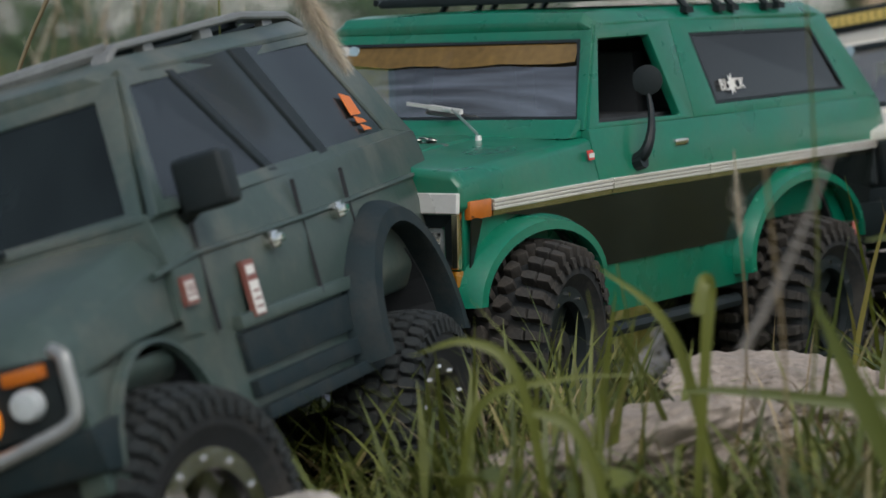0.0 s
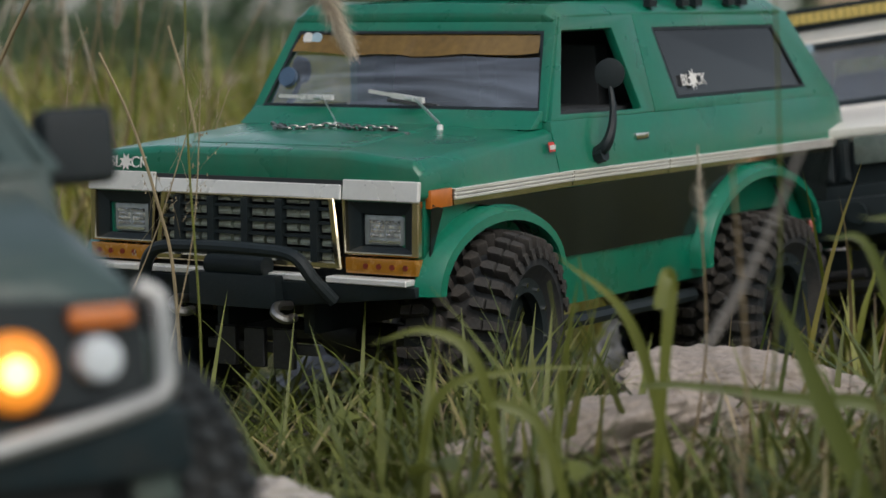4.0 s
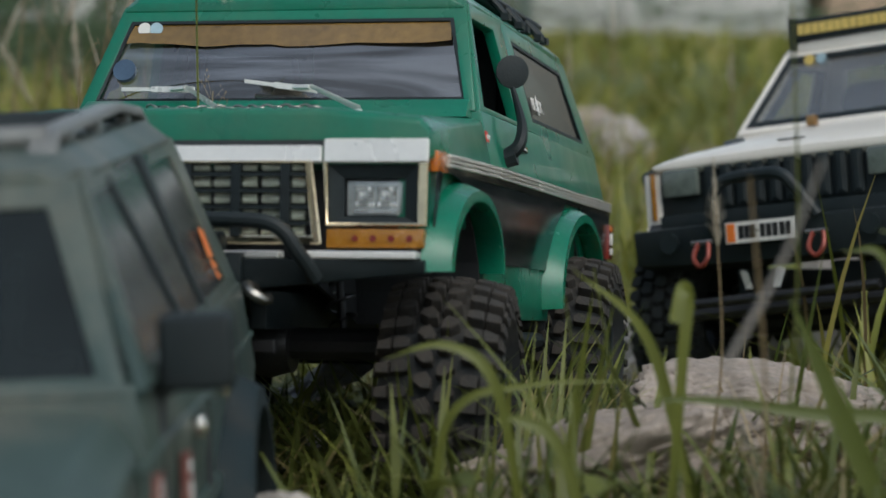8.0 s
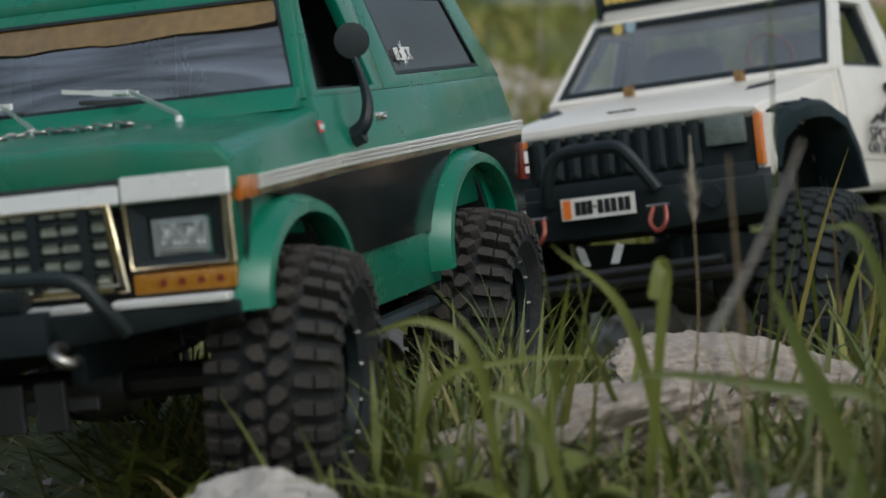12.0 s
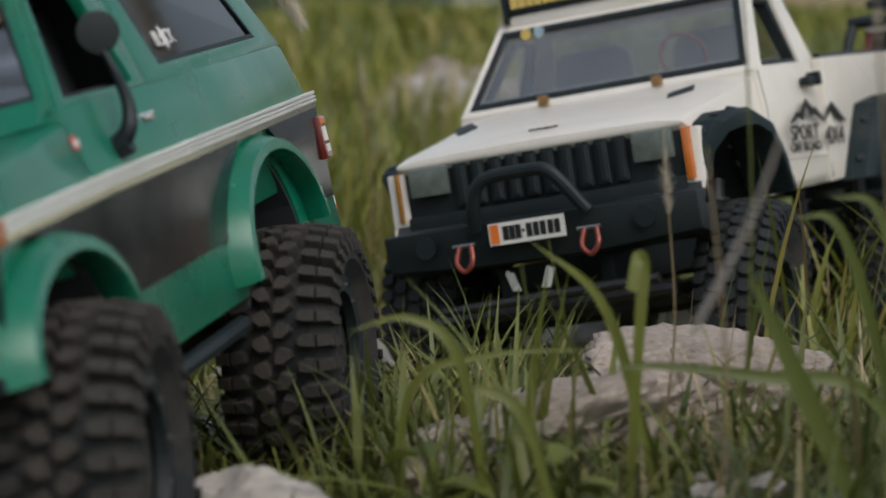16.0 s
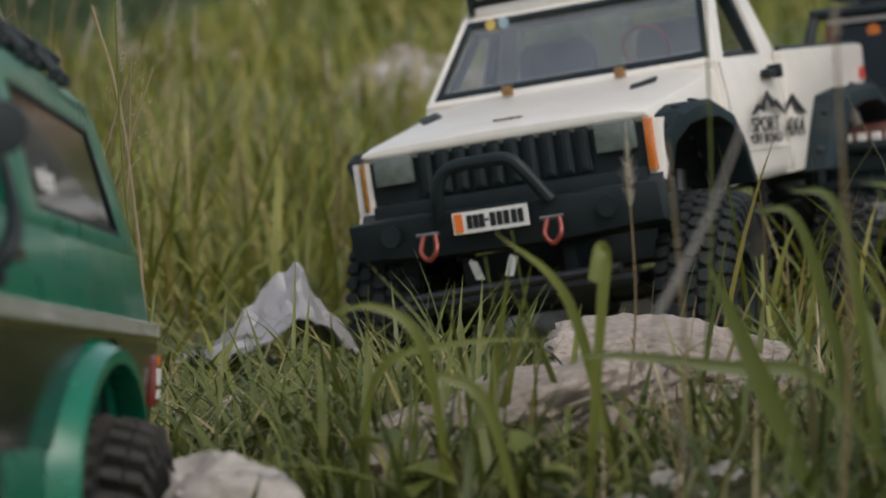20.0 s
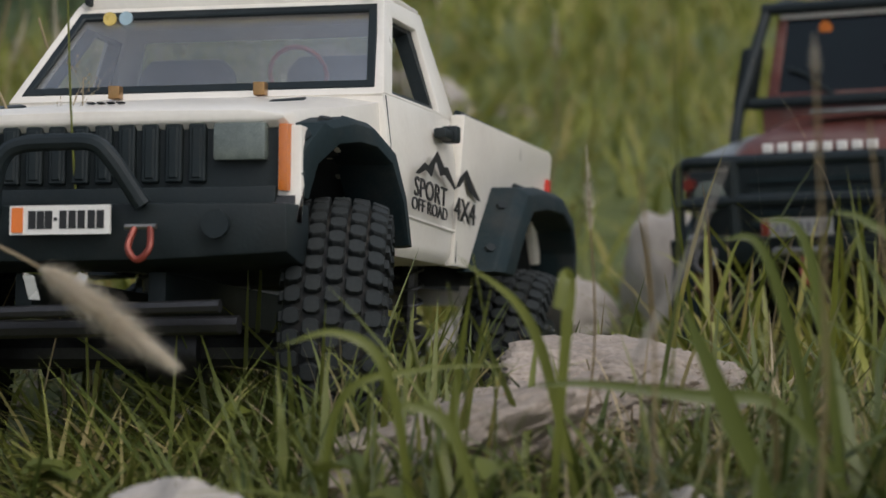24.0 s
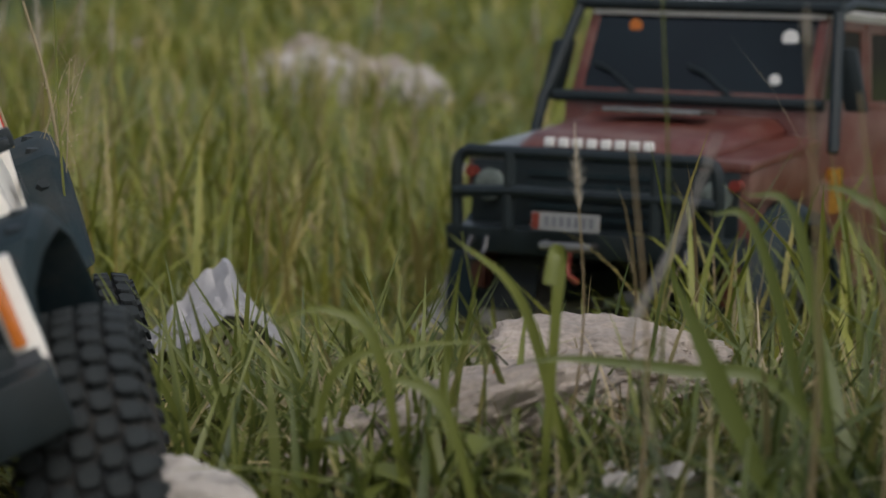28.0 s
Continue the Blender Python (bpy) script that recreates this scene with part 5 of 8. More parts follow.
        for x, y in ((0.255, 0.1040), (0.132, 0.1056), (0.066, 0.1062)):
            bm = bmesh.new()
            quadstrip(bm, [[(x + dx + (0.0 if z < 0.16 else -0.002), s * (y + e), z) for dx, e in ((-0.0005, 0.0), (0.0005, 0.0), (0.0005, -0.002), (-0.0005, -0.002))] for z in (0.120, 0.150, 0.176)])
            part("door_seam", bm, INTERIOR, t)
        bm = bmesh.new()
        box(bm, (0.246, min(s * 0.103, s * 0.1275), 0.1705), (0.261, max(s * 0.103, s * 0.1275), 0.1955))
        mir = part("mirror", bm, BLACK, t, "square black door mirror", bevel=0.004, seg=3)
        bm = bmesh.new()
        tube(bm, [(0.252, s * 0.100, 0.171), (0.252, s * 0.112, 0.179)], 0.005, 8)
        part("mirror_foot", bm, BLACK, mir)
        # head lamp cluster in a rounded silver frame
        i = [(0.3990, 0.042, 0.1035), (0.3935, 0.094, 0.1045), (0.3925, 0.094, 0.1315), (0.3980, 0.042, 0.1345)]
        hook = [(0.3905, 0.0935, 0.1345), (0.3925, 0.0982, 0.1310), (0.3935, 0.0988, 0.1250), (0.3945, 0.0985, 0.1110), (0.3965, 0.0950, 0.1050), (0.4000, 0.0820, 0.1015), (0.4040, 0.0600, 0.0975), (0.4085, 0.0350, 0.0935)]
        bm = bmesh.new()
        tube(bm, [(x, s * y, z) for x, y, z in smooth_path(hook, 5)], 0.0030, 8)
        fr = part("lamp_frame", bm, SILVER_FRAME, t, "silver headlight frame", smooth=True)
        bm = bmesh.new()
        plate(bm, [(x - 0.001, s * y, z) for x, y, z in (i if s > 0 else i[::-1])], -0.001)
        part("lamp_bed", bm, BLACK, fr)
        for nm, y, z, r, m, lb in (("indicator_bowl", 0.0570, 0.1150, 0.0112, AMBER_BOWL, "amber bowl round the lit indicator"), ("indicator_lamp", 0.0565, 0.1148, 0.0050, LAMP_LIT, "lit amber indicator lamp"), ("head_lamp", 0.0800, 0.1165, 0.0072, LAMP_WHITE, "clear reflector lamp")):
            bm = bmesh.new()
            lx = 0.4005 - (y - 0.05) * 0.11
            tube(bm, [(lx - 0.004, s * y, z), (lx + (0.0044 if nm == "indicator_lamp" else 0.0028), s * y, z)], r, 16, r * 0.8)
            part(nm, bm, m, t, lb, bevel=0.001)
        bm = bmesh.new()
        box(bm, (0.391, min(s * 0.073, s * 0.090), 0.1248), (0.3985, max(s * 0.073, s * 0.090), 0.1305))
        part("side_lamp", bm, AMBER, t, "orange corner lamp", bevel=0.001)
        bm = bmesh.new()
        box(bm, (-0.108, min(s * 0.080, s * 0.098), 0.120), (-0.094, max(s * 0.080, s * 0.098), 0.152))
        part("tail_light", bm, AMBER, t, "tall orange tail light", bevel=0.002)
        # roof rails: flat bars with a raked front foot
        way = [(0.214, 0.234), (0.205, 0.2440), (0.194, 0.2485), (0.05, 0.2495), (-0.005, 0.2485), (-0.022, 0.2440), (-0.030, 0.236)]
        bm = bmesh.new()
        quadstrip(bm, [[(x, s * 0.0595 + dy, z + dz) for dy, dz in ((-0.0055, -0.0016), (0.0055, -0.0016), (0.0048, 0.0018), (-0.0048, 0.0018))] for x, z in way])
        rl = part("roof_rail", bm, SILVER_PAINT, t, "dull silver roof rail", bevel=0.0008, seg=1)
        for x in (0.155, 0.085, 0.015):
            bm = bmesh.new()
            box(bm, (x - 0.007, s * 0.0595 - 0.003, 0.238), (x + 0.007, s * 0.0595 + 0.003, 0.2485), 0.8)
            part("rail_foot", bm, SILVER_PAINT, rl, bevel=0.001)
    bm = bmesh.new()
    tube(bm, [(0.196, -0.0595, 0.2480), (0.196, 0.0595, 0.2480)], 0.0036, 8)
    part("rack_crossbar", bm, SILVER_PAINT, t, smooth=True)
    for k in range(5):
        bm = bmesh.new()
        tube(bm, [(0.15 - k * 0.035, -0.0595, 0.2470), (0.15 - k * 0.035, 0.0595, 0.2470)], 0.002, 6)
        part("rack_slat", bm, BLACK, t)
    bm = bmesh.new()
    sections(bm, [(0.228, [(0.070, 0.2315), (0.072, 0.2345), (0.060, 0.2405), (0, 0.242)]), (0.2, [(0.0755, 0.2345), (0.0762, 0.2375), (0.066, 0.2445), (0, 0.2460)]), (0.0, [(0.0755, 0.236), (0.0762, 0.239), (0.066, 0.2455), (0, 0.2470)]), (-0.035, [(0.071, 0.231), (0.072, 0.235), (0.062, 0.240), (0, 0.2415)])])
    part("roof", bm, GREY_BODY, t, bevel=0.0015)
    bm = bmesh.new()
    ring_panel(bm, [(0.286, -0.0965, 0.1735), (0.286, 0.0965, 0.1735), (0.226, 0.074, 0.2375), (0.226, -0.074, 0.2375)], [(0.279, -0.086, 0.1785), (0.279, 0.086, 0.1785), (0.2345, 0.0655, 0.2290), (0.2345, -0.0655, 0.2290)], -0.005)
    part("windscreen_frame", bm, GREY_BODY, t, bevel=0.001)
    bm = bmesh.new()
    plate(bm, [(0.2765, -0.087, 0.1775), (0.2765, 0.087, 0.1775), (0.2320, 0.0662, 0.2298), (0.2320, -0.0662, 0.2298)], -0.0008)
    g = part("windscreen", bm, HAZY_GLASS, t, "dark tinted windscreen")
    g.visible_shadow = False
    for y in (0.03, -0.04):
        bm = bmesh.new()
        tube(bm, [(0.287, y, 0.176), (0.2790, y - 0.03, 0.1835), (0.2770, y - 0.055, 0.185)], 0.0016, 6)
        part("wiper", bm, BLACK, t)
    bm = bmesh.new()
    plate(bm, [(-0.1015, 0.088, 0.184), (-0.1015, -0.088, 0.184), (-0.033, -0.068, 0.2365), (-0.033, 0.068, 0.2365)], -0.004)
    part("tailgate", bm, GREY_BODY, t)
    bm = bmesh.new()
    plate(bm, [(-0.0975, 0.076, 0.1905), (-0.0975, -0.076, 0.1905), (-0.044, -0.06, 0.2315), (-0.044, 0.06, 0.2315)], 0.0012)
    part("rear_window", bm, HAZY_GLASS, t)
    bm = bmesh.new()
    box(bm, (-0.09, -0.092, 0.170), (0.265, 0.092, 0.179))
    for s in (1, -1):
        box(bm, (0.13, s * 0.042 - 0.028, 0.176), (0.147, s * 0.042 + 0.028, 0.218), 0.85)
    part("cabin_interior", bm, INTERIOR, t, bevel=0.002)
    # the upper body stands taller, wider and more upright towards the rear
    for ob in t.children_recursive:
        for v in ob.data.vertices:
            if v.co.z > 0.178 and abs(v.co.y) < 0.1025:
                up = (v.co.z - 0.178) / 0.056
                rear = max(0.0, min(1.0, (0.24 - v.co.x) / 0.15))
                v.co.z += (v.co.z - 0.178) * (0.03 + 0.20 * rear)
                v.co.y *= 1 + 0.02 * up * max(0.0, min(1.0, (0.30 - v.co.x) / 0.15))
                v.co.x -= 0.022 * up * max(0.0, min(1.0, (0.10 - v.co.x) / 0.12))
    # bumpers and grille
    bm = bmesh.new()
    quadstrip(bm, [[(0.370, y, 0.082), (0.411 - abs(y) * 0.18, y, 0.084), (0.415 - abs(y) * 0.18, y, 0.1015), (0.37, y, 0.1035)] for y in (-0.104, -0.07, 0, 0.07, 0.104)])
    part("front_bumper", bm, FLARE_GREY, t, bevel=0.002)
    bm = bmesh.new()
    for k in range(6):
        box(bm, (0.397, -0.042, 0.108 + k * 0.0045), (0.401, 0.042, 0.110 + k * 0.0045))
    part("grille", bm, STEEL, t)
    bm = bmesh.new()
    box(bm, (-0.122, -0.098, 0.086), (-0.102, 0.098, 0.110))
    part("rear_bumper", bm, FLARE_GREY, t, bevel=0.003)
    chassis(t, -0.1, 0.37, 0.075)
    for x, z in ((0.036, 0.0500), (0.330, 0.060)):
        axle(t, x, z, 0.085)
        for s in (1, -1):
            shock(t, (x - 0.02, s * 0.045, 0.125), (x - 0.01, s * 0.055, 0.06))
    wh = [wheel(t, x, s * 0.0945, z, 0.0635, 0.044, "block", 0.034, s, RIM_CHROME, count=44, depth=0.003) for x, z in ((0.330, 0.060), (0.036, 0.0500)) for s in (1, -1)]
    return t, wh


def make_white_truck():
    t = truck("white_truck", "ivory white model pickup with charcoal flares and a yellow light bar")
    bm = bmesh.new()
    sections(bm, [
        (0.3765, [(0.082, 0.1600), (0.0855, 0.1608), (0.0850, 0.1625), (0.070, 0.1645), (0, 0.1655)]),
        (0.362, [(0.083, 0.1500), (0.0875, 0.1560), (0.0855, 0.1660), (0.068, 0.1690), (0, 0.1705)]),
        (0.300, [(0.083, 0.1535), (0.0905, 0.1560), (0.0885, 0.1755), (0.066, 0.1785), (0, 0.1800)]),
        (0.248, [(0.083, 0.1525), (0.0930, 0.1560), (0.0915, 0.1845), (0.068, 0.1880), (0, 0.1890)])])
    part("bonnet", bm, WHITE, t, bevel=0.003)
    bm = bmesh.new()
    sections(bm, [
        (0.249, [(0.0915, 0.114), (0.0945, 0.119), (0.0955, 0.135), (0.0965, 0.165), (0.0935, 0.1895), (0, 0.1895)]),
        (0.128, [(0.0945, 0.117), (0.0975, 0.122), (0.0985, 0.137), (0.1000, 0.167), (0.0965, 0.1925), (0, 0.1925)])])
    part("cab", bm, WHITE, t, bevel=0.0018)
    for s in (1, -1):
        bm = bmesh.new()
        side_plate(bm, (0.128, 0.374, 0.118, 0.158), [(0.321, 0.091, 0.063)], s * 0.082, s * 0.0925)
        part("front_wing", bm, WHITE, t, bevel=0.0012)
        # bed side, leaning out a little
        bm = bmesh.new()
        pts = [(0.127, 0.117), (0.0655, 0.1190)] + arc(-0.010, 0.092, 0.077, 21, 148, 12) + [(-0.100, 0.134), (-0.0975, 0.1985), (-0.089, 0.2005), (0.127, 0.1945)]
        loops = [[(x, s * (0.0975 + (z - 0.106) * 0.075 - k), z) for x, z in pts] for k in (0.0, 0.008)]
        quadstrip(bm, loops)
        part("bed_side", bm, WHITE, t, bevel=0.0012)
        # charcoal bolted flares: an outer and an inner outline, rolled between
        for outer, inner, y0, wide in (
                ([(0.3725, 0.128), (0.3720, 0.148), (0.364, 0.1600), (0.344, 0.1650), (0.318, 0.1655), (0.288, 0.157), (0.272, 0.137), (0.262, 0.115)],
                 [(0.3615, 0.128), (0.3600, 0.143), (0.3515, 0.1525), (0.336, 0.1550), (0.318, 0.1550), (0.301, 0.1495), (0.286, 0.134), (0.2755, 0.1155)], 0.086, (0.25, 0.4, 0.7, 0.9, 1.0, 1.1, 1.15, 1.15)),
                ([(0.097, 0.116), (0.076, 0.142), (0.055, 0.1645), (0.010, 0.1690), (-0.045, 0.1710), (-0.080, 0.162), (-0.096, 0.148), (-0.100, 0.126)],
                 [(0.070, 0.1155), (0.057, 0.136), (0.042, 0.152), (0.005, 0.1570), (-0.042, 0.1585), (-0.070, 0.152), (-0.083, 0.140), (-0.086, 0.1255)], 0.092, (1.1, 1.2, 1.28, 1.3, 1.3, 1.28, 1.25, 1.2))):
            bm = bmesh.new()
            loops = []
            for (xo, zo), (xi, zi), w in zip(outer, inner, wide):
                mx_, mz_ = xo + (xi - xo) * 0.3, zo + (zi - zo) * 0.3
                loops.append([(xo, s * y0, zo), (xo, s * (y0 + 0.019 * w), zo), (mx_, s * (y0 + 0.023 * w), mz_), (xi, s * (y0 + 0.024 * w), zi), (xi, s * (y0 + 0.022 * w), zi - 0.0005), (xi + (xo - xi) * 0.2, s * y0, zi)])
            quadstrip(bm, loops)
            fl = part("wheel_flare", bm, FLARE_GREY, t, "charcoal plastic flare with bolt pockets", bevel=0.0014)
            for k in range(7):
                (xa, za), (xb, zb) = outer[k], outer[k + 1]
                xm, zm = (xa + xb) / 2, (za + zb) / 2
                d = Vector((zb - za, 0, xa - xb)).normalized()
                if d.z < -0.2:
                    d = -d
                bm = bmesh.new()
                tube(bm, [(xm - d.x * 0.002, s * (y0 + 0.0145 * wide[k]), zm - d.z * 0.002), (xm + d.x * 0.0012, s * (y0 + 0.0155 * wide[k]), zm + d.z * 0.0012)], 0.0036, 6, 0.0028)
                part("bolt_pocket", bm, BLACK, fl)
        housing(t, 0.321, 0.090, 0.064, 0.05, 0.090, s, 30, 165)
        housing(t, -0.010, 0.091, 0.077, 0.05, 0.096, s, 15, 160)
        # door: frame, handle, shut lines
        out = [(0.2485, 0.0938, 0.1890), (0.1965, 0.0795, 0.2445), (0.1325, 0.0815, 0.2450), (0.118, 0.0965, 0.1925)]
        inn = [(0.2320, 0.0935, 0.1910), (0.1905, 0.0823, 0.2345), (0.1500, 0.0835, 0.2350), (0.1480, 0.0955, 0.1935)]
        bm = bmesh.new()
        ring_panel(bm, [(x, s * y, z) for x, y, z in (out if s < 0 else out[::-1])], [(x, s * y, z) for x, y, z in (inn if s < 0 else inn[::-1])], 0.005 * -1)
        part("door_frame", bm, WHITE, t, bevel=0.001)
        bm = bmesh.new()
        ring_panel(bm, [(x, s * (y - 0.003), z) for x, y, z in (inn if s < 0 else inn[::-1])], [(x + (0.19 - x) * 0.11, s * (y - 0.0035), z + (0.212 - z) * 0.12) for x, y, z in (inn if s < 0 else inn[::-1])], -0.007)
        part("window_seal", bm, BLACK, t)
        for x in (0.246, 0.124):
            bm = bmesh.new()
            quadstrip(bm, [[(x - 0.0003, s * (0.094 + e), z), (x + 0.0003, s * (0.094 + e), z), (x + 0.0003, s * (0.0925 + e), z), (x - 0.0003, s * (0.0925 + e), z)] for z, e in ((0.119, 0.0022 if x > 0.2 else 0.005), (0.165, 0.0028 if x > 0.2 else 0.0062), (0.188, 0.0002 if x > 0.2 else 0.0036))])
            part("shut_line", bm, INTERIOR, t)
        bm = bmesh.new()
        box(bm, (0.146, min(s * 0.098, s * 0.1045), 0.1775), (0.170, max(s * 0.098, s * 0.1045), 0.1825))
        box(bm, (0.146, min(s * 0.098, s * 0.1065), 0.1770), (0.154, max(s * 0.098, s * 0.1065), 0.1855))
        part("door_handle", bm, BLACK, t, bevel=0.0015)
        # side crease
        bm = bmesh.new()
        tube(bm, [(0.245, s * 0.0950, 0.1345), (0.128, s * 0.0982, 0.1345)], 0.0012, 6)
        part("side_crease", bm, WHITE, t)
        # corner lamp and headlight
        bm = bmesh.new()
        inner = 0.0832 if s > 0 else 0.0850
        quadstrip(bm, [[(0.3775, s * inner, z), (0.3770, s * 0.0872, z), (0.3675, s * 0.0893, z), (0.366, s * 0.085, z)] for z in (0.1300, 0.1585)])
        part("corner_lamp", bm, AMBER_DARK if s < 0 else AMBER, t, "tall orange corner lamp", bevel=0.001)
        bm = bmesh.new()
        box(bm, (0.372, s * 0.0665 - 0.0115, 0.1430), (0.3790, s * 0.0665 + 0.0115, 0.1592))
        part("headlight", bm, LAMP_DIM, t, "rectangular milky headlight", bevel=0.0018)
        # decals
        o = Vector((0.156, s * 0.1018, 0.150))
        face = flat(o, (-s, 0.012, 0), (0, 0.03 * s, 1))
        lettering("decal_sport", "SPORT", 0.0135, INK, t, face @ Matrix.Translation((-0.031, -0.0018, 0)), "black SPORT 4X4 OFF ROAD door lettering", squeeze=1.55)
        lettering("decal_offroad", "OFF ROAD", 0.0088, INK, t, face @ Matrix.Translation((-0.0315, -0.0100, 0)), squeeze=1.6)
        lettering("decal_four", "4X4", 0.0165, INK, t, face @ Matrix.Translation((0.0385, -0.0050, 0)), squeeze=1.6)
        peaks = [(-0.030, 0.0095), (-0.022, 0.0175), (-0.0185, 0.0165), (-0.011, 0.027), (-0.004, 0.0195), (-0.001, 0.0205), (0.0075, 0.0105), (0.011, 0.0175), (0.018, 0.0240), (0.024, 0.0175), (0.033, 0.0085)]
        lows = [(-0.027, 0.0095), (-0.0205, 0.0135), (-0.0155, 0.0105), (-0.012, 0.0205), (-0.0075, 0.0135), (-0.0035, 0.0150), (0.006, 0.0090), (0.012, 0.0125), (0.0165, 0.0185), (0.0205, 0.0115), (0.030, 0.0080)]
        bm = bmesh.new()
        a = [bm.verts.new(face @ Vector((x * 2.1, z * 0.86 - 0.0035, 0.0004))) for x, z in peaks]
        b = [bm.verts.new(face @ Vector((x * 2.1, z * 0.86 - 0.0035, 0.0004))) for x, z in lows]
        for k in range(len(a) - 1):
            bm.faces.new((a[k], a[k + 1], b[k + 1], b[k]))
        part("decal_mountain", bm, INK, t, "black mountain range print")
        bm = bmesh.new()
        box(bm, (-0.093, s * 0.1035 - 0.001, 0.1755), (-0.082, s * 0.1035 + 0.0012, 0.1835))
        part("red_badge", bm, RED, t, "small red badge")
        bm = bmesh.new()
        box(bm, (-0.1030, min(s * 0.094, s * 0.1015), 0.140), (-0.0985, max(s * 0.094, s * 0.1015), 0.170))
        part("tail_light", bm, RED_LENS, t, bevel=0.0008)
        # bonnet vents
        bm = bmesh.new()
        v = [(x + 0.010, y + (-0.004 if s > 0 else 0.012)) for x, y in ((0.297, 0.0600), (0.278, 0.0555), (0.259, 0.0665), (0.278, 0.0710))]
        plate(bm, [(x, s * y, 0.1905 - (x - 0.248) * 0.185 - 0.0016) for x, y in (v if s > 0 else v[::-1])], 0.0022)
        part("bonnet_vent", bm, BLACK, t, bevel=0.0006, seg=1)
        bm = bmesh.new()
        box(bm, (0.253, s * 0.036 - 0.0028, 0.188), (0.259, s * 0.036 + 0.0028, 0.1942))
        part("bonnet_pin", bm, mat_brass, t, "small brass bonnet pin", bevel=0.0006)
    # sill, tailgate, bed floor
    bm = bmesh.new()
    box(bm, (0.09, -0.046, 0.110), (0.235, 0.046, 0.1175))
    part("sill", bm, BLACK, t, "black sill under the cab", bevel=0.002)
    bm = bmesh.new()
    box(bm, (-0.099, -0.1, 0.11), (-0.091, 0.1, 0.198))
    part("tailgate", bm, WHITE, t, bevel=0.002)
    bm = bmesh.new()
    box(bm, (-0.093, -0.092, 0.142), (0.127, 0.092, 0.148))
    box(bm, (0.117, -0.094, 0.142), (0.127, 0.094, 0.192))
    part("bed_floor", bm, INTERIOR, t)
    for s in (1, -1):
        bm = bmesh.new()
        tube(bm, [(0.122, s * 0.0985, 0.1955), (-0.091, s * 0.0985, 0.2005)], 0.0022, 6)
        part("bed_rail", bm, BLACK, t)
    # face: dark nose, grille slots, badge bars
    bm = bmesh.new()
    box(bm, (0.355, -0.0845, 0.120), (0.3725, 0.0845, 0.1615))
    part("nose_panel", bm, BLACK, t, bevel=0.001)
    for k in range(10):
        y = -0.0475 + k * 0.0105
        bm = bmesh.new()
        box(bm, (0.3715, y - 0.0037, 0.1345), (0.3760, y + 0.0037, 0.1595))
        box(bm, (0.3725, y - 0.0022, 0.1360), (0.3767, y + 0.0022, 0.1580))
        part("grille_slot", bm, BLACK, t, bevel=0.0007, seg=1)
    bm = bmesh.new()
    box(bm, (0.368, -0.082, 0.1225), (0.3765, 0.082, 0.1325))
    part("nose_strip", bm, BLACK, t, bevel=0.001)
    bm = bmesh.new()
    for k in range(4):
        box(bm, (0.3605, 0.006 - k * 0.0045, 0.17065), (0.3640, 0.009 - k * 0.0045, 0.1712))
    part("bonnet_badge", bm, INK, t, "small black bonnet badge bars")
    # cabin
    bm = bmesh.new()
    ring_panel(bm, [(0.2500, -0.0935, 0.1885), (0.2500, 0.0935, 0.1885), (0.1930, 0.0795, 0.2465), (0.1930, -0.0795, 0.2465)], [(0.2455, -0.0875, 0.1925), (0.2455, 0.0875, 0.1925), (0.1990, 0.0765, 0.2400), (0.1990, -0.0765, 0.2400)], -0.005)
    part("windscreen_frame", bm, WHITE, t, bevel=0.0012)
    bm = bmesh.new()
    ring_panel(bm, [(0.2462, -0.0885, 0.1925), (0.2462, 0.0885, 0.1925), (0.1994, 0.0772, 0.2404), (0.1994, -0.0772, 0.2404)], [(0.2425, -0.0835, 0.1965), (0.2425, 0.0835, 0.1965), (0.2030, 0.0735, 0.2368), (0.2030, -0.0735, 0.2368)], -0.0025)
    part("windscreen_seal", bm, BLACK, t, "wide black windscreen rubber", bevel=0.0006, seg=1)
    bm = bmesh.new()
    plate(bm, [(0.2432, -0.0865, 0.1930), (0.2432, 0.0865, 0.1930), (0.1975, 0.0760, 0.2395), (0.1975, -0.0760, 0.2395)], -0.0008)
    g = part("windscreen", bm, CLEAR_GLASS, t, "clear dusty windscreen")
    g.visible_shadow = False
    bm = bmesh.new()
    tube(bm, [(0.2030, -0.060, 0.2362), (0.2042, -0.060, 0.2362)], 0.0035, 12)
    part("round_sticker", bm, YELLOW, g)
    bm = bmesh.new()
    tube(bm, [(0.2030, -0.0515, 0.2362), (0.2042, -0.0515, 0.2362)], 0.0035, 12)
    part("round_sticker", bm, BLUE_SHEET, g)
    bm = bmesh.new()
    sections(bm, [(0.197, [(0.0775, 0.2415), (0.0785, 0.2450), (0.070, 0.2490), (0, 0.2500)]), (0.18, [(0.0800, 0.2425), (0.0810, 0.2465), (0.072, 0.2520), (0, 0.2535)]), (0.138, [(0.0805, 0.2425), (0.0815, 0.2465), (0.072, 0.2515), (0, 0.2530)]), (0.130, [(0.0795, 0.2410), (0.0805, 0.2445), (0.070, 0.2480), (0, 0.2490)])])
    part("roof", bm, WHITE, t, bevel=0.0012)
    bm = bmesh.new()
    ring_panel(bm, [(0.1170, 0.0955, 0.192), (0.1170, -0.0955, 0.192), (0.1315, -0.081, 0.246), (0.1315, 0.081, 0.246)], [(0.1200, 0.078, 0.200), (0.1200, -0.078, 0.200), (0.1295, -0.068, 0.236), (0.1295, 0.068, 0.236)], -0.004)
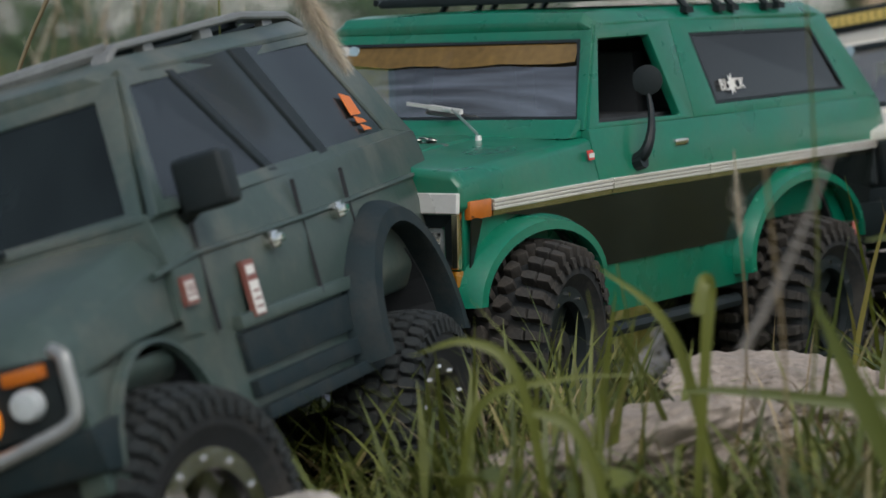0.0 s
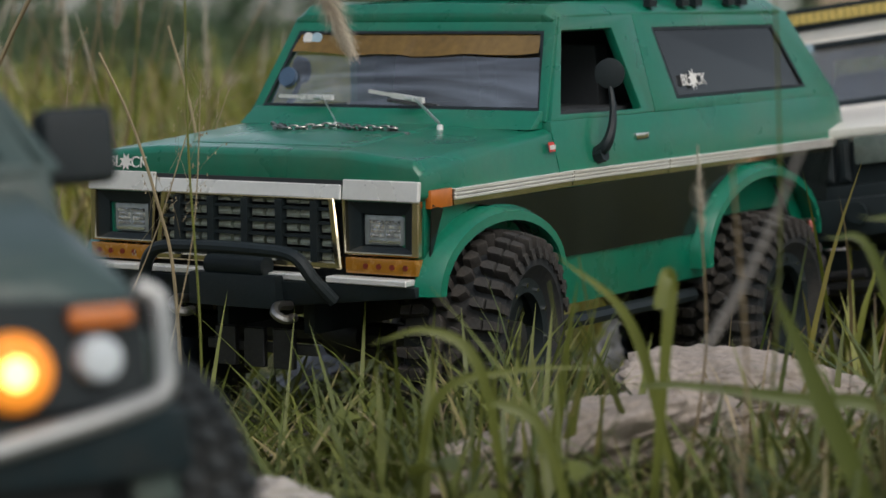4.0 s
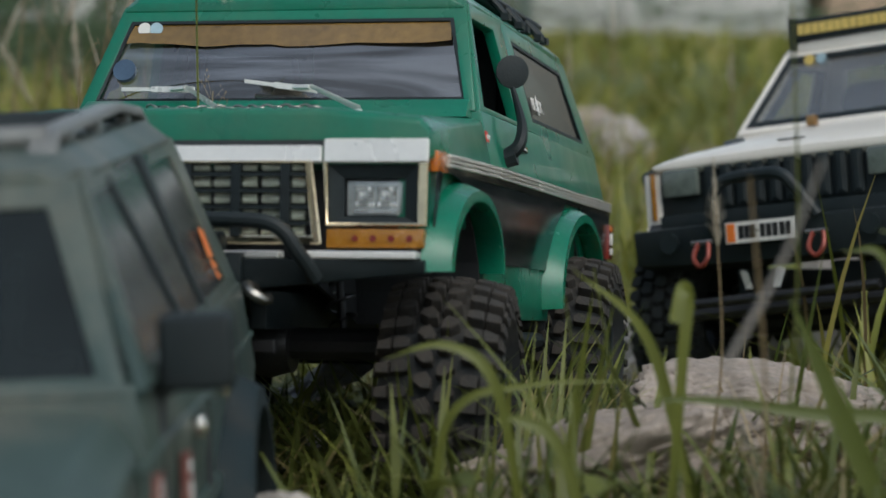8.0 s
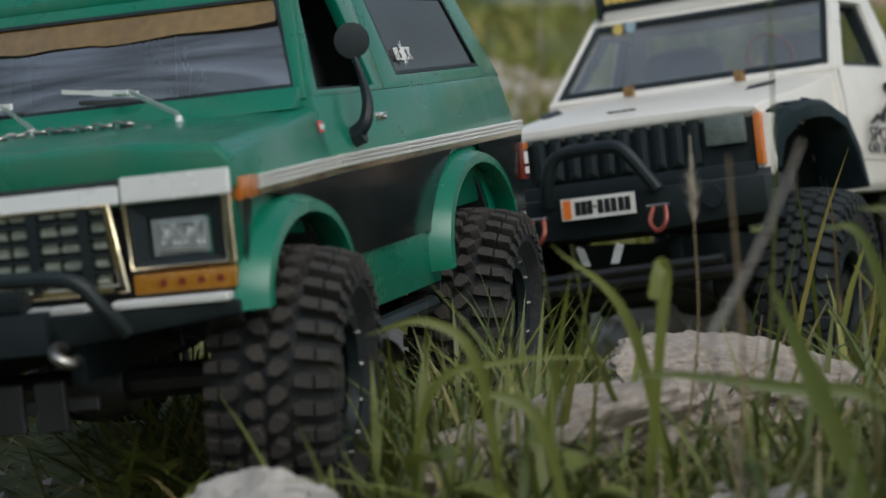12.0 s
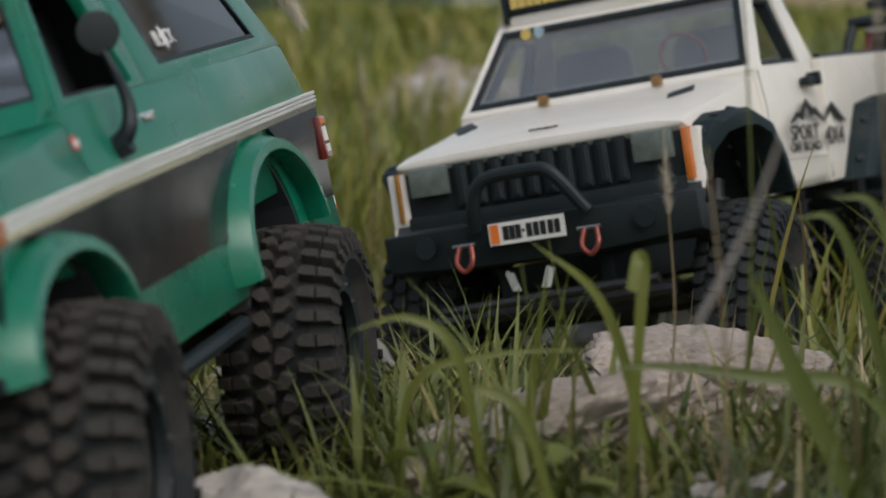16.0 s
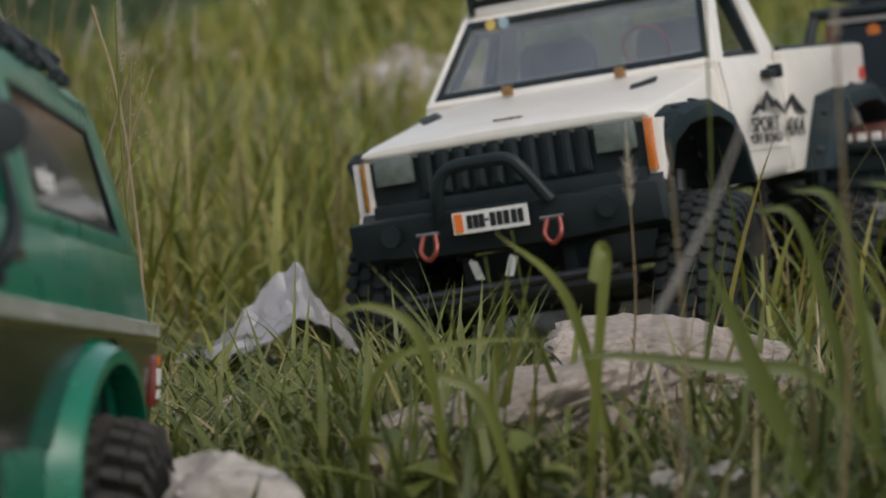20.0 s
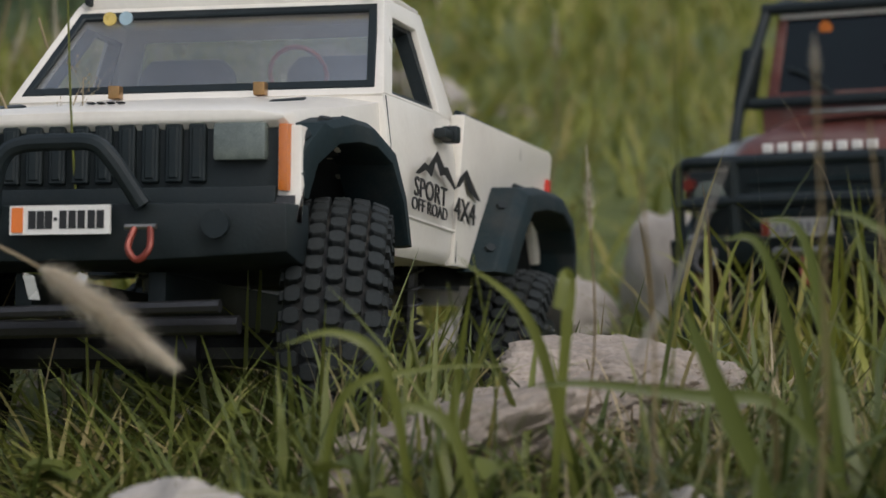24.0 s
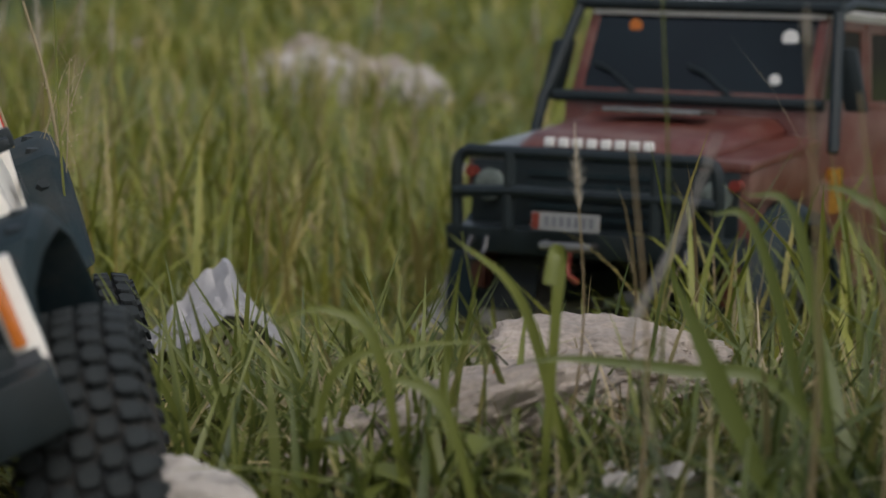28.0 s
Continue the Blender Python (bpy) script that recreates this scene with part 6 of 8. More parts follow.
    part("rear_frame", bm, WHITE, t, bevel=0.001)
    bm = bmesh.new()
    plate(bm, [(0.1215, 0.079, 0.199), (0.1215, -0.079, 0.199), (0.1310, -0.069, 0.237), (0.1310, 0.069, 0.237)], 0.0008)
    rw = part("rear_window", bm, CLEAR_GLASS, t)
    rw.visible_shadow = False
    bm = bmesh.new()
    box(bm, (0.125, -0.088, 0.180), (0.238, 0.088, 0.1905))
    part("cabin_floor", bm, SEAT, t)
    for s in (1, -1):
        bm = bmesh.new()
        quadstrip(bm, [[(0.140 - q * 0.004, s * 0.040 - w, 0.188 + q * 0.036), (0.152 - q * 0.004, s * 0.040 - w, 0.188 + q * 0.036), (0.152 - q * 0.004, s * 0.040 + w, 0.188 + q * 0.036), (0.140 - q * 0.004, s * 0.040 + w, 0.188 + q * 0.036)] for q, w in ((0, 0.027), (0.8, 0.025), (1.0, 0.019))])
        box(bm, (0.145, s * 0.040 - 0.026, 0.188), (0.185, s * 0.040 + 0.026, 0.200))
        part("seat", bm, SEAT, t, "grey bucket seat", bevel=0.003)
    bm = bmesh.new()
    box(bm, (0.205, -0.084, 0.188), (0.236, 0.084, 0.1975))
    part("dashboard", bm, CABIN_GREY, t, bevel=0.003)
    bm = bmesh.new()
    pts = [Vector((0.196 + 0.006 * math.cos(a), 0.036 + 0.0145 * math.sin(a), 0.2065 + 0.013 * math.cos(a))) for a in [k * 2 * math.pi / 20 for k in range(21)]]
    tube(bm, pts, 0.0013, 6)
    part("steering_wheel", bm, RED_METAL, t, "thin red steering wheel")
    # light bar on the roof
    bm = bmesh.new()
    box(bm, (0.183, -0.073, 0.2500), (0.1995, 0.073, 0.2640))
    bar = part("light_bar", bm, BLACK, t, "black roof light bar with yellow diodes", bevel=0.0012)
    for k in range(26):
        bm = bmesh.new()
        y = -0.0665 + k * 0.00532
        box(bm, (0.1990, y - 0.0023, 0.2535), (0.2002, y + 0.0023, 0.2605))
        part("diode", bm, YELLOW, bar)
    for s in (1, -1):
        bm = bmesh.new()
        box(bm, (0.180, s * 0.073 - 0.0015, 0.2440), (0.2015, s * 0.073 + 0.0015, 0.2655))
        part("end_bracket", bm, BLACK, bar, bevel=0.0008)
    # front bumper with hoop, plate and shackles
    bm = bmesh.new()
    quadstrip(bm, [[(0.360, y, 0.098), (0.402 - abs(y) * 0.12, y, 0.098 + abs(y) * 0.06), (0.405 - abs(y) * 0.13, y, 0.1235), (0.360, y, 0.1255)] for y in (-0.092, -0.055, -0.035, 0.035, 0.055, 0.092)])
    fb = part("front_bumper", bm, BLACK, t, bevel=0.0015)
    bm = bmesh.new()
    tube(bm, smooth_path([(0.402, -0.033, 0.120), (0.407, -0.0305, 0.131), (0.409, -0.026, 0.1425), (0.409, -0.018, 0.1475), (0.409, 0.0, 0.1483), (0.409, 0.014, 0.1475), (0.408, 0.022, 0.1405), (0.404, 0.034, 0.122)]), 0.0037, 10)
    part("bumper_hoop", bm, BLACK, fb, smooth=True)
    bm = bmesh.new()
    box(bm, (0.4045, -0.0235, 0.1105), (0.4062, 0.0205, 0.1225))
    pl = part("plate", bm, PAPER, fb, "white plate with a red end")
    bm = bmesh.new()
    box(bm, (0.4060, -0.0225, 0.1113), (0.4067, -0.0175, 0.1217))
    part("plate_end", bm, ORANGE, pl)
    for k, (y, w0) in enumerate(((-0.0135, 0.0016), (-0.0098, 0.0016), (-0.0062, 0.0016), (-0.0032, 0.0007), (0.0002, 0.0016), (0.0042, 0.0016), (0.0082, 0.0016), (0.0126, 0.0016), (0.0165, 0.0016))):
        bm = bmesh.new()
        box(bm, (0.4060, y - w0, 0.1128 if k != 3 else 0.1160), (0.4066, y + w0, 0.1203 if k != 3 else 0.1175))
        part("plate_bar", bm, INK, pl)
    for s in (1, -1):
        y = 0.0365 * s - 0.001
        bm = bmesh.new()
        tube(bm, smooth_path([(0.408, y - 0.0034, 0.1125), (0.412, y - 0.0046, 0.104), (0.413, y, 0.0990), (0.412, y + 0.0046, 0.104), (0.408, y + 0.0034, 0.1125)], 5), 0.0015, 8)
        sh = part("shackle", bm, RED_METAL, fb, "red tow shackle", smooth=True)
        bm = bmesh.new()
        tube(bm, [(0.408, y - 0.0075, 0.1130), (0.408, y + 0.0060, 0.1130)], 0.0012, 8)
        part("shackle_pin", bm, STEEL, sh)
        bm = bmesh.new()
        tube(bm, [(0.3985, s * 0.064, 0.1145), (0.4010, s * 0.064, 0.1145)], 0.006, 14)
        part("fog_opening", bm, BLACK, fb)
    bm = bmesh.new()
    tube(bm, [(0.398, -0.06, 0.078), (0.398, 0.066, 0.081)], 0.0028, 8)
    tube(bm, [(0.385, -0.07, 0.072), (0.385, 0.07, 0.074)], 0.004, 8)
    part("steering_link", bm, SHOCK, t, smooth=True)
    # two pale slivers added for the bright grass seen through below the bumper
    bm = bmesh.new()
    for y, dy in ((-0.022, 0.003), (0.002, -0.004)):
        quadstrip(bm, [[(0.392, y + dy * q, 0.096 - q * 0.010), (0.397, y + 0.006 + dy * q, 0.094 - q * 0.010), (0.395, y + dy * q, 0.0945 - q * 0.010)] for q in (0, 1)])
    part("winch_bracket", bm, SATIN, t)
    chassis(t, -0.075, 0.375, 0.088)
    for x, z in ((-0.010, 0.058), (0.316, 0.066)):
        axle(t, x, z, 0.082, 0.02)
        for s in (1, -1):
            shock(t, (0.112 if x < 0.1 else x - 0.03, s * 0.072, 0.128), (0.104 if x < 0.1 else x - 0.01, s * 0.068, 0.062))
            bm = bmesh.new()
            tube(bm, [(x + 0.02 * (1 if x < 0.1 else -1), s * 0.05, 0.058), (0.15, s * 0.04, 0.078)], 0.004, 8)
            part("link_arm", bm, SHOCK, t, smooth=True)
    wh = [wheel(t, x, s * y, z, 0.0615, 0.043, "block", 0.031, s, BLACK, count=40, depth=0.0036, single=s > 0) for x, y, z in ((0.316, 0.0915, 0.066), (-0.010, 0.1015, 0.058)) for s in (1, -1)]
    return t, wh


mat_brass = mat("brass", (0.42, 0.24, 0.10), 0.35, 0.8, vary=0.2, scale=80, bump=0.1)


def make_red_truck():
    t = truck("red_truck", "dusty maroon model truck with black bull bar and roll cage")
    bm = bmesh.new()
    sections(bm, [(0.405, [(0.062, 0.135), (0.064, 0.170), (0.058, 0.176), (0, 0.178)]), (0.39, [(0.064, 0.135), (0.066, 0.178), (0.058, 0.184), (0, 0.186)]), (0.268, [(0.070, 0.135), (0.074, 0.192), (0.066, 0.199), (0, 0.201)])])
    part("bonnet", bm, MAROON, t, bevel=0.003)
    bm = bmesh.new()
    sections(bm, [(0.268, [(0.088, 0.115), (0.0905, 0.150), (0.090, 0.207), (0, 0.207)]), (-0.09, [(0.088, 0.115), (0.0905, 0.150), (0.090, 0.207), (0, 0.207)])])
    part("cab", bm, MAROON, t, bevel=0.002)
    for s in (1, -1):
        bm = bmesh.new()
        sections(bm, [(0.402, [(0.02, 0.166), (0.02, 0.172), (0, 0.173)]), (0.27, [(0.02, 0.180), (0.02, 0.187), (0, 0.188)])])
        for v in bm.verts:
            v.co.y += s * 0.080
        for v in bm.verts:
            v.co.y *= 0.985
        part("wing_top", bm, STEEL if s < 0 else MAROON, t, "bare metal tread plate on the wing" if s < 0 else "dusty maroon wing top", bevel=0.0015)
        bm = bmesh.new()
        quadstrip(bm, [[(0.400, s * 0.062, 0.148), (0.400, s * 0.0975, 0.148), (0.400, s * 0.0975, 0.1665), (0.400, s * 0.062, 0.1665)], [(0.27, s * 0.062, 0.148), (0.27, s * 0.0975, 0.148), (0.27, s * 0.0975, 0.1805), (0.27, s * 0.062, 0.1805)]])
        part("wing_side", bm, MAROON, t, bevel=0.001)
        bm = bmesh.new()
        side_plate(bm, (-0.09, 0.402, 0.082, 0.158), [(0.0, 0.066, 0.066), (0.325, 0.066, 0.066)], s * 0.082, s * 0.0925)
        part("lower_side", bm, MAROON, t, bevel=0.0012)
        for cx in (0.0, 0.325):
            fender(t, cx, 0.068, 0.064, 0.080, 0.090, 0.112, -6, 186, FLARE_GREY, s, "wheel_flare")
            bm = bmesh.new()
            quadstrip(bm, [[(cx + rr * math.cos(radians(a)), s * yy, 0.068 + rr * math.sin(radians(a))) for yy, rr in ((0.05, 0.067), (0.1, 0.067), (0.1, 0.065), (0.05, 0.065))] for a in range(0, 181, 15)])
            part("wheel_housing", bm, INTERIOR, t)
        # side walls with windows
        for x0, x1 in ((0.250, 0.15), (0.145, 0.05), (0.045, -0.08)):
            out = [(x0 + (0.006 if x0 > 0.2 else 0), 0.0905, 0.206), (x0 - (0.022 if x0 > 0.2 else 0), 0.0865, 0.268), (x1, 0.0865, 0.268), (x1, 0.0905, 0.206)]
            inn = [(x0 - 0.008, 0.0900, 0.212), (x0 - (0.028 if x0 > 0.2 else 0.008), 0.0872, 0.260), (x1 + 0.008, 0.0872, 0.260), (x1 + 0.008, 0.0900, 0.212)]
            bm = bmesh.new()
            ring_panel(bm, [(x, s * y, z) for x, y, z in (out if s < 0 else out[::-1])], [(x, s * y, z) for x, y, z in (inn if s < 0 else inn[::-1])], -0.004)
            part("window_frame", bm, MAROON, t, bevel=0.0008, seg=1)
            bm = bmesh.new()
            plate(bm, [(x, s * (y - 0.002), z) for x, y, z in (inn if s < 0 else inn[::-1])], 0.0008)
            part("side_window", bm, DARK_GLASS, t)
        # outer cage
        for pts in ([(0.276, 0.109, 0.178), (0.268, 0.1065, 0.206), (0.236, 0.095, 0.272), (0.20, 0.094, 0.278), (-0.08, 0.094, 0.278), (-0.095, 0.098, 0.2)],):
            bm = bmesh.new()
            tube(bm, [(x, s * y, z) for x, y, z in pts], 0.0042, 8)
            part("cage_bar", bm, BLACK, t, smooth=True)
        bm = bmesh.new()
        box(bm, (0.238, min(s * 0.096, s * 0.112), 0.205), (0.246, max(s * 0.096, s * 0.112), 0.248))
        for v in bm.verts:
            v.co.y += s * (0.245 - v.co.z) * 0.22
        part("mirror", bm, BLACK, t, "tall black door mirror", bevel=0.003)
        bm = bmesh.new()
        tube(bm, [(0.4035, s * 0.078, 0.150), (0.409, s * 0.078, 0.150)], 0.0105, 18)
        part("headlight", bm, LAMP_DIM, t, "round dim headlight", bevel=0.001)
        bm = bmesh.new()
        box(bm, (0.401, s * 0.078 - 0.014, 0.125), (0.4045, s * 0.078 + 0.014, 0.166))
        part("lamp_panel", bm, BLACK, t, bevel=0.001)
        bm = bmesh.new()
        tube(bm, [(0.403, s * 0.091, 0.158), (0.410, s * 0.091, 0.158)], 0.004, 10)
        part("indicator", bm, RED_LENS, t)
        bm = bmesh.new()
        box(bm, (0.205, s * 0.0905 - 0.002, 0.135), (0.232, s * 0.0905 + 0.0028, 0.166))
        part("side_sticker", bm, AMBER_DARK, t, "dull orange door sticker")
    # bonnet letters as white blocks
    for k in range(8):
        bm = bmesh.new()
        y = -0.037 + k * 0.0098
        box(bm, (0.4045, y - 0.0032, 0.1765), (0.4085, y + 0.0032, 0.1825))
        part("letter_block", bm, PAPER, t, "white raised block", bevel=0.0008)
    bm = bmesh.new()
    box(bm, (0.300, -0.035, 0.199), (0.33, 0.035, 0.2025))
    part("bonnet_patch", bm, STEEL, t, bevel=0.001)
    # windscreen
    bm = bmesh.new()
    ring_panel(bm, [(0.262, -0.0895, 0.206), (0.262, 0.0895, 0.206), (0.230, 0.0875, 0.2735), (0.230, -0.0875, 0.2735)], [(0.2585, -0.0815, 0.215), (0.2585, 0.0815, 0.215), (0.2335, 0.0805, 0.2665), (0.2335, -0.0805, 0.2665)], -0.004)
    part("windscreen_frame", bm, MAROON, t, bevel=0.001)
    bm = bmesh.new()
    plate(bm, [(0.2570, -0.083, 0.214), (0.2570, 0.083, 0.214), (0.2320, 0.0815, 0.2675), (0.2320, -0.0815, 0.2675)], -0.0008)
    g = part("windscreen", bm, TEAL_GLASS, t, "dark windscreen with round stickers")
    for y, z, r, m in ((-0.052, 0.259, 0.0048, AMBER), (0.063, 0.253, 0.006, PAPER), (0.058, 0.2245, 0.004, PAPER)):
        bm = bmesh.new()
        x = 0.2572 - (z - 0.214) * 0.467
        tube(bm, [(x, y, z), (x + 0.0012, y, z)], r, 14)
        part("round_sticker", bm, m, g)
    for y in (-0.04, 0.03):
        bm = bmesh.new()
        tube(bm, [(0.262, y, 0.212), (0.2545, y - 0.022, 0.227), (0.2520, y - 0.036, 0.2320)], 0.0016, 6)
        part("wiper", bm, BLACK, t)
    for z, x in ((0.2085, 0.268), (0.274, 0.236)):
        bm = bmesh.new()
        tube(bm, [(x, -0.098, z), (x, 0.098, z)], 0.0042, 8)
        part("cage_crossbar", bm, BLACK, t, smooth=True)
    bm = bmesh.new()
    sections(bm, [(0.234, [(0.086, 0.2665), (0.087, 0.272), (0.078, 0.2775), (0, 0.279)]), (-0.085, [(0.086, 0.2665), (0.087, 0.272), (0.078, 0.2775), (0, 0.279)])])
    part("roof", bm, PAPER, t, "pale roof", bevel=0.001)
    bm = bmesh.new()
    tube(bm, [(0.215, -0.085, 0.288), (0.215, 0.085, 0.288)], 0.004, 8)
    rack = part("roof_rack", bm, BLACK, t, smooth=True)
    for y in (-0.085, 0.085):
        bm = bmesh.new()
        tube(bm, [(0.215, y, 0.288), (-0.08, y, 0.288)], 0.004, 8)
        part("rack_rail", bm, BLACK, rack, smooth=True)
    for x in (0.14, 0.06, -0.01, -0.08):
        bm = bmesh.new()
        tube(bm, [(x, -0.085, 0.288), (x, 0.085, 0.288)], 0.0032, 8)
        part("rack_slat", bm, BLACK, rack, smooth=True)
    bm = bmesh.new()
    box(bm, (-0.092, -0.0885, 0.2), (-0.086, 0.0885, 0.27))
    part("rear_wall", bm, MAROON, t)
    bm = bmesh.new()
    box(bm, (-0.08, -0.085, 0.203), (0.25, 0.085, 0.2085))
    box(bm, (0.12, -0.08, 0.2), (0.135, 0.08, 0.255))
    part("cabin_interior", bm, INTERIOR, t)
    # grille and bull bar
    bm = bmesh.new()
    box(bm, (0.398, -0.0645, 0.122), (0.4068, 0.0645, 0.1690))
    gr = part("grille", bm, BLACK, t, bevel=0.001)
    for k in range(5):
        bm = bmesh.new()
        box(bm, (0.4068, -0.05, 0.130 + k * 0.007), (0.4090, 0.05, 0.1328 + k * 0.007))
        part("grille_bar", bm, FLARE_GREY, gr)
    bm = bmesh.new()
    box(bm, (0.4050, -0.058, 0.1690), (0.4078, 0.058, 0.1715))
    part("red_strip", bm, RED_LENS, t)
    bm = bmesh.new()
    quadstrip(bm, [[(0.395, y, 0.108), (0.440 - abs(y) * 0.1, y, 0.108), (0.443 - abs(y) * 0.1, y, 0.124), (0.395, y, 0.126)] for y in (-0.096, -0.06, 0.06, 0.096)])
    fb = part("front_bumper", bm, BLACK, t, bevel=0.0015)
    tubes = [smooth_path([(0.430, -0.089, 0.124), (0.433, -0.089, 0.160), (0.433, -0.083, 0.1715), (0.435, -0.06, 0.1725), (0.435, 0.06, 0.1725), (0.433, 0.083, 0.1715), (0.433, 0.089, 0.160), (0.430, 0.089, 0.124)], 5),
             [(0.436, -0.05, 0.124), (0.437, -0.050, 0.1725)], [(0.436, 0.05, 0.124), (0.437, 0.050, 0.1725)], [(0.434, -0.089, 0.146), (0.437, -0.05, 0.148), (0.437, 0.05, 0.148), (0.434, 0.089, 0.146)]]
    for p in tubes:
        bm = bmesh.new()
        tube(bm, p, 0.0040, 8)
        part("bull_bar", bm, BLACK, fb, "matt black bull bar tube", smooth=True)
    bm = bmesh.new()
    box(bm, (0.4425, -0.030, 0.1255), (0.4445, 0.016, 0.1365))
    pl = part("plate", bm, PLATE_GREY, fb, "white plate with a red end")
    bm = bmesh.new()
    box(bm, (0.4440, -0.0295, 0.126), (0.4450, -0.0245, 0.136))
    part("plate_end", bm, RED_METAL, pl)
    for k in range(7):
        bm = bmesh.new()
        box(bm, (0.4440, -0.021 + k * 0.0051, 0.1278), (0.4449, -0.0178 + k * 0.0051, 0.1343))
        part("plate_bar", bm, SEAT, pl)
    bm = bmesh.new()
    tube(bm, [(0.44, -0.02, 0.116), (0.448, -0.02, 0.116), (0.450, -0.004, 0.116), (0.448, 0.012, 0.116), (0.44, 0.012, 0.116)], 0.003, 8)
    part("fairlead", bm, STEEL, fb, smooth=True)
    for s in (1, -1):
        bm = bmesh.new()
        tube(bm, smooth_path([(0.440, s * 0.068 - 0.005, 0.118), (0.446, s * 0.068 - 0.006, 0.109), (0.447, s * 0.068, 0.104), (0.446, s * 0.068 + 0.006, 0.109), (0.440, s * 0.068 + 0.005, 0.118)], 5), 0.0019, 8)
        part("shackle", bm, SHOCK, fb, smooth=True)
    bm = bmesh.new()
    tube(bm, smooth_path([(0.442, -0.004, 0.112), (0.449, -0.002, 0.100), (0.446, 0.004, 0.094)], 4), 0.0022, 8)
    part("winch_hook", bm, RED_METAL, fb, smooth=True)
    chassis(t, -0.09, 0.40, 0.085)
    for x in (0.0, 0.325):
        axle(t, x, 0.060, 0.085)
        for s in (1, -1):
            shock(t, (x - 0.02, s * 0.05, 0.135), (x - 0.01, s * 0.055, 0.062))
    wh = [wheel(t, x, s * 0.093, 0.060, 0.060, 0.046, "block", 0.031, s, BLACK, count=40, depth=0.0036) for x in (0.325, 0.0) for s in (1, -1)]
    return t, wh


# ---- grass and weeds ----
def blades(name, spots, material, label, kind="stuff", category="grass", levels=5, cup=0.25):
    """Joined grass blades. Each spot: x, y, z, length, width, heading, lean, curl."""
    verts, faces = [], []
    for x, y, z, ln, w, head, lean, curl in spots:
        ch, sh = math.cos(head), math.sin(head)
        base = len(verts)
        px, pz, ang = 0.0, 0.0, math.pi / 2 - lean
        for k in range(levels + 1):
            f = k / levels
            ww = w * 0.5 * (0.75 + 0.5 * f if f < 0.4 else max(0.03, 0.95 * (1 - ((f - 0.4) / 0.6) ** 1.6)))
            cx, cy, cz = x + ch * px, y + sh * px, z + pz
            verts.append((cx - sh * ww, cy + ch * ww, cz + ww * cup))
            verts.append((cx, cy, cz))
            verts.append((cx + sh * ww, cy - ch * ww, cz + ww * cup))
            px += math.cos(ang) * ln / levels
            pz += math.sin(ang) * ln / levels
            ang -= curl / levels
        for k in range(levels):
            a = base + 3 * k
            faces.append((a, a + 1, a + 4, a + 3))
            faces.append((a + 1, a + 2, a + 5, a + 4))
    me = bpy.data.meshes.new(name)
    me.from_pydata(verts, [], faces)
    me.polygons.foreach_set("use_smooth", [True] * len(faces))
    me.materials.append(material)
    ob = new(name, me)
    return tagged(ob, label, category, kind=kind)


def lane(x, y):
    """1 in the wheel track, where grass is pressed down; 0 beside it."""
    if y < 1.75:
        cx = -0.16 + 0.20 * ease(1.05, 1.6, y)
        w = 0.15 + 0.08 * ease(1.1, 1.5, y)
    else:
        cx, w = 0.04 + 0.5 * ease(1.6, 2.3, y), 0.24
    return 1 - ease(w * 0.75, w * 1.1, abs(x - cx))


def scatter(n, x0, x1, y0, y1, ln, width, seed, keep=lambda x, y, r: True, low=0.35, droop=0.0):
    rnd = random.Random(seed)
    out = []
    while len(out) < n:
        x, y = rnd.uniform(x0, x1), y0 + (y1 - y0) * rnd.random()
        if not keep(x, y, rnd):
            continue
        clump = 0.5 + 0.5 * noise.noise(Vector((x * 14, y * 14, seed)))
        if rnd.random() > 0.35 + clump:
            continue
        press = lane(x, y)
        k = 1 - (1 - low) * press
        l0 = rnd.uniform(*ln) * (0.6 + 0.7 * clump) * k
        out.append((x, y, height(x, y) - 0.004, l0, rnd.uniform(*width), rnd.uniform(0, 6.283), abs(rnd.gauss(0.25 + droop, 0.22 + droop * 0.5)) + 0.5 * press, rnd.uniform(0.1, 1.5 + droop)))
    return out


PRESSED = {}


def rolled(x, y):
    """True on the strip that the last wheels roll over."""
    return 0.93 < y < 1.36 and -0.07 + (y - 0.95) * 0.1 < x < 0.044


def standing(name, spots, material, label):
    """Grass that stays upright; what grows on the strip is put by in small clumps."""
    for q in spots:
        if rolled(q[0], q[1]):
            PRESSED.setdefault((material, int(q[1] / 0.036), int((q[0] - (q[1] - 1.28) * 0.167) / 0.032 + 9)), []).append(q)
    return blades(name, [q for q in spots if not rolled(q[0], q[1])], material, label)


def near_rock(x, y):
    return bell(x, y, 0.15, 1.04, 0.13, 0.13)


mound = lambda x, y, r: r.random() < (0.30 + 0.9 * bell(x, y, 0.24, 1.0, 0.2, 0.25)) * (1 - 0.85 * near_rock(x, y))
standing("grass_mound", scatter(620, -0.12, 0.50, 0.80, 1.45, (0.035, 0.10), (0.002, 0.0048), 1, mound, droop=0.2), GRASS_DEEP, "lush green grass tufts around the rock")
blades("grass_front", scatter(190, 0.13, 0.42, 0.74, 0.94, (0.05, 0.10), (0.0025, 0.0055), 2, droop=0.15), GRASS_DEEP, "broad green blades growing on the mound")
blades("grass_short", scatter(6500, -0.5, 0.55, 0.72, 1.9, (0.014, 0.042), (0.0018, 0.004), 3, low=0.5, droop=0.4), GRASS, "short trampled turf beside the wheel track")
blades("grass_dry", scatter(2600, -0.4, 0.5, 0.8, 1.9, (0.025, 0.075), (0.0007, 0.0018), 4, low=0.4, droop=0.6), STRAW, "dry straw litter among the grass")
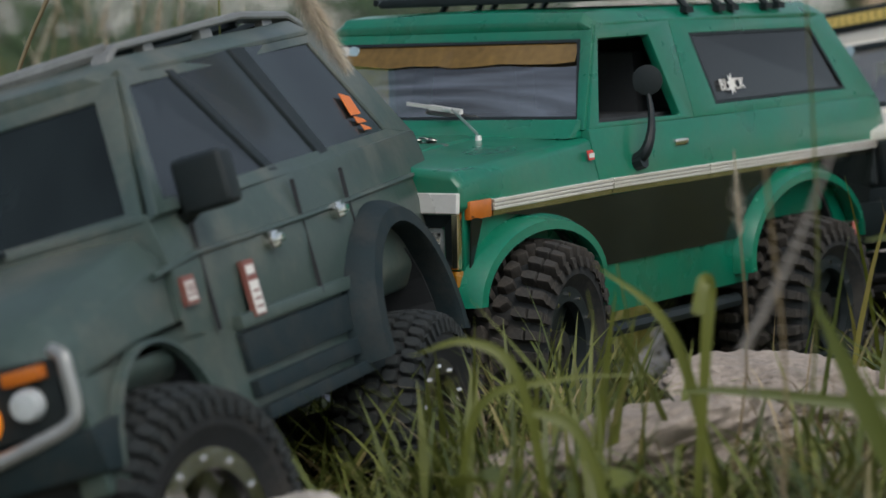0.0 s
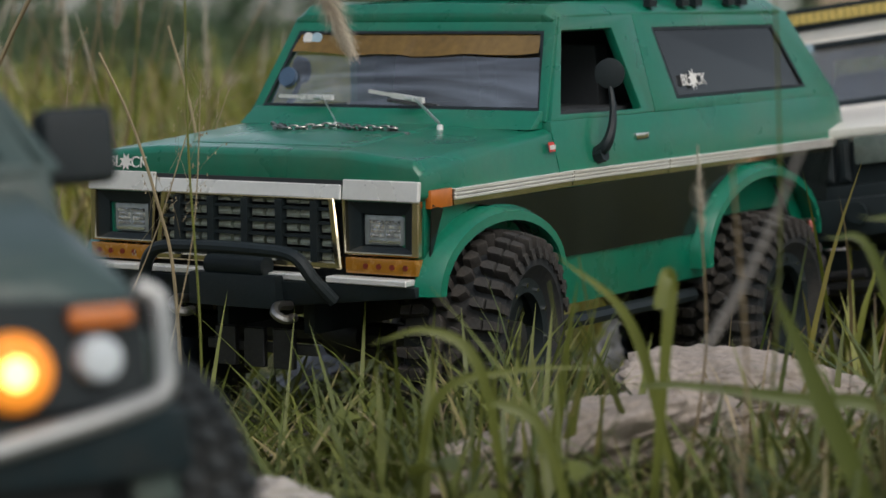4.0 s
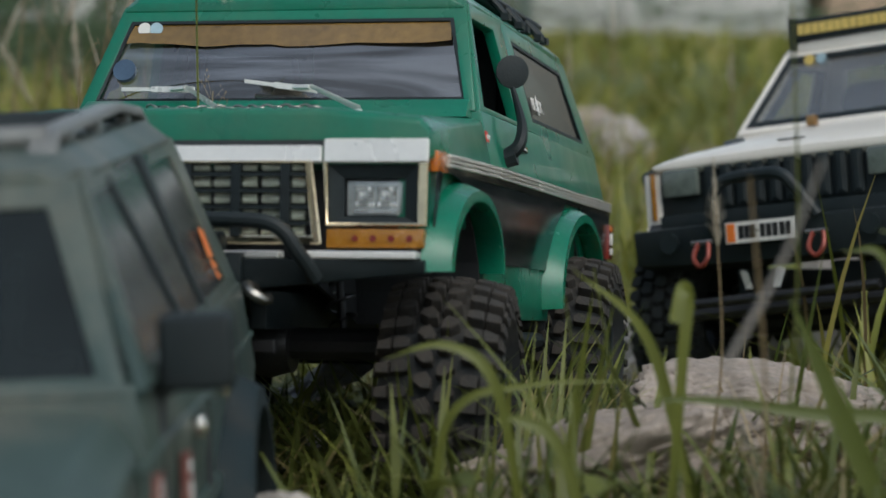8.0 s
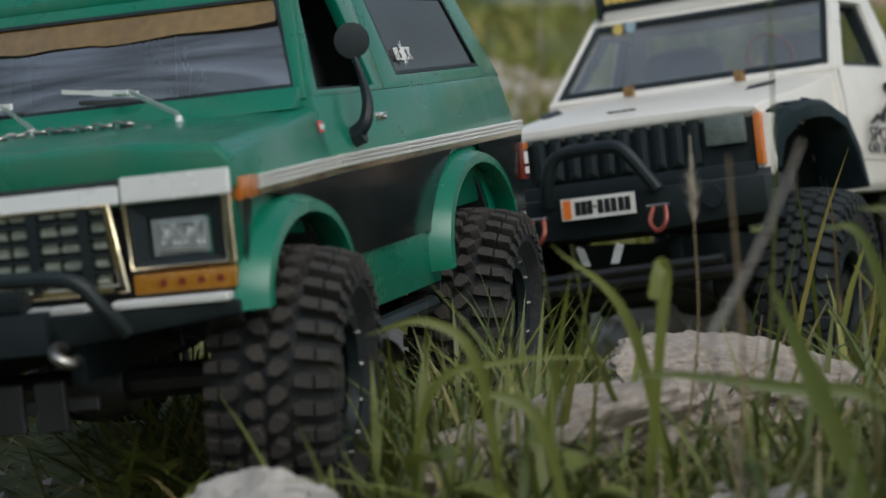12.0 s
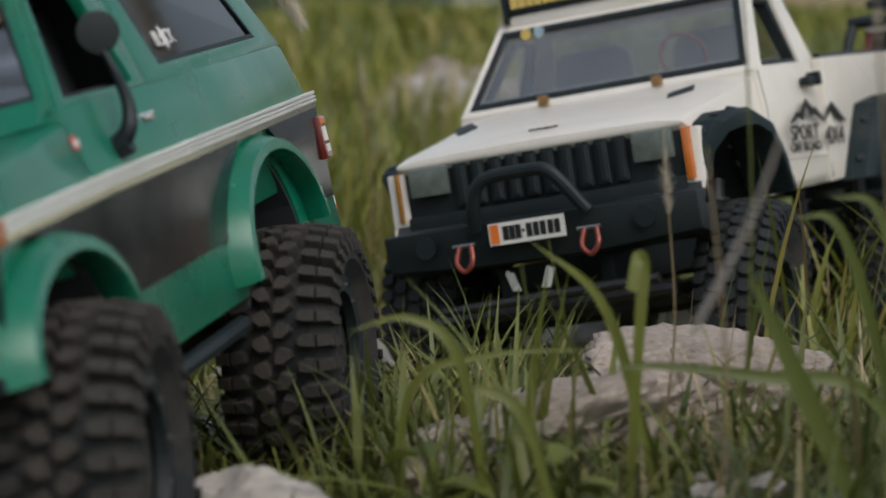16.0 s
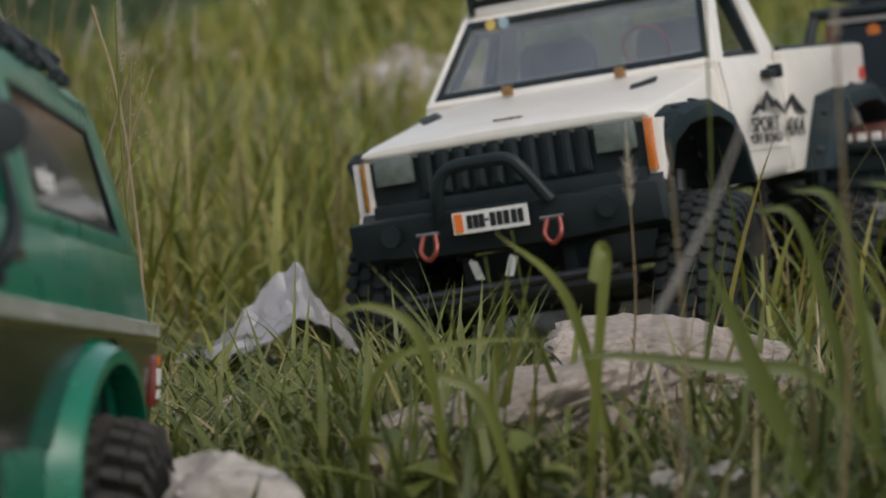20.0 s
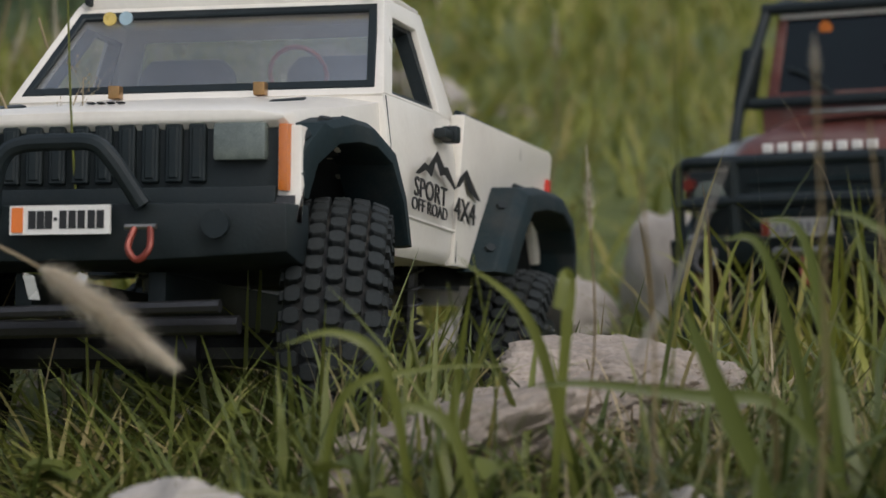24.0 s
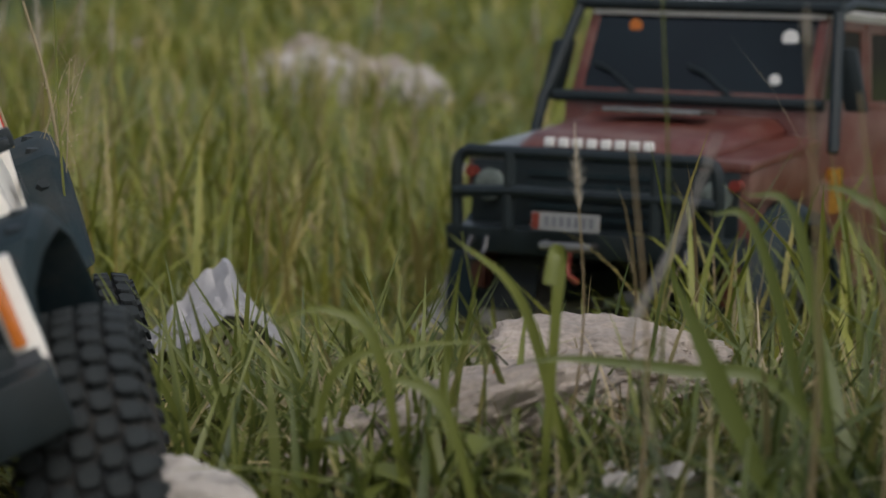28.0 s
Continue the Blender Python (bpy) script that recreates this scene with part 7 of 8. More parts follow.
track = lambda x, y, r: y > 0.9 and near_rock(x, y) < 0.5
standing("grass_track", scatter(1150, -0.30, 0.18, 0.92, 1.75, (0.035, 0.075), (0.002, 0.0045), 10, track, low=0.75, droop=0.35), GRASS_LIGHT, "half flattened grass along the wheel track")
standing("grass_verge", scatter(190, -0.12, 0.065, 0.94, 1.10, (0.05, 0.095), (0.0018, 0.0042), 11, low=1.0, droop=0.15), GRASS, "upright grass tufts between the trucks")
standing("grass_nose", scatter(520, -0.125, 0.07, 1.06, 1.25, (0.075, 0.125), (0.0015, 0.0036), 14, low=1.0, droop=0.05), GRASS_LIGHT, "tall light green grass before the green truck")
standing("grass_foot", scatter(420, -0.13, 0.09, 1.18, 1.36, (0.045, 0.085), (0.002, 0.0045), 21, low=1.0, droop=0.15), GRASS_LIGHT, "grass tufts at the foot of the green truck")
standing("grass_over", scatter(300, 0.05, 0.30, 0.97, 1.10, (0.04, 0.085), (0.0016, 0.0036), 31, low=1.0, droop=0.75), GRASS, "thin bent grass lying over the rock foot")
blades("grass_litter", scatter(1100, -0.06, 0.30, 0.98, 1.22, (0.02, 0.06), (0.0006, 0.0015), 32, low=1.0, droop=1.1), STRAW, "tangled dry straw litter at the rock")
blades("grass_straw", scatter(800, -0.09, 0.24, 1.06, 1.40, (0.045, 0.09), (0.0008, 0.0020), 33, low=1.0, droop=0.6), STRAW, "brown straw tangle behind the rock")
blades("grass_sheet", scatter(240, -0.10, 0.05, 1.46, 1.55, (0.03, 0.06), (0.0018, 0.004), 51, low=1.0, droop=0.3), GRASS, "grass tufts around the plastic sheet")
standing("grass_bumper", scatter(46, -0.115, -0.02, 1.20, 1.32, (0.085, 0.125), (0.0016, 0.0032), 61, low=1.0), GRASS, "upright grass blades before the green truck")
beside = lambda x, y, r: lane(x, y) < 0.35
blades("grass_tall", scatter(3200, -0.85, 0.95, 1.45, 3.0, (0.07, 0.19), (0.0025, 0.006), 5, beside), GRASS_FAR, "tall yellow green meadow grass")
blades("grass_tall_dry", scatter(700, -0.85, 0.95, 1.45, 3.4, (0.08, 0.24), (0.001, 0.0028), 6, beside), STRAW, "tall dry grass stalks in the meadow")
blades("grass_meadow", scatter(7500, -1.6, 1.9, 2.6, 6.5, (0.06, 0.17), (0.004, 0.010), 7, low=1.0), GRASS_FAR, "dense meadow grass on the slope")
blades("grass_far", scatter(7000, -4.5, 5.5, 6.0, 16.0, (0.07, 0.17), (0.012, 0.03), 8, low=1.0), GRASS_FAR, "far meadow grass")
outside = lambda x, y, r: abs(x) > 0.25 + 0.28 * max(0.0, y) and r.random() < 1.1 - 0.2 * math.hypot(x, y - 1.5)
blades("grass_around", scatter(9000, -4.5, 4.5, -3.0, 5.5, (0.04, 0.13), (0.004, 0.009), 41, outside, low=1.0), GRASS_FAR, "meadow grass around the wheel track")
blades("grass_middle", scatter(1300, -0.18, 0.38, 1.44, 2.35, (0.03, 0.085), (0.002, 0.005), 17, low=1.0, droop=0.15), GRASS_FAR, "yellow green grass on the open ground")
blades("grass_lane", scatter(900, 0.2, 1.0, 1.5, 2.6, (0.03, 0.09), (0.002, 0.005), 9, low=0.7), GRASS_FAR, "flattened grass where the trucks wait")

# clumps on the strip, each with its root as origin
clumps = []
for (mt, j, i), spots in PRESSED.items():
    cx, cy = sum(q[0] for q in spots) / len(spots), sum(q[1] for q in spots) / len(spots)
    cz = height(cx, cy)
    ob = blades("grass_clump", [(q[0] - cx, q[1] - cy, q[2] - cz, *q[3:]) for q in spots], mt, "small clump of green grass in the wheel track")
    ob.matrix_basis = pose(cx, cy, cz)
    clumps.append((ob, cx, cy, cz))


def stalk(name, base, top, r, material, label, category="grass stalk", bend=0.02, head=None):
    """A single stem, bowed, with a seed head when head is (length, radius, material)."""
    base, top = Vector(base), Vector(top)
    mid = (base + top) / 2 + Vector((bend, bend * 0.4, 0))
    pts = smooth_path([base, mid, top], 8)
    bm = bmesh.new()
    tube(bm, pts, r, 6, r * 0.5)
    root = part(name, bm, material, smooth=True)
    tagged(root, label, category)
    if head:
        ln, rad, hm = head
        d = (pts[-1] - pts[-3]).normalized()
        u = d.orthogonal().normalized()
        w = d.cross(u)
        rnd2 = random.Random(int(abs(top.x) * 9999))
        vs, fs = [], []
        for k in range(230):
            f = rnd2.random()
            a = rnd2.uniform(0, 6.283)
            o = top + d * (f - 0.4) * ln
            out_d = (u * math.cos(a) + w * math.sin(a)) * rad * (math.sin(min(1, f * 1.1 + 0.12) * math.pi) * 0.9 + 0.1) * rnd2.uniform(0.5, 1.1) + d * ln * 0.14
            side = d.cross(out_d).normalized() * rad * 0.045
            b = len(vs)
            vs += [o - side, o + side, o + out_d]
            fs.append((b, b + 1, b + 2))
        me2 = bpy.data.meshes.new("seed_head")
        me2.from_pydata([tuple(v) for v in vs], [], fs)
        me2.materials.append(hm)
        hd = new("seed_head", me2)
        hd.parent = root
    return root


seed_bits = (
    ((0.118, 1.04, 0.05), (0.121, 1.04, 0.176), 0.0007, (0.034, 0.0055)),
    ((0.190, 0.80, 0.05), (0.176, 0.80, 0.225), 0.0009, None),
    ((0.146, 0.74, 0.04), (0.140, 0.73, 0.246), 0.0009, (0.012, 0.003)),
    ((0.108, 0.82, 0.05), (0.104, 0.82, 0.205), 0.0008, None),
    ((0.128, 0.90, 0.05), (0.127, 0.90, 0.275), 0.0007, None),
    ((0.062, 0.98, 0.04), (0.056, 0.98, 0.148), 0.0007, None),
    ((0.216, 0.86, 0.05), (0.224, 0.86, 0.192), 0.0009, (0.02, 0.003)),
    ((0.080, 1.02, 0.04), (0.070, 1.02, 0.155), 0.0007, None),
    ((-0.235, 1.95, 0.03), (-0.20, 1.95, 0.262), 0.0016, (0.05, 0.006)),
    ((-0.30, 2.1, 0.03), (-0.245, 2.1, 0.275), 0.0014, (0.06, 0.007)),
    ((-0.205, 1.85, 0.03), (-0.195, 1.85, 0.29), 0.0012, None),
    ((-0.175, 1.75, 0.03), (-0.215, 1.75, 0.212), 0.0015, (0.05, 0.004)),
    ((-0.12, 2.25, 0.02), (-0.105, 2.25, 0.20), 0.0014, (0.045, 0.007)),
    ((0.02, 2.35, 0.0), (0.015, 2.35, 0.175), 0.0014, (0.04, 0.007)),
    ((0.16, 2.75, 0.0), (0.17, 2.75, 0.21), 0.0016, (0.05, 0.009)),
    ((0.36, 2.9, 0.0), (0.365, 2.9, 0.20), 0.0016, (0.05, 0.010)),
    ((0.24, 3.1, 0.0), (0.245, 3.1, 0.25), 0.0016, (0.05, 0.010)),
    ((-0.40, 2.4, 0.02), (-0.36, 2.4, 0.30), 0.0016, (0.06, 0.009)),
)
for base, top, r, hd in seed_bits:
    stalk("grass_stalk", base, top, r, STRAW if hd or base[1] < 0.9 else GRASS, "thin dry grass stalk" + (" with a feathery seed head" if hd else " standing above the turf"), bend=0.006, head=(hd[0], hd[1], PLUME) if hd else None)
wild = random.Random(31)
for _ in range(30):
    wx, wy = wild.uniform(-0.62, -0.06), wild.uniform(1.75, 2.9)
    wx *= wy / 2.2
    wz, wt = height(wx, wy), wild.uniform(0.17, 0.33)
    stalk("feather_grass", (wx, wy, wz - 0.01), (wx + wild.uniform(-0.09, 0.09), wy, wz + wt), wild.uniform(0.0009, 0.0015), STRAW, "tall dry stalk with a drooping feathery head", "feather grass", bend=wild.uniform(-0.025, 0.025), head=(wild.uniform(0.045, 0.09), wild.uniform(0.006, 0.012), PLUME))
for way, r, m_, lb in (
        ([(-0.1083, 1.22, 0.30), (-0.1044, 1.22, 0.1882), (-0.0969, 1.22, 0.0957), (-0.094, 1.22, 0.0)], 0.0008, GRASS_LIGHT, "thin upright green grass stem"),
        ([(-0.1567, 1.30, 0.2269), (-0.1401, 1.30, 0.1926), (-0.1254, 1.30, 0.1495), (-0.1164, 1.30, 0.109), (-0.108, 1.30, 0.0)], 0.0011, STRAW, "dry brown stalk leaning in the grass"),
        ([(-0.1352, 1.45, 0.2403), (-0.1201, 1.45, 0.1871), (-0.1104, 1.45, 0.122), (-0.1055, 1.45, 0.0695), (-0.103, 1.45, 0.0)], 0.0013, STRAW, "dry brown stalk bowed over the meadow")):
    bm = bmesh.new()
    tube(bm, smooth_path(way[::-1], 6), r, 6, r * 0.6)
    tagged(part("grass_stalk", bm, m_, smooth=True), lb, "grass stalk")


def panicle(base, top, n, seed, spread):
    """A fine open flower head: hair-thin branches with tiny seeds."""
    base, top = Vector(base), Vector(top)
    rnd2 = random.Random(seed)
    bm = bmesh.new()
    tube(bm, smooth_path([base, (base + top) / 2 + Vector((0.006, 0, 0)), top], 5), 0.0005, 5, 0.0003)
    root = tagged(part("panicle_grass", bm, STRAW, smooth=True), "fine open grass flower head with tiny seeds", "grass stalk")
    bm = bmesh.new()
    d = (top - base).normalized()
    for k in range(n):
        f = 0.5 + 0.5 * (k + rnd2.random()) / n
        o = base.lerp(top, f)
        e = o + d * rnd2.uniform(0.008, 0.02) + Vector((rnd2.uniform(-1, 1), rnd2.uniform(-0.5, 0.5), rnd2.uniform(-0.5, 0.4))) * spread * (1.25 - f)
        tube(bm, [o, o.lerp(e, 0.5) + Vector((0, 0, 0.002)), e], 0.00012, 4)
        for q in (0.6, 0.8, 1.0):
            c = o.lerp(e, q) + Vector((rnd2.uniform(-1, 1), 0, rnd2.uniform(-1, 1))) * 0.0012
            tube(bm, [c, c + Vector((rnd2.uniform(-0.4, 0.4), 0, 1)) * 0.0014], 0.00045, 4, 0.0002)
    tagged(part("flower_head", bm, STRAW, root), kind="stuff")


panicle((-0.118, 1.24, 0.06), (-0.100, 1.24, 0.216), 15, 3, 0.032)
panicle((-0.168, 1.30, 0.04), (-0.106, 1.30, 0.205), 12, 4, 0.024)
panicle((-0.165, 1.45, 0.05), (-0.100, 1.45, 0.205), 15, 5, 0.036)
panicle((-0.20, 1.35, 0.05), (-0.178, 1.35, 0.225), 14, 6, 0.036)
stalk("straw", (0.083, 0.70, 0.160), (0.1075, 0.70, 0.217), 0.0010, GREY_STRAW, "grey weathered straw leaning over the grass", bend=0.002)
stalk("straw", (0.112, 0.76, 0.045), (0.083, 0.70, 0.160), 0.0006, GREY_STRAW, "thin grey straw stem in the grass", bend=0.004)


def leaf(x, y, z, ln, w, head, lean, curl, label="broad green grass blade"):
    blades("tall_grass", [(x, y, z, ln, w, head, lean, curl)], GRASS_DEEP if x > 0.14 else GRASS, label, kind="", category="grass", levels=12, cup=0.35)


for spec in ((0.125, 0.95, 0.05, 0.11, 0.005, 3.3, 0.8, 0.9), (0.085, 0.97, 0.04, 0.135, 0.0045, 2.6, 0.55, 0.35),
             (0.232, 0.80, 0.05, 0.16, 0.008, 2.4, 0.35, 0.25), (0.255, 0.82, 0.045, 0.15, 0.007, 1.2, 0.10, 0.2), (0.205, 0.78, 0.05, 0.13, 0.007, 3.6, 0.65, 0.7), (0.245, 0.88, 0.05, 0.17, 0.006, 0.5, 0.5, 0.9),
             (0.185, 0.84, 0.05, 0.12, 0.0065, 3.0, 0.75, 0.6), (0.15, 0.80, 0.05, 0.10, 0.006, 3.4, 0.9, 0.8), (0.28, 0.90, 0.045, 0.16, 0.007, 2.2, 0.2, 0.5), (0.03, 1.0, 0.035, 0.10, 0.0045, 3.1, 0.3, 0.9),
             (0.055, 0.93, 0.045, 0.115, 0.006, 3.3, 0.95, 0.75), (0.010, 1.02, 0.03, 0.085, 0.005, 1.5, 0.15, 0.3), (-0.005, 1.0, 0.03, 0.08, 0.0055, 1.9, 0.12, 0.2), (0.17, 0.92, 0.05, 0.14, 0.006, 0.2, 0.6, 1.2),
             (-0.10, 1.02, 0.02, 0.06, 0.005, 0.7, 0.5, 0.6), (0.30, 0.98, 0.045, 0.15, 0.0065, 2.8, 0.5, 0.8), (0.22, 0.95, 0.05, 0.13, 0.006, 1.7, 0.3, 0.9)):
    leaf(*spec)


arch_seed = random.Random(8)


def ribbon(way, width, label, taper=1.3, blunt=False):
    """One long leaf that follows a smooth way, folded a little along its middle."""
    pts = smooth_path(way, 7)
    n = len(pts) - 1
    verts, faces = [], []
    for k, c in enumerate(pts):
        f = k / n
        w = width * 0.5 * (0.6 + f if f < 0.4 else 1.0 if blunt else max(0.03, 1 - ((f - 0.4) / 0.6) ** taper))
        d = (pts[min(k + 1, n)] - pts[max(k - 1, 0)]).normalized()
        s = d.cross(Vector((0.15, -1, 0.25))).normalized() * w
        up = Vector((0, -0.3 * w, 0.15 * w))
        verts += [tuple(c - s + up), tuple(c), tuple(c + s + up)]
    for k in range(n):
        a = 3 * k
        faces += [(a, a + 1, a + 4, a + 3), (a + 1, a + 2, a + 5, a + 4)]
    me = bpy.data.meshes.new("tall_grass")
    me.from_pydata(verts, [], faces)
    me.polygons.foreach_set("use_smooth", [True] * len(faces))
    me.materials.append(GRASS_DEEP if pts[0].x > 0.14 else GRASS)
    return tagged(new("tall_grass", me), label, "grass")


ribbon([(0.095, 0.945, 0.055), (0.0978, 0.94, 0.1288), (0.0988, 0.94, 0.1521), (0.0963, 0.935, 0.1558), (0.0939, 0.932, 0.1440)], 0.0052, "broad green grass leaf folded over at its top", blunt=True)
ribbon([(0.108, 0.955, 0.06), (0.0865, 0.95, 0.1337), (0.056, 0.945, 0.1623)], 0.0048, "long green grass leaf leaning beside the rock")
ribbon([(0.042, 0.94, 0.055), (0.0289, 0.93, 0.1182), (0.0099, 0.93, 0.1341), (-0.0128, 0.93, 0.1288)], 0.0046, "long green grass leaf arching over the track")
ribbon([(0.176, 0.87, 0.055), (0.1419, 0.86, 0.1243), (0.1233, 0.855, 0.1631)], 0.0085, "broad dark green leaf standing over the mound")
ribbon([(0.006, 0.96, 0.04), (0.0119, 0.95, 0.1036), (0.0416, 0.95, 0.1171), (0.0823, 0.95, 0.1196)], 0.0036, "thin green leaf bent across the slab")
ribbon([(0.205, 0.91, 0.055), (0.1823, 0.90, 0.1691), (0.1605, 0.90, 0.1831)], 0.005, "long green leaf rising from the mound")
ribbon([(0.245, 0.91, 0.055), (0.222, 0.90, 0.160), (0.2033, 0.90, 0.182), (0.1881, 0.90, 0.1856)], 0.005, "long green leaf bowing over the mound")
ribbon([(0.205, 0.93, 0.055), (0.1722, 0.92, 0.1626), (0.1518, 0.92, 0.1735)], 0.005, "long green leaf leaning on the mound")
ribbon([(0.215, 0.91, 0.06), (0.1757, 0.90, 0.1104), (0.141, 0.90, 0.116), (0.0999, 0.90, 0.1204), (0.0786, 0.90, 0.1193)], 0.0055, "long green leaf lying across the slab")
ribbon([(0.066, 0.885, 0.05), (0.0501, 0.88, 0.1034), (0.0339, 0.88, 0.1152), (0.028, 0.88, 0.112)], 0.005, "short green leaf arching over the turf")
blades("grass_fringe", scatter(300, 0.02, 0.27, 0.95, 1.07, (0.035, 0.075), (0.0016, 0.0042), 12, low=1.0, droop=0.45), GRASS, "drooping grass in front of the rock")


def dead_leaf(x, y, z, ln, turn, material, label):
    bm = bmesh.new()
    rows = []
    for k in range(7):
        f = k / 6
        w = ln * 0.3 * math.sin(math.pi * min(1, 0.06 + f * 0.9))
        rows.append([(ln * (f - 0.5), -w, 0.25 * w), (ln * (f - 0.5), 0, 0.12 * ln * math.sin(3 * f)), (ln * (f - 0.5), w, 0.35 * w)])
    for a, b in zip(rows, rows[1:]):
        va, vb = [bm.verts.new(q) for q in a], [bm.verts.new(q) for q in b]
        bm.faces.new((va[0], va[1], vb[1], vb[0]))
        bm.faces.new((va[1], va[2], vb[2], vb[1]))
    bmesh.ops.remove_doubles(bm, verts=bm.verts, dist=1e-6)
    bmesh.ops.solidify(bm, geom=bm.faces[:], thickness=0.0004)
    ob = part("dead_leaf", bm, material, smooth=True)
    ob.matrix_basis = pose(x, y, z, 50, 10, turn)
    tagged(ob, label, "leaf")


dead_leaf(0.0925, 1.075, 0.086, 0.0085, 70, ORANGE_LEAF, "orange dead leaf caught in the grass")
for k in range(14):
    lx, ly = arch_seed.uniform(-0.1, 0.2), arch_seed.uniform(0.95, 1.4)
    dead_leaf(lx, ly, height(lx, ly) + 0.008, arch_seed.uniform(0.012, 0.024), arch_seed.uniform(0, 360), BROWN_LEAF, "curled brown dead leaf on the turf")
arch = random.Random(21)
for _ in range(26):
    ax, ay = arch.uniform(0.05, 0.32), arch.uniform(0.88, 1.10)
    leaf(ax, ay, height(ax, ay) - 0.003, arch.uniform(0.06, 0.12), arch.uniform(0.003, 0.0052), arch.uniform(0, 6.283), arch.uniform(0.1, 0.65), arch.uniform(0.05, 0.6))


def weed(x, y, n, seed, r=0.02):
    """A small broad-leaved weed."""
    rnd2 = random.Random(seed)
    z = height(x, y)
    root = None
    for k in range(n):
        a = rnd2.uniform(0, 6.283)
        bm = bmesh.new()
        up = rnd2.uniform(0.01, 0.045)
        ln, w = r * rnd2.uniform(0.7, 1.2), r * rnd2.uniform(0.35, 0.5)
        d = Vector((math.cos(a), math.sin(a), rnd2.uniform(-0.1, 0.5)))
        s = d.cross(Vector((0, 0, 1))).normalized()
        c = Vector((x, y, z + up))
        rows = []
        for i in range(6):
            f = i / 5
            ww = w * math.sin(math.pi * min(1, f * 0.95 + 0.05)) ** 0.8
            m2 = c + d * ln * f + Vector((0, 0, -0.35 * ln * f * f))
            rows.append([bm.verts.new(m2 - s * ww + Vector((0, 0, ww * 0.35))), bm.verts.new(m2), bm.verts.new(m2 + s * ww + Vector((0, 0, ww * 0.35)))])
        for p0, p1 in zip(rows, rows[1:]):
            bm.faces.new((p0[0], p0[1], p1[1], p1[0]))
            bm.faces.new((p0[1], p0[2], p1[2], p1[1]))
        if root is None:
            bs = bmesh.new()
            tube(bs, [(x, y, z - 0.004), (x + 0.002, y, z + 0.045)], 0.0012, 6, 0.0006)
            root = tagged(part("weed", bs, GRASS), "small broad-leaved green weed among grass", "weed")
        part("leaf", bm, GRASS, root, smooth=True)


for k, (x, y) in enumerate(((-0.055, 0.98), (-0.10, 1.08), (0.02, 0.94), (0.26, 0.93), (0.30, 1.02), (-0.03, 1.15), (0.07, 0.90), (0.25, 1.1), (-0.13, 0.98), (0.33, 0.92))):
    weed(x, y, 7, 50 + k, 0.017 + 0.004 * (k % 3))


def plume_grass():
    """A tall reed whose feathery head bows over; its origin is the tip."""
    pts = smooth_path([(-0.20, 0.10, -0.22), (-0.175, 0.07, -0.05), (-0.125, 0.03, 0.055), (-0.07, 0.005, 0.078), (-0.035, 0, 0.055), (0, 0, 0)], 8)
    bm = bmesh.new()
    tube(bm, pts, 0.0014, 6, 0.0005)
    root = tagged(part("plume_grass", bm, STRAW, smooth=True), "tall reed with a drooping feathery cream plume", "reed")
    rnd2 = random.Random(5)
    vs, fs = [], []
    n0 = int(len(pts) * 0.81)
    for _ in range(3600):
        f = rnd2.random()
        q = n0 + f * (len(pts) - 1.001 - n0)
        i = int(q)
        o = pts[i].lerp(pts[i + 1], q - i)
        d = (pts[i + 1] - pts[i]).normalized()
        u = d.orthogonal().normalized()
        w = d.cross(u)
        a = rnd2.uniform(0, 6.283)
        fat = 0.0095 * math.sin(math.pi * min(1, 0.18 + f * 0.8)) * rnd2.uniform(0.15, 1.2) + rnd2.uniform(0.0005, 0.004)
        e = (u * math.cos(a) + w * math.sin(a)) * fat + d * rnd2.uniform(0.001, 0.014)
        sd = d.cross(e).normalized() * 0.00028
        b = len(vs)
        vs += [o - sd, o + sd, o + e]
        fs.append((b, b + 1, b + 2))
    me2 = bpy.data.meshes.new("plume")
    me2.from_pydata([tuple(v) for v in vs], [], fs)
    me2.materials.append(PLUME)
    hd = new("plume", me2)
    hd.parent = root
    return root


reed = plume_grass()


# ---- distance ----
def hedge(x, y, w, h, n, seed):
    rnd2 = random.Random(seed)
    vs, fs = [], []
    z0 = height(x, y)
    for _ in range(n):
        a, b, c = rnd2.gauss(0, 0.42), rnd2.gauss(0, 0.3), rnd2.random() ** 0.7
        lump = 0.75 + 0.45 * noise.noise(Vector((a * 3, seed, c * 2)))
        p = Vector((x + a * w * (1 - 0.35 * c), y + b * w * 0.5, z0 + c * h * lump))
        s = rnd2.uniform(0.02, 0.05) * h
        d = Vector((rnd2.uniform(-1, 1), rnd2.uniform(-1, 1), rnd2.uniform(-0.5, 1))).normalized()
        q = d.orthogonal().normalized()
        k = len(vs)
        vs += [p - q * s * 0.5, p + q * s * 0.5, p + d * s * 1.6]
        fs.append((k, k + 1, k + 2))
    me2 = bpy.data.meshes.new("bush")
    me2.from_pydata([tuple(v) for v in vs], [], fs)
    me2.materials.append(HEDGE)
    crown = new("crown", me2)
    bm = bmesh.new()
    for dx in (-0.15, 0.0, 0.2):
        tube(bm, [(x, y, z0 - 0.1), (x + dx * w, y, z0 + h * 0.7)], 0.03 * h, 6, 0.008 * h)
    root = tagged(part("bush", bm, SHRUB_WOOD), "dense dark green bush far behind the meadow", "bush")
    crown.parent = root


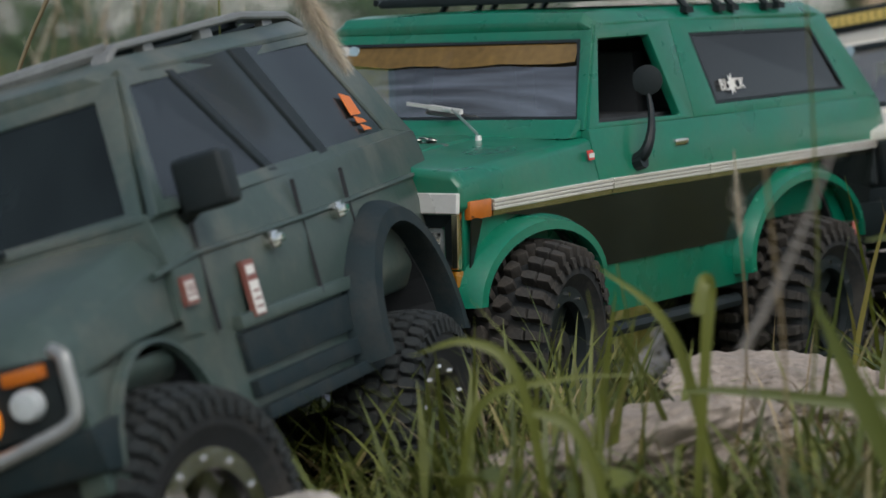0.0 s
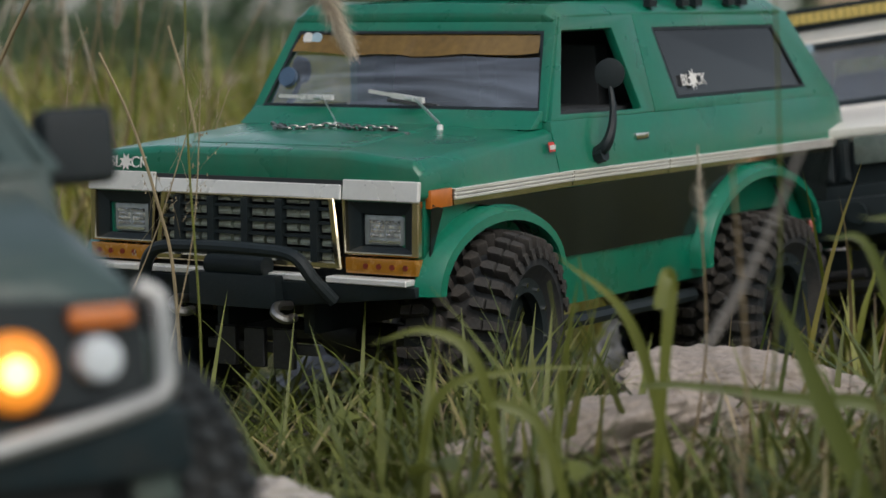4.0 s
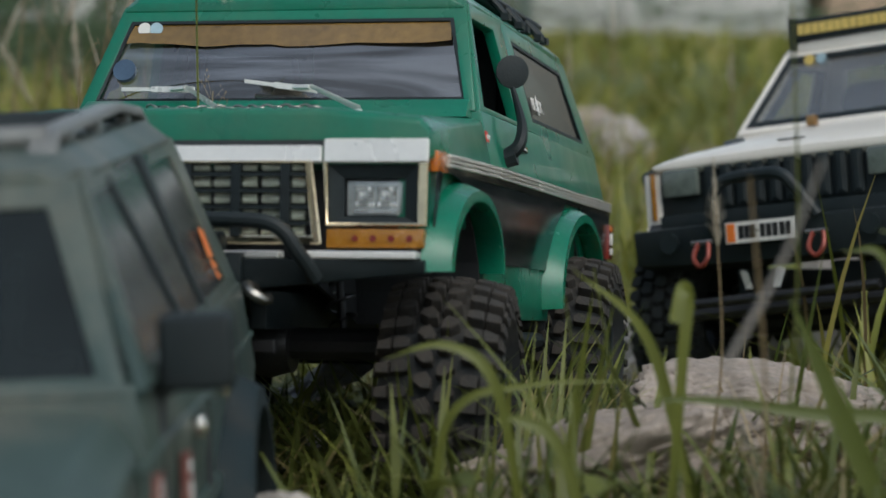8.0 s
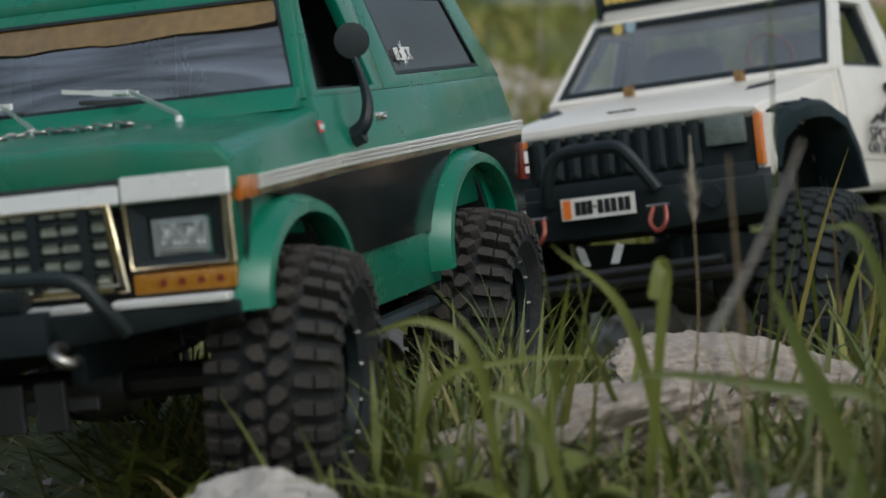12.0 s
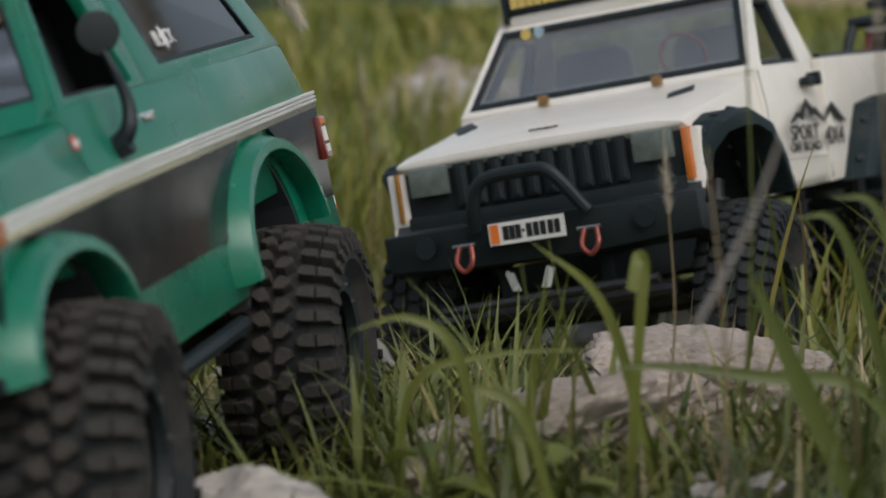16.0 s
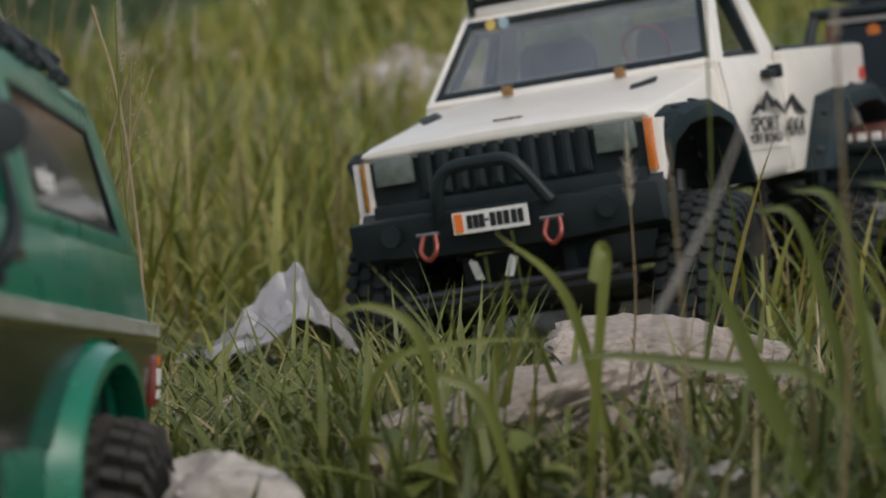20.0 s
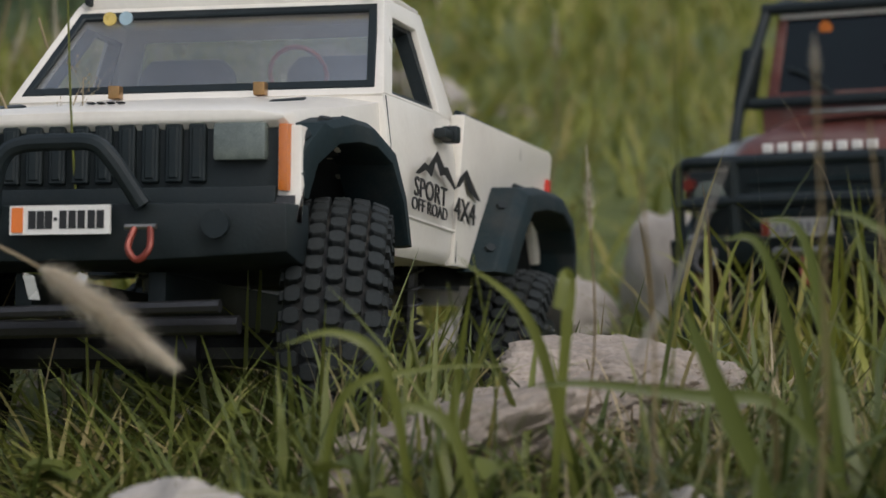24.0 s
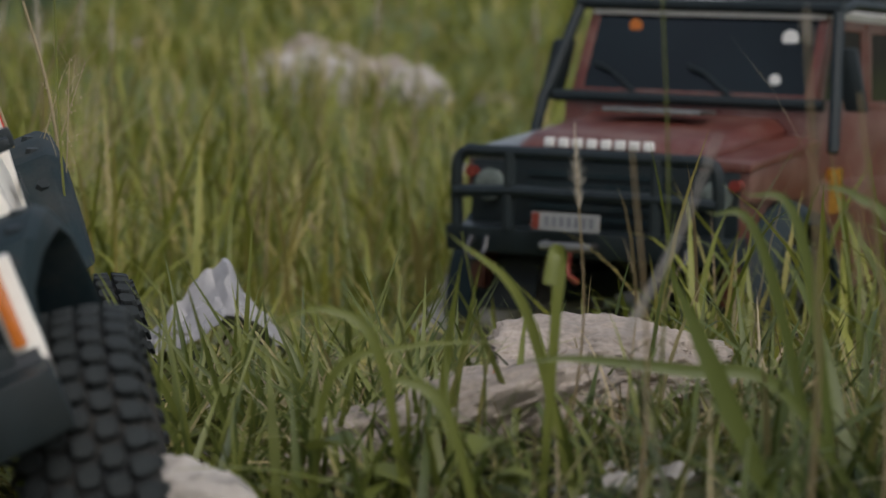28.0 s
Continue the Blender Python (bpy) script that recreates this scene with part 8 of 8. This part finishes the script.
SHRUB_WOOD = mat("bark", (0.09, 0.07, 0.05), 0.9, vary=0.3, scale=8, bump=0.3)
for k, (x, y, w, h) in enumerate(((-1.55, 13, 1.3, 0.80), (-0.75, 14, 1.2, 0.75), (-2.6, 15, 2.0, 1.0), (0.5, 19, 1.6, 0.45), (1.7, 20, 2.2, 0.55), (3.2, 21, 2.4, 0.5), (5.0, 20, 2.5, 0.6), (-0.1, 17, 1.2, 0.5))):
    hedge(x, y, w, h, 2600, 90 + k)


def far_building(name, x0, x1, y, h, material, label, rows):
    bm = bmesh.new()
    box(bm, (x0, y, 0.1), (x1, y + 6, h))
    b = tagged(part("building", bm, material), label, "building")
    bm = bmesh.new()
    box(bm, (x0 - 0.3, y - 0.3, h), (x1 + 0.3, y + 6.3, h + 0.25))
    part("roof", bm, TEAL_ROOF, b)
    for k in range(rows):
        bm = bmesh.new()
        cx = x0 + (k + 0.5) * (x1 - x0) / rows
        box(bm, (cx - 0.5, y - 0.06, 1.2), (cx + 0.5, y + 0.02, 2.4))
        part("window", bm, DARK_GLASS, b)


far_building("b", 2.2, 6.9, 44, 4.2, WALL_PALE, "long pale rendered building at the field edge", 3)
far_building("b", 7.3, 13.5, 44, 4.5, WALL_PEACH, "peach coloured building at the field edge", 4)
far_building("b", -9.5, -2.0, 52, 4.0, WALL_PALE, "pale low building behind the bushes", 5)


green, grey, white, red = make_green_truck(), make_grey_truck(), make_white_truck(), make_red_truck()
# model sizes differ a little from truck to truck
for (ob, _), size in ((green, 0.95), (grey, 0.93), (white, 1.14), (red, 1.18)):
    ob.scale = (size, size, size)

# seconds, place and turn of each truck on its way
GREEN_WAY = [
    (0, 0.1380, 1.6340, 0.0268, 1.41, 1.57, -124.38),
    (4.5, 0.1380, 1.6340, 0.0268, 1.41, 1.57, -124.38),
    (6.5, 0.0960, 1.5913, 0.0359, 0.85, 0.94, -120.99),
    (7, 0.0389, 1.5574, -0.0065, 2.39, -7.34, -109.48),
    (7.5, 0.0022, 1.4606, -0.0045, 1.37, -12.16, -104.70),
    (8, -0.0130, 1.4721, 0.0076, 2.08, -6.53, -103.34),
    (8.5, -0.0384, 1.4496, 0.0230, 11.26, -0.68, -101.47),
    (9, -0.0426, 1.4126, 0.0235, 8.29, 0.52, -103.64),
    (11.5, -0.0439, 1.3975, 0.0235, 7.18, 0.46, -104.48),
    (12, -0.0460, 1.3912, 0.0233, 7.90, 0.02, -106.16),
    (12.5, -0.0516, 1.3653, 0.0293, 9.72, 0.58, -106.01),
    (13, -0.0570, 1.3463, 0.0381, 11.57, 1.69, -106.03),
    (13.5, -0.0614, 1.3298, 0.0439, 12.23, 2.12, -106.57),
    (15.5, -0.0872, 1.2183, 0.0332, 13.61, 0.63, -107.49),
    (16, -0.1205, 1.1837, 0.0305, 14.85, 2.67, -101.84),
    (16.5, -0.1258, 1.1868, 0.0043, 15.00, 4.21, -96.38),
    (17, -0.1663, 1.1153, 0.0157, 14.87, 1.53, -91.23),
    (17.5, -0.1866, 1.0792, 0.0204, 13.89, -0.18, -88.27),
    (18, -0.2105, 1.0832, 0.0260, 15.88, 1.59, -81.59),
    (18.5, -0.2142, 1.0312, -0.0219, 13.84, -8.95, -81.77),
    (19, -0.2039, 1.0295, -0.0042, 9.31, -6.97, -86.97),
    (19.5, -0.2064, 0.8688, 0.0084, -0.25, -8.97, -92.27),
    (20, -0.2034, 0.9142, -0.0112, -0.58, -9.19, -95.63),
    (20.5, -0.2487, 1.1480, -0.0180, -2.51, 1.87, -92.95),
    (23, -0.2060, 0.6600, -0.0050, -2.40, -2.90, -96.68),
    (23.5, -0.2080, 0.6000, -0.0250, -2.40, -2.90, -93.68),
    (24.5, -0.5500, 0.2000, 0.0000, 2.00, 0.00, -60.00),
    (28, -0.9000, -0.3000, 0.0000, 0.00, 0.00, -60.00),
]
GREY_WAY = [
    (0, -0.0743, 1.2560, 0.0019, 16.32, 1.57, -107.47),
    (0.5, -0.0870, 1.1954, -0.0071, 16.62, 4.71, -109.83),
    (1, -0.1196, 1.1584, -0.0063, 18.38, 1.50, -102.55),
    (2, -0.1430, 1.1663, -0.0120, 19.78, -5.36, -98.10),
    (2.4, -0.2711, 0.9297, 0.0063, 3.32, -6.84, -69.13),
    (3, -0.2699, 0.9091, 0.0051, 1.83, -7.24, -68.49),
    (4, -0.2645, 0.9202, -0.0012, 4.10, -8.30, -68.82),
    (4.5, -0.2418, 0.9285, -0.0110, 1.18, -9.89, -71.40),
    (6.5, -0.1922, 1.0388, -0.0249, 4.40, 1.06, -72.33),
    (7, -0.2009, 1.0155, -0.0321, 7.81, -1.02, -69.85),
    (7.5, -0.1609, 1.0015, -0.0323, 2.34, -2.68, -92.32),
    (8, -0.1574, 0.9884, -0.0350, 3.92, -2.65, -91.35),
    (9, -0.1524, 1.0279, -0.0464, 5.40, -3.26, -95.22),
    (10, -0.1653, 0.9183, -0.0300, 3.19, -5.04, -94.44),
    (10.5, -0.1685, 0.8466, -0.0056, 12.39, 4.64, -89.46),
    (11, -0.1936, 0.6874, 0.0068, 6.22, -0.27, -99.44),
    (11.6, -0.3600, 0.4200, -0.0300, 4.00, -2.00, -72.00),
    (13, -0.6200, 0.1500, 0.0000, 0.00, 0.00, -60.00),
    (28, -0.9000, -0.6000, 0.0000, 0.00, 0.00, -50.00),
]
WHITE_WAY = [
    (0, 0.5061, 1.9991, -0.0400, 9.15, -3.94, -125.42),
    (9, 0.5061, 1.9991, -0.0400, 9.15, -3.94, -125.42),
    (9.5, 0.4897, 2.0019, -0.0447, 8.04, -3.96, -123.81),
    (10, 0.4904, 2.0053, -0.0322, 12.37, -3.97, -124.98),
    (10.5, 0.4355, 2.0237, -0.0441, 4.66, -0.60, -121.07),
    (11, 0.4286, 1.9421, -0.0463, 2.11, -1.73, -122.41),
    (11.5, 0.4051, 1.9974, -0.0458, 8.90, -2.48, -120.41),
    (12, 0.3672, 1.9803, -0.0363, 9.75, -3.65, -118.10),
    (12.5, 0.3477, 2.0228, -0.0333, 11.55, -3.18, -116.44),
    (13, 0.3198, 1.9564, -0.0291, 10.71, -1.19, -115.38),
    (13.5, 0.3182, 1.9932, -0.0294, 9.55, -0.74, -114.85),
    (15.5, 0.3240, 1.9476, -0.0314, 10.58, -1.45, -115.40),
    (20.6, 0.3240, 1.9476, -0.0314, 10.58, -1.45, -115.40),
    (22.5, 0.1908, 1.7755, -0.0524, 9.53, -1.19, -113.11),
    (23, 0.1558, 1.7223, -0.0416, 3.66, -1.77, -118.46),
    (23.5, 0.1252, 1.6719, -0.0324, 4.19, -1.84, -118.23),
    (24, 0.0460, 1.5851, -0.0607, 3.46, -10.13, -109.57),
    (24.5, -0.0221, 1.4948, -0.0175, -1.27, -4.88, -103.54),
    (25, -0.0323, 1.4329, -0.0258, 13.91, -1.04, -100.00),
    (25.5, -0.0558, 1.3697, -0.0020, 16.08, 2.43, -100.12),
    (26, -0.0791, 1.2832, -0.0446, 15.82, -1.60, -98.38),
    (26.5, -0.1171, 1.3247, -0.0575, 14.38, 3.76, -92.20),
    (27, -0.1519, 1.2777, -0.0393, 21.28, 1.85, -87.87),
    (28, -0.1654, 1.2893, -0.0568, 22.64, -1.46, -85.71),
]
RED_WAY = [
    (0, 0.6827, 2.3170, -0.0868, 7.43, -2.69, -116.24),
    (20.5, 0.6827, 2.3170, -0.0868, 7.43, -2.69, -116.24),
    (22.5, 0.6827, 2.3170, -0.0868, 7.43, -2.69, -116.24),
    (24, 0.6889, 2.2157, -0.0678, 5.34, -1.03, -122.50),
    (25, 0.6480, 2.3149, -0.0901, -2.23, -3.82, -120.24),
    (25.5, 0.6402, 2.3286, -0.0915, -1.07, -4.14, -122.83),
    (26, 0.6245, 2.3532, -0.0817, 0.37, -0.84, -125.02),
    (26.5, 0.6087, 2.3700, -0.0896, 0.33, -1.06, -127.19),
    (27, 0.5675, 2.2516, -0.0914, 8.91, -5.67, -124.78),
    (27.5, 0.5377, 2.3104, -0.1106, 7.27, -5.62, -122.07),
    (28, 0.5265, 2.2497, -0.0970, 0.07, -2.45, -123.07),
]


# ---- motion ----
# the reed sways in the wind
REED_WAY = [
    (0, -0.0489, 1.2000, 0.2360, 0),
    (0.5, -0.0324, 1.2000, 0.2413, -8),
    (1, -0.0247, 1.2000, 0.2398, -18),
    (1.5, -0.0424, 1.2000, 0.2289, 2),
    (2, -0.0500, 1.2000, 0.2205, 2),
    (2.4, -0.0185, 1.2000, 0.2402, 8),
    (3, -0.0995, 1.2000, 0.2290, 24),
    (3.6, -0.0557, 1.2000, 0.2327, 6),
    (4.5, -0.0188, 1.2000, 0.2398, 6),
    (5.5, -0.0461, 1.2000, 0.2146, 0),
    (6.5, -0.0680, 1.2000, 0.1907, -8),
    (7, -0.0874, 1.2000, 0.2424, -6),
    (8, -0.0970, 1.2000, 0.2676, -6),
    (13, -0.0789, 1.2000, 0.2645, -4),
    (16, -0.0357, 1.2000, 0.2458, 0),
    (17, -0.0130, 1.2000, 0.2300, 4),
    (18, -0.0260, 1.2000, 0.2384, 0),
    (19, -0.0398, 1.2000, 0.2417, -4),
    (21, -0.0419, 1.2000, 0.2623, -4),
    (23.2, -0.0419, 1.1000, 0.2623, -4),
    (23.6, -0.0577, 1.0000, 0.2223, -36),
    (23.9, -0.0491, 0.9800, 0.1231, -22),
    (24.1, -0.0742, 0.9800, 0.1151, -22),
    (24.4, -0.1057, 0.9800, 0.0876, -18),
    (25, -0.1955, 1.0000, 0.1428, -10),
    (26, -0.1919, 1.0000, 0.2769, -6),
    (28, -0.1919, 1.0000, 0.2769, -4),
]

def spin_rows(rows, hub, radius, steer=(), sway=(), bump=()):
    """Rolls a wheel by the way that its truck has gone; steer: rows of (seconds, degrees); sway: the body's roll, which the axles take back."""
    out, roll, last = [], 0.0, None
    base = hub.matrix_basis.translation.copy()
    n = int(28.0 / 0.2)
    for k in range(n + 1):
        tt = 28.0 * k / n
        i = max(j for j in range(len(rows)) if rows[j][0] <= tt + 1e-6)
        j = min(i + 1, len(rows) - 1)
        f = 0 if i == j else (tt - rows[i][0]) / (rows[j][0] - rows[i][0])
        a, b = rows[i][1], rows[j][1]
        p = a.translation.lerp(b.translation, f)
        fwd = a.to_quaternion().slerp(b.to_quaternion(), f) @ Vector((1, 0, 0))
        if last is not None:
            step = (p - last).dot(fwd)
            roll += max(-1.2, min(1.2, step / radius))
        last = p
        yaw = 0.0
        for (t0, s0), (t1, s1) in zip(steer, steer[1:]):
            if t0 <= tt <= t1:
                yaw = s0 + (s1 - s0) * (tt - t0) / (t1 - t0)
        lift = 0.0
        for (t0, s0), (t1, s1) in zip(bump, bump[1:]):
            if t0 <= tt <= t1:
                lift = s0 + (s1 - s0) * (tt - t0) / (t1 - t0)
        lean = max(-9.0, min(9.0, 0.7 * (sway[i] + (sway[j] - sway[i]) * f)))
        axle_m = Matrix.Translation((base.x, 0, base.z + lift)) @ pose(0, 0, 0, -lean, 0, 0) @ Matrix.Translation((0, base.y, 0))
        out.append((tt, axle_m @ pose(0, 0, 0, 0, 0, yaw) @ Matrix.Rotation(roll, 4, "Y")))
    return out


def motions():
    walk(reed, [(t, pose(x, y, z, 0, a, 0)) for t, x, y, z, a in REED_WAY])
    # grass that the white truck's wheels roll flat
    for ob, x, y, z in clumps:
        hit = 24 + (1.257 - y) / 0.15
        walk(ob, [(0, pose(x, y, z)), (hit - 0.5, pose(x, y, z)), (hit - 0.2, pose(x, y, z, 30)), (hit + 0.1, pose(x, y, z - 0.002, 68)), (28, pose(x, y, z - 0.002, 66))])
    for (ob, wheels), track, steer in TRUCKS:
        rows = [(t, pose(*p)) for t, *p in track]
        walk(ob, rows)
        for k, hub in enumerate(wheels):
            walk(hub, spin_rows(rows, hub, 0.06, steer if k < 2 else (), [r[4] for r in track], BUMPS.get((ob.name, k), ())))


# wheels that climb a stone while the body hangs back: truck and wheel, then seconds and metres
BUMPS = {("white_truck", 0): ((0, 0), (20.6, 0), (22.5, 0.02), (23.4, 0.02), (24.2, 0.006), (25, 0.002), (26, 0.02), (28, 0.017)),
         ("white_truck", 2): ((0, 0), (23.2, 0), (24, 0.010), (25, 0.016), (26, 0.01), (28, 0)),
         ("green_truck", 0): ((0, 0.004), (6, 0.004), (7, -0.011), (8, -0.026), (8.5, -0.021), (9, -0.011), (9.5, -0.008), (11, -0.004), (12, 0.004), (13, 0.006), (16, 0.008), (28, 0.004)),
         ("green_truck", 2): ((0, -0.004), (7, -0.004), (9, 0.004), (11.5, 0.004), (15.5, -0.004), (17, 0.004), (18.5, 0.006), (20, -0.004), (28, -0.004))}
TRUCKS = [(green, GREEN_WAY, ((0, 10), (4.5, 10), (6.5, 14), (7.2, 14), (8, 4), (12, 5), (16, 5), (28, 5))),
          (grey, GREY_WAY, ((0, -14), (1, -12), (2, 0), (3, 12), (7, 6), (28, 6))),
          (white, WHITE_WAY, ((0, 2), (20.6, 3), (22.5, 9), (23.5, 11), (24, 14), (25, 8), (26, -4), (28, -4))),
          (red, RED_WAY, ((0, 4), (28, 4)))]
motions()
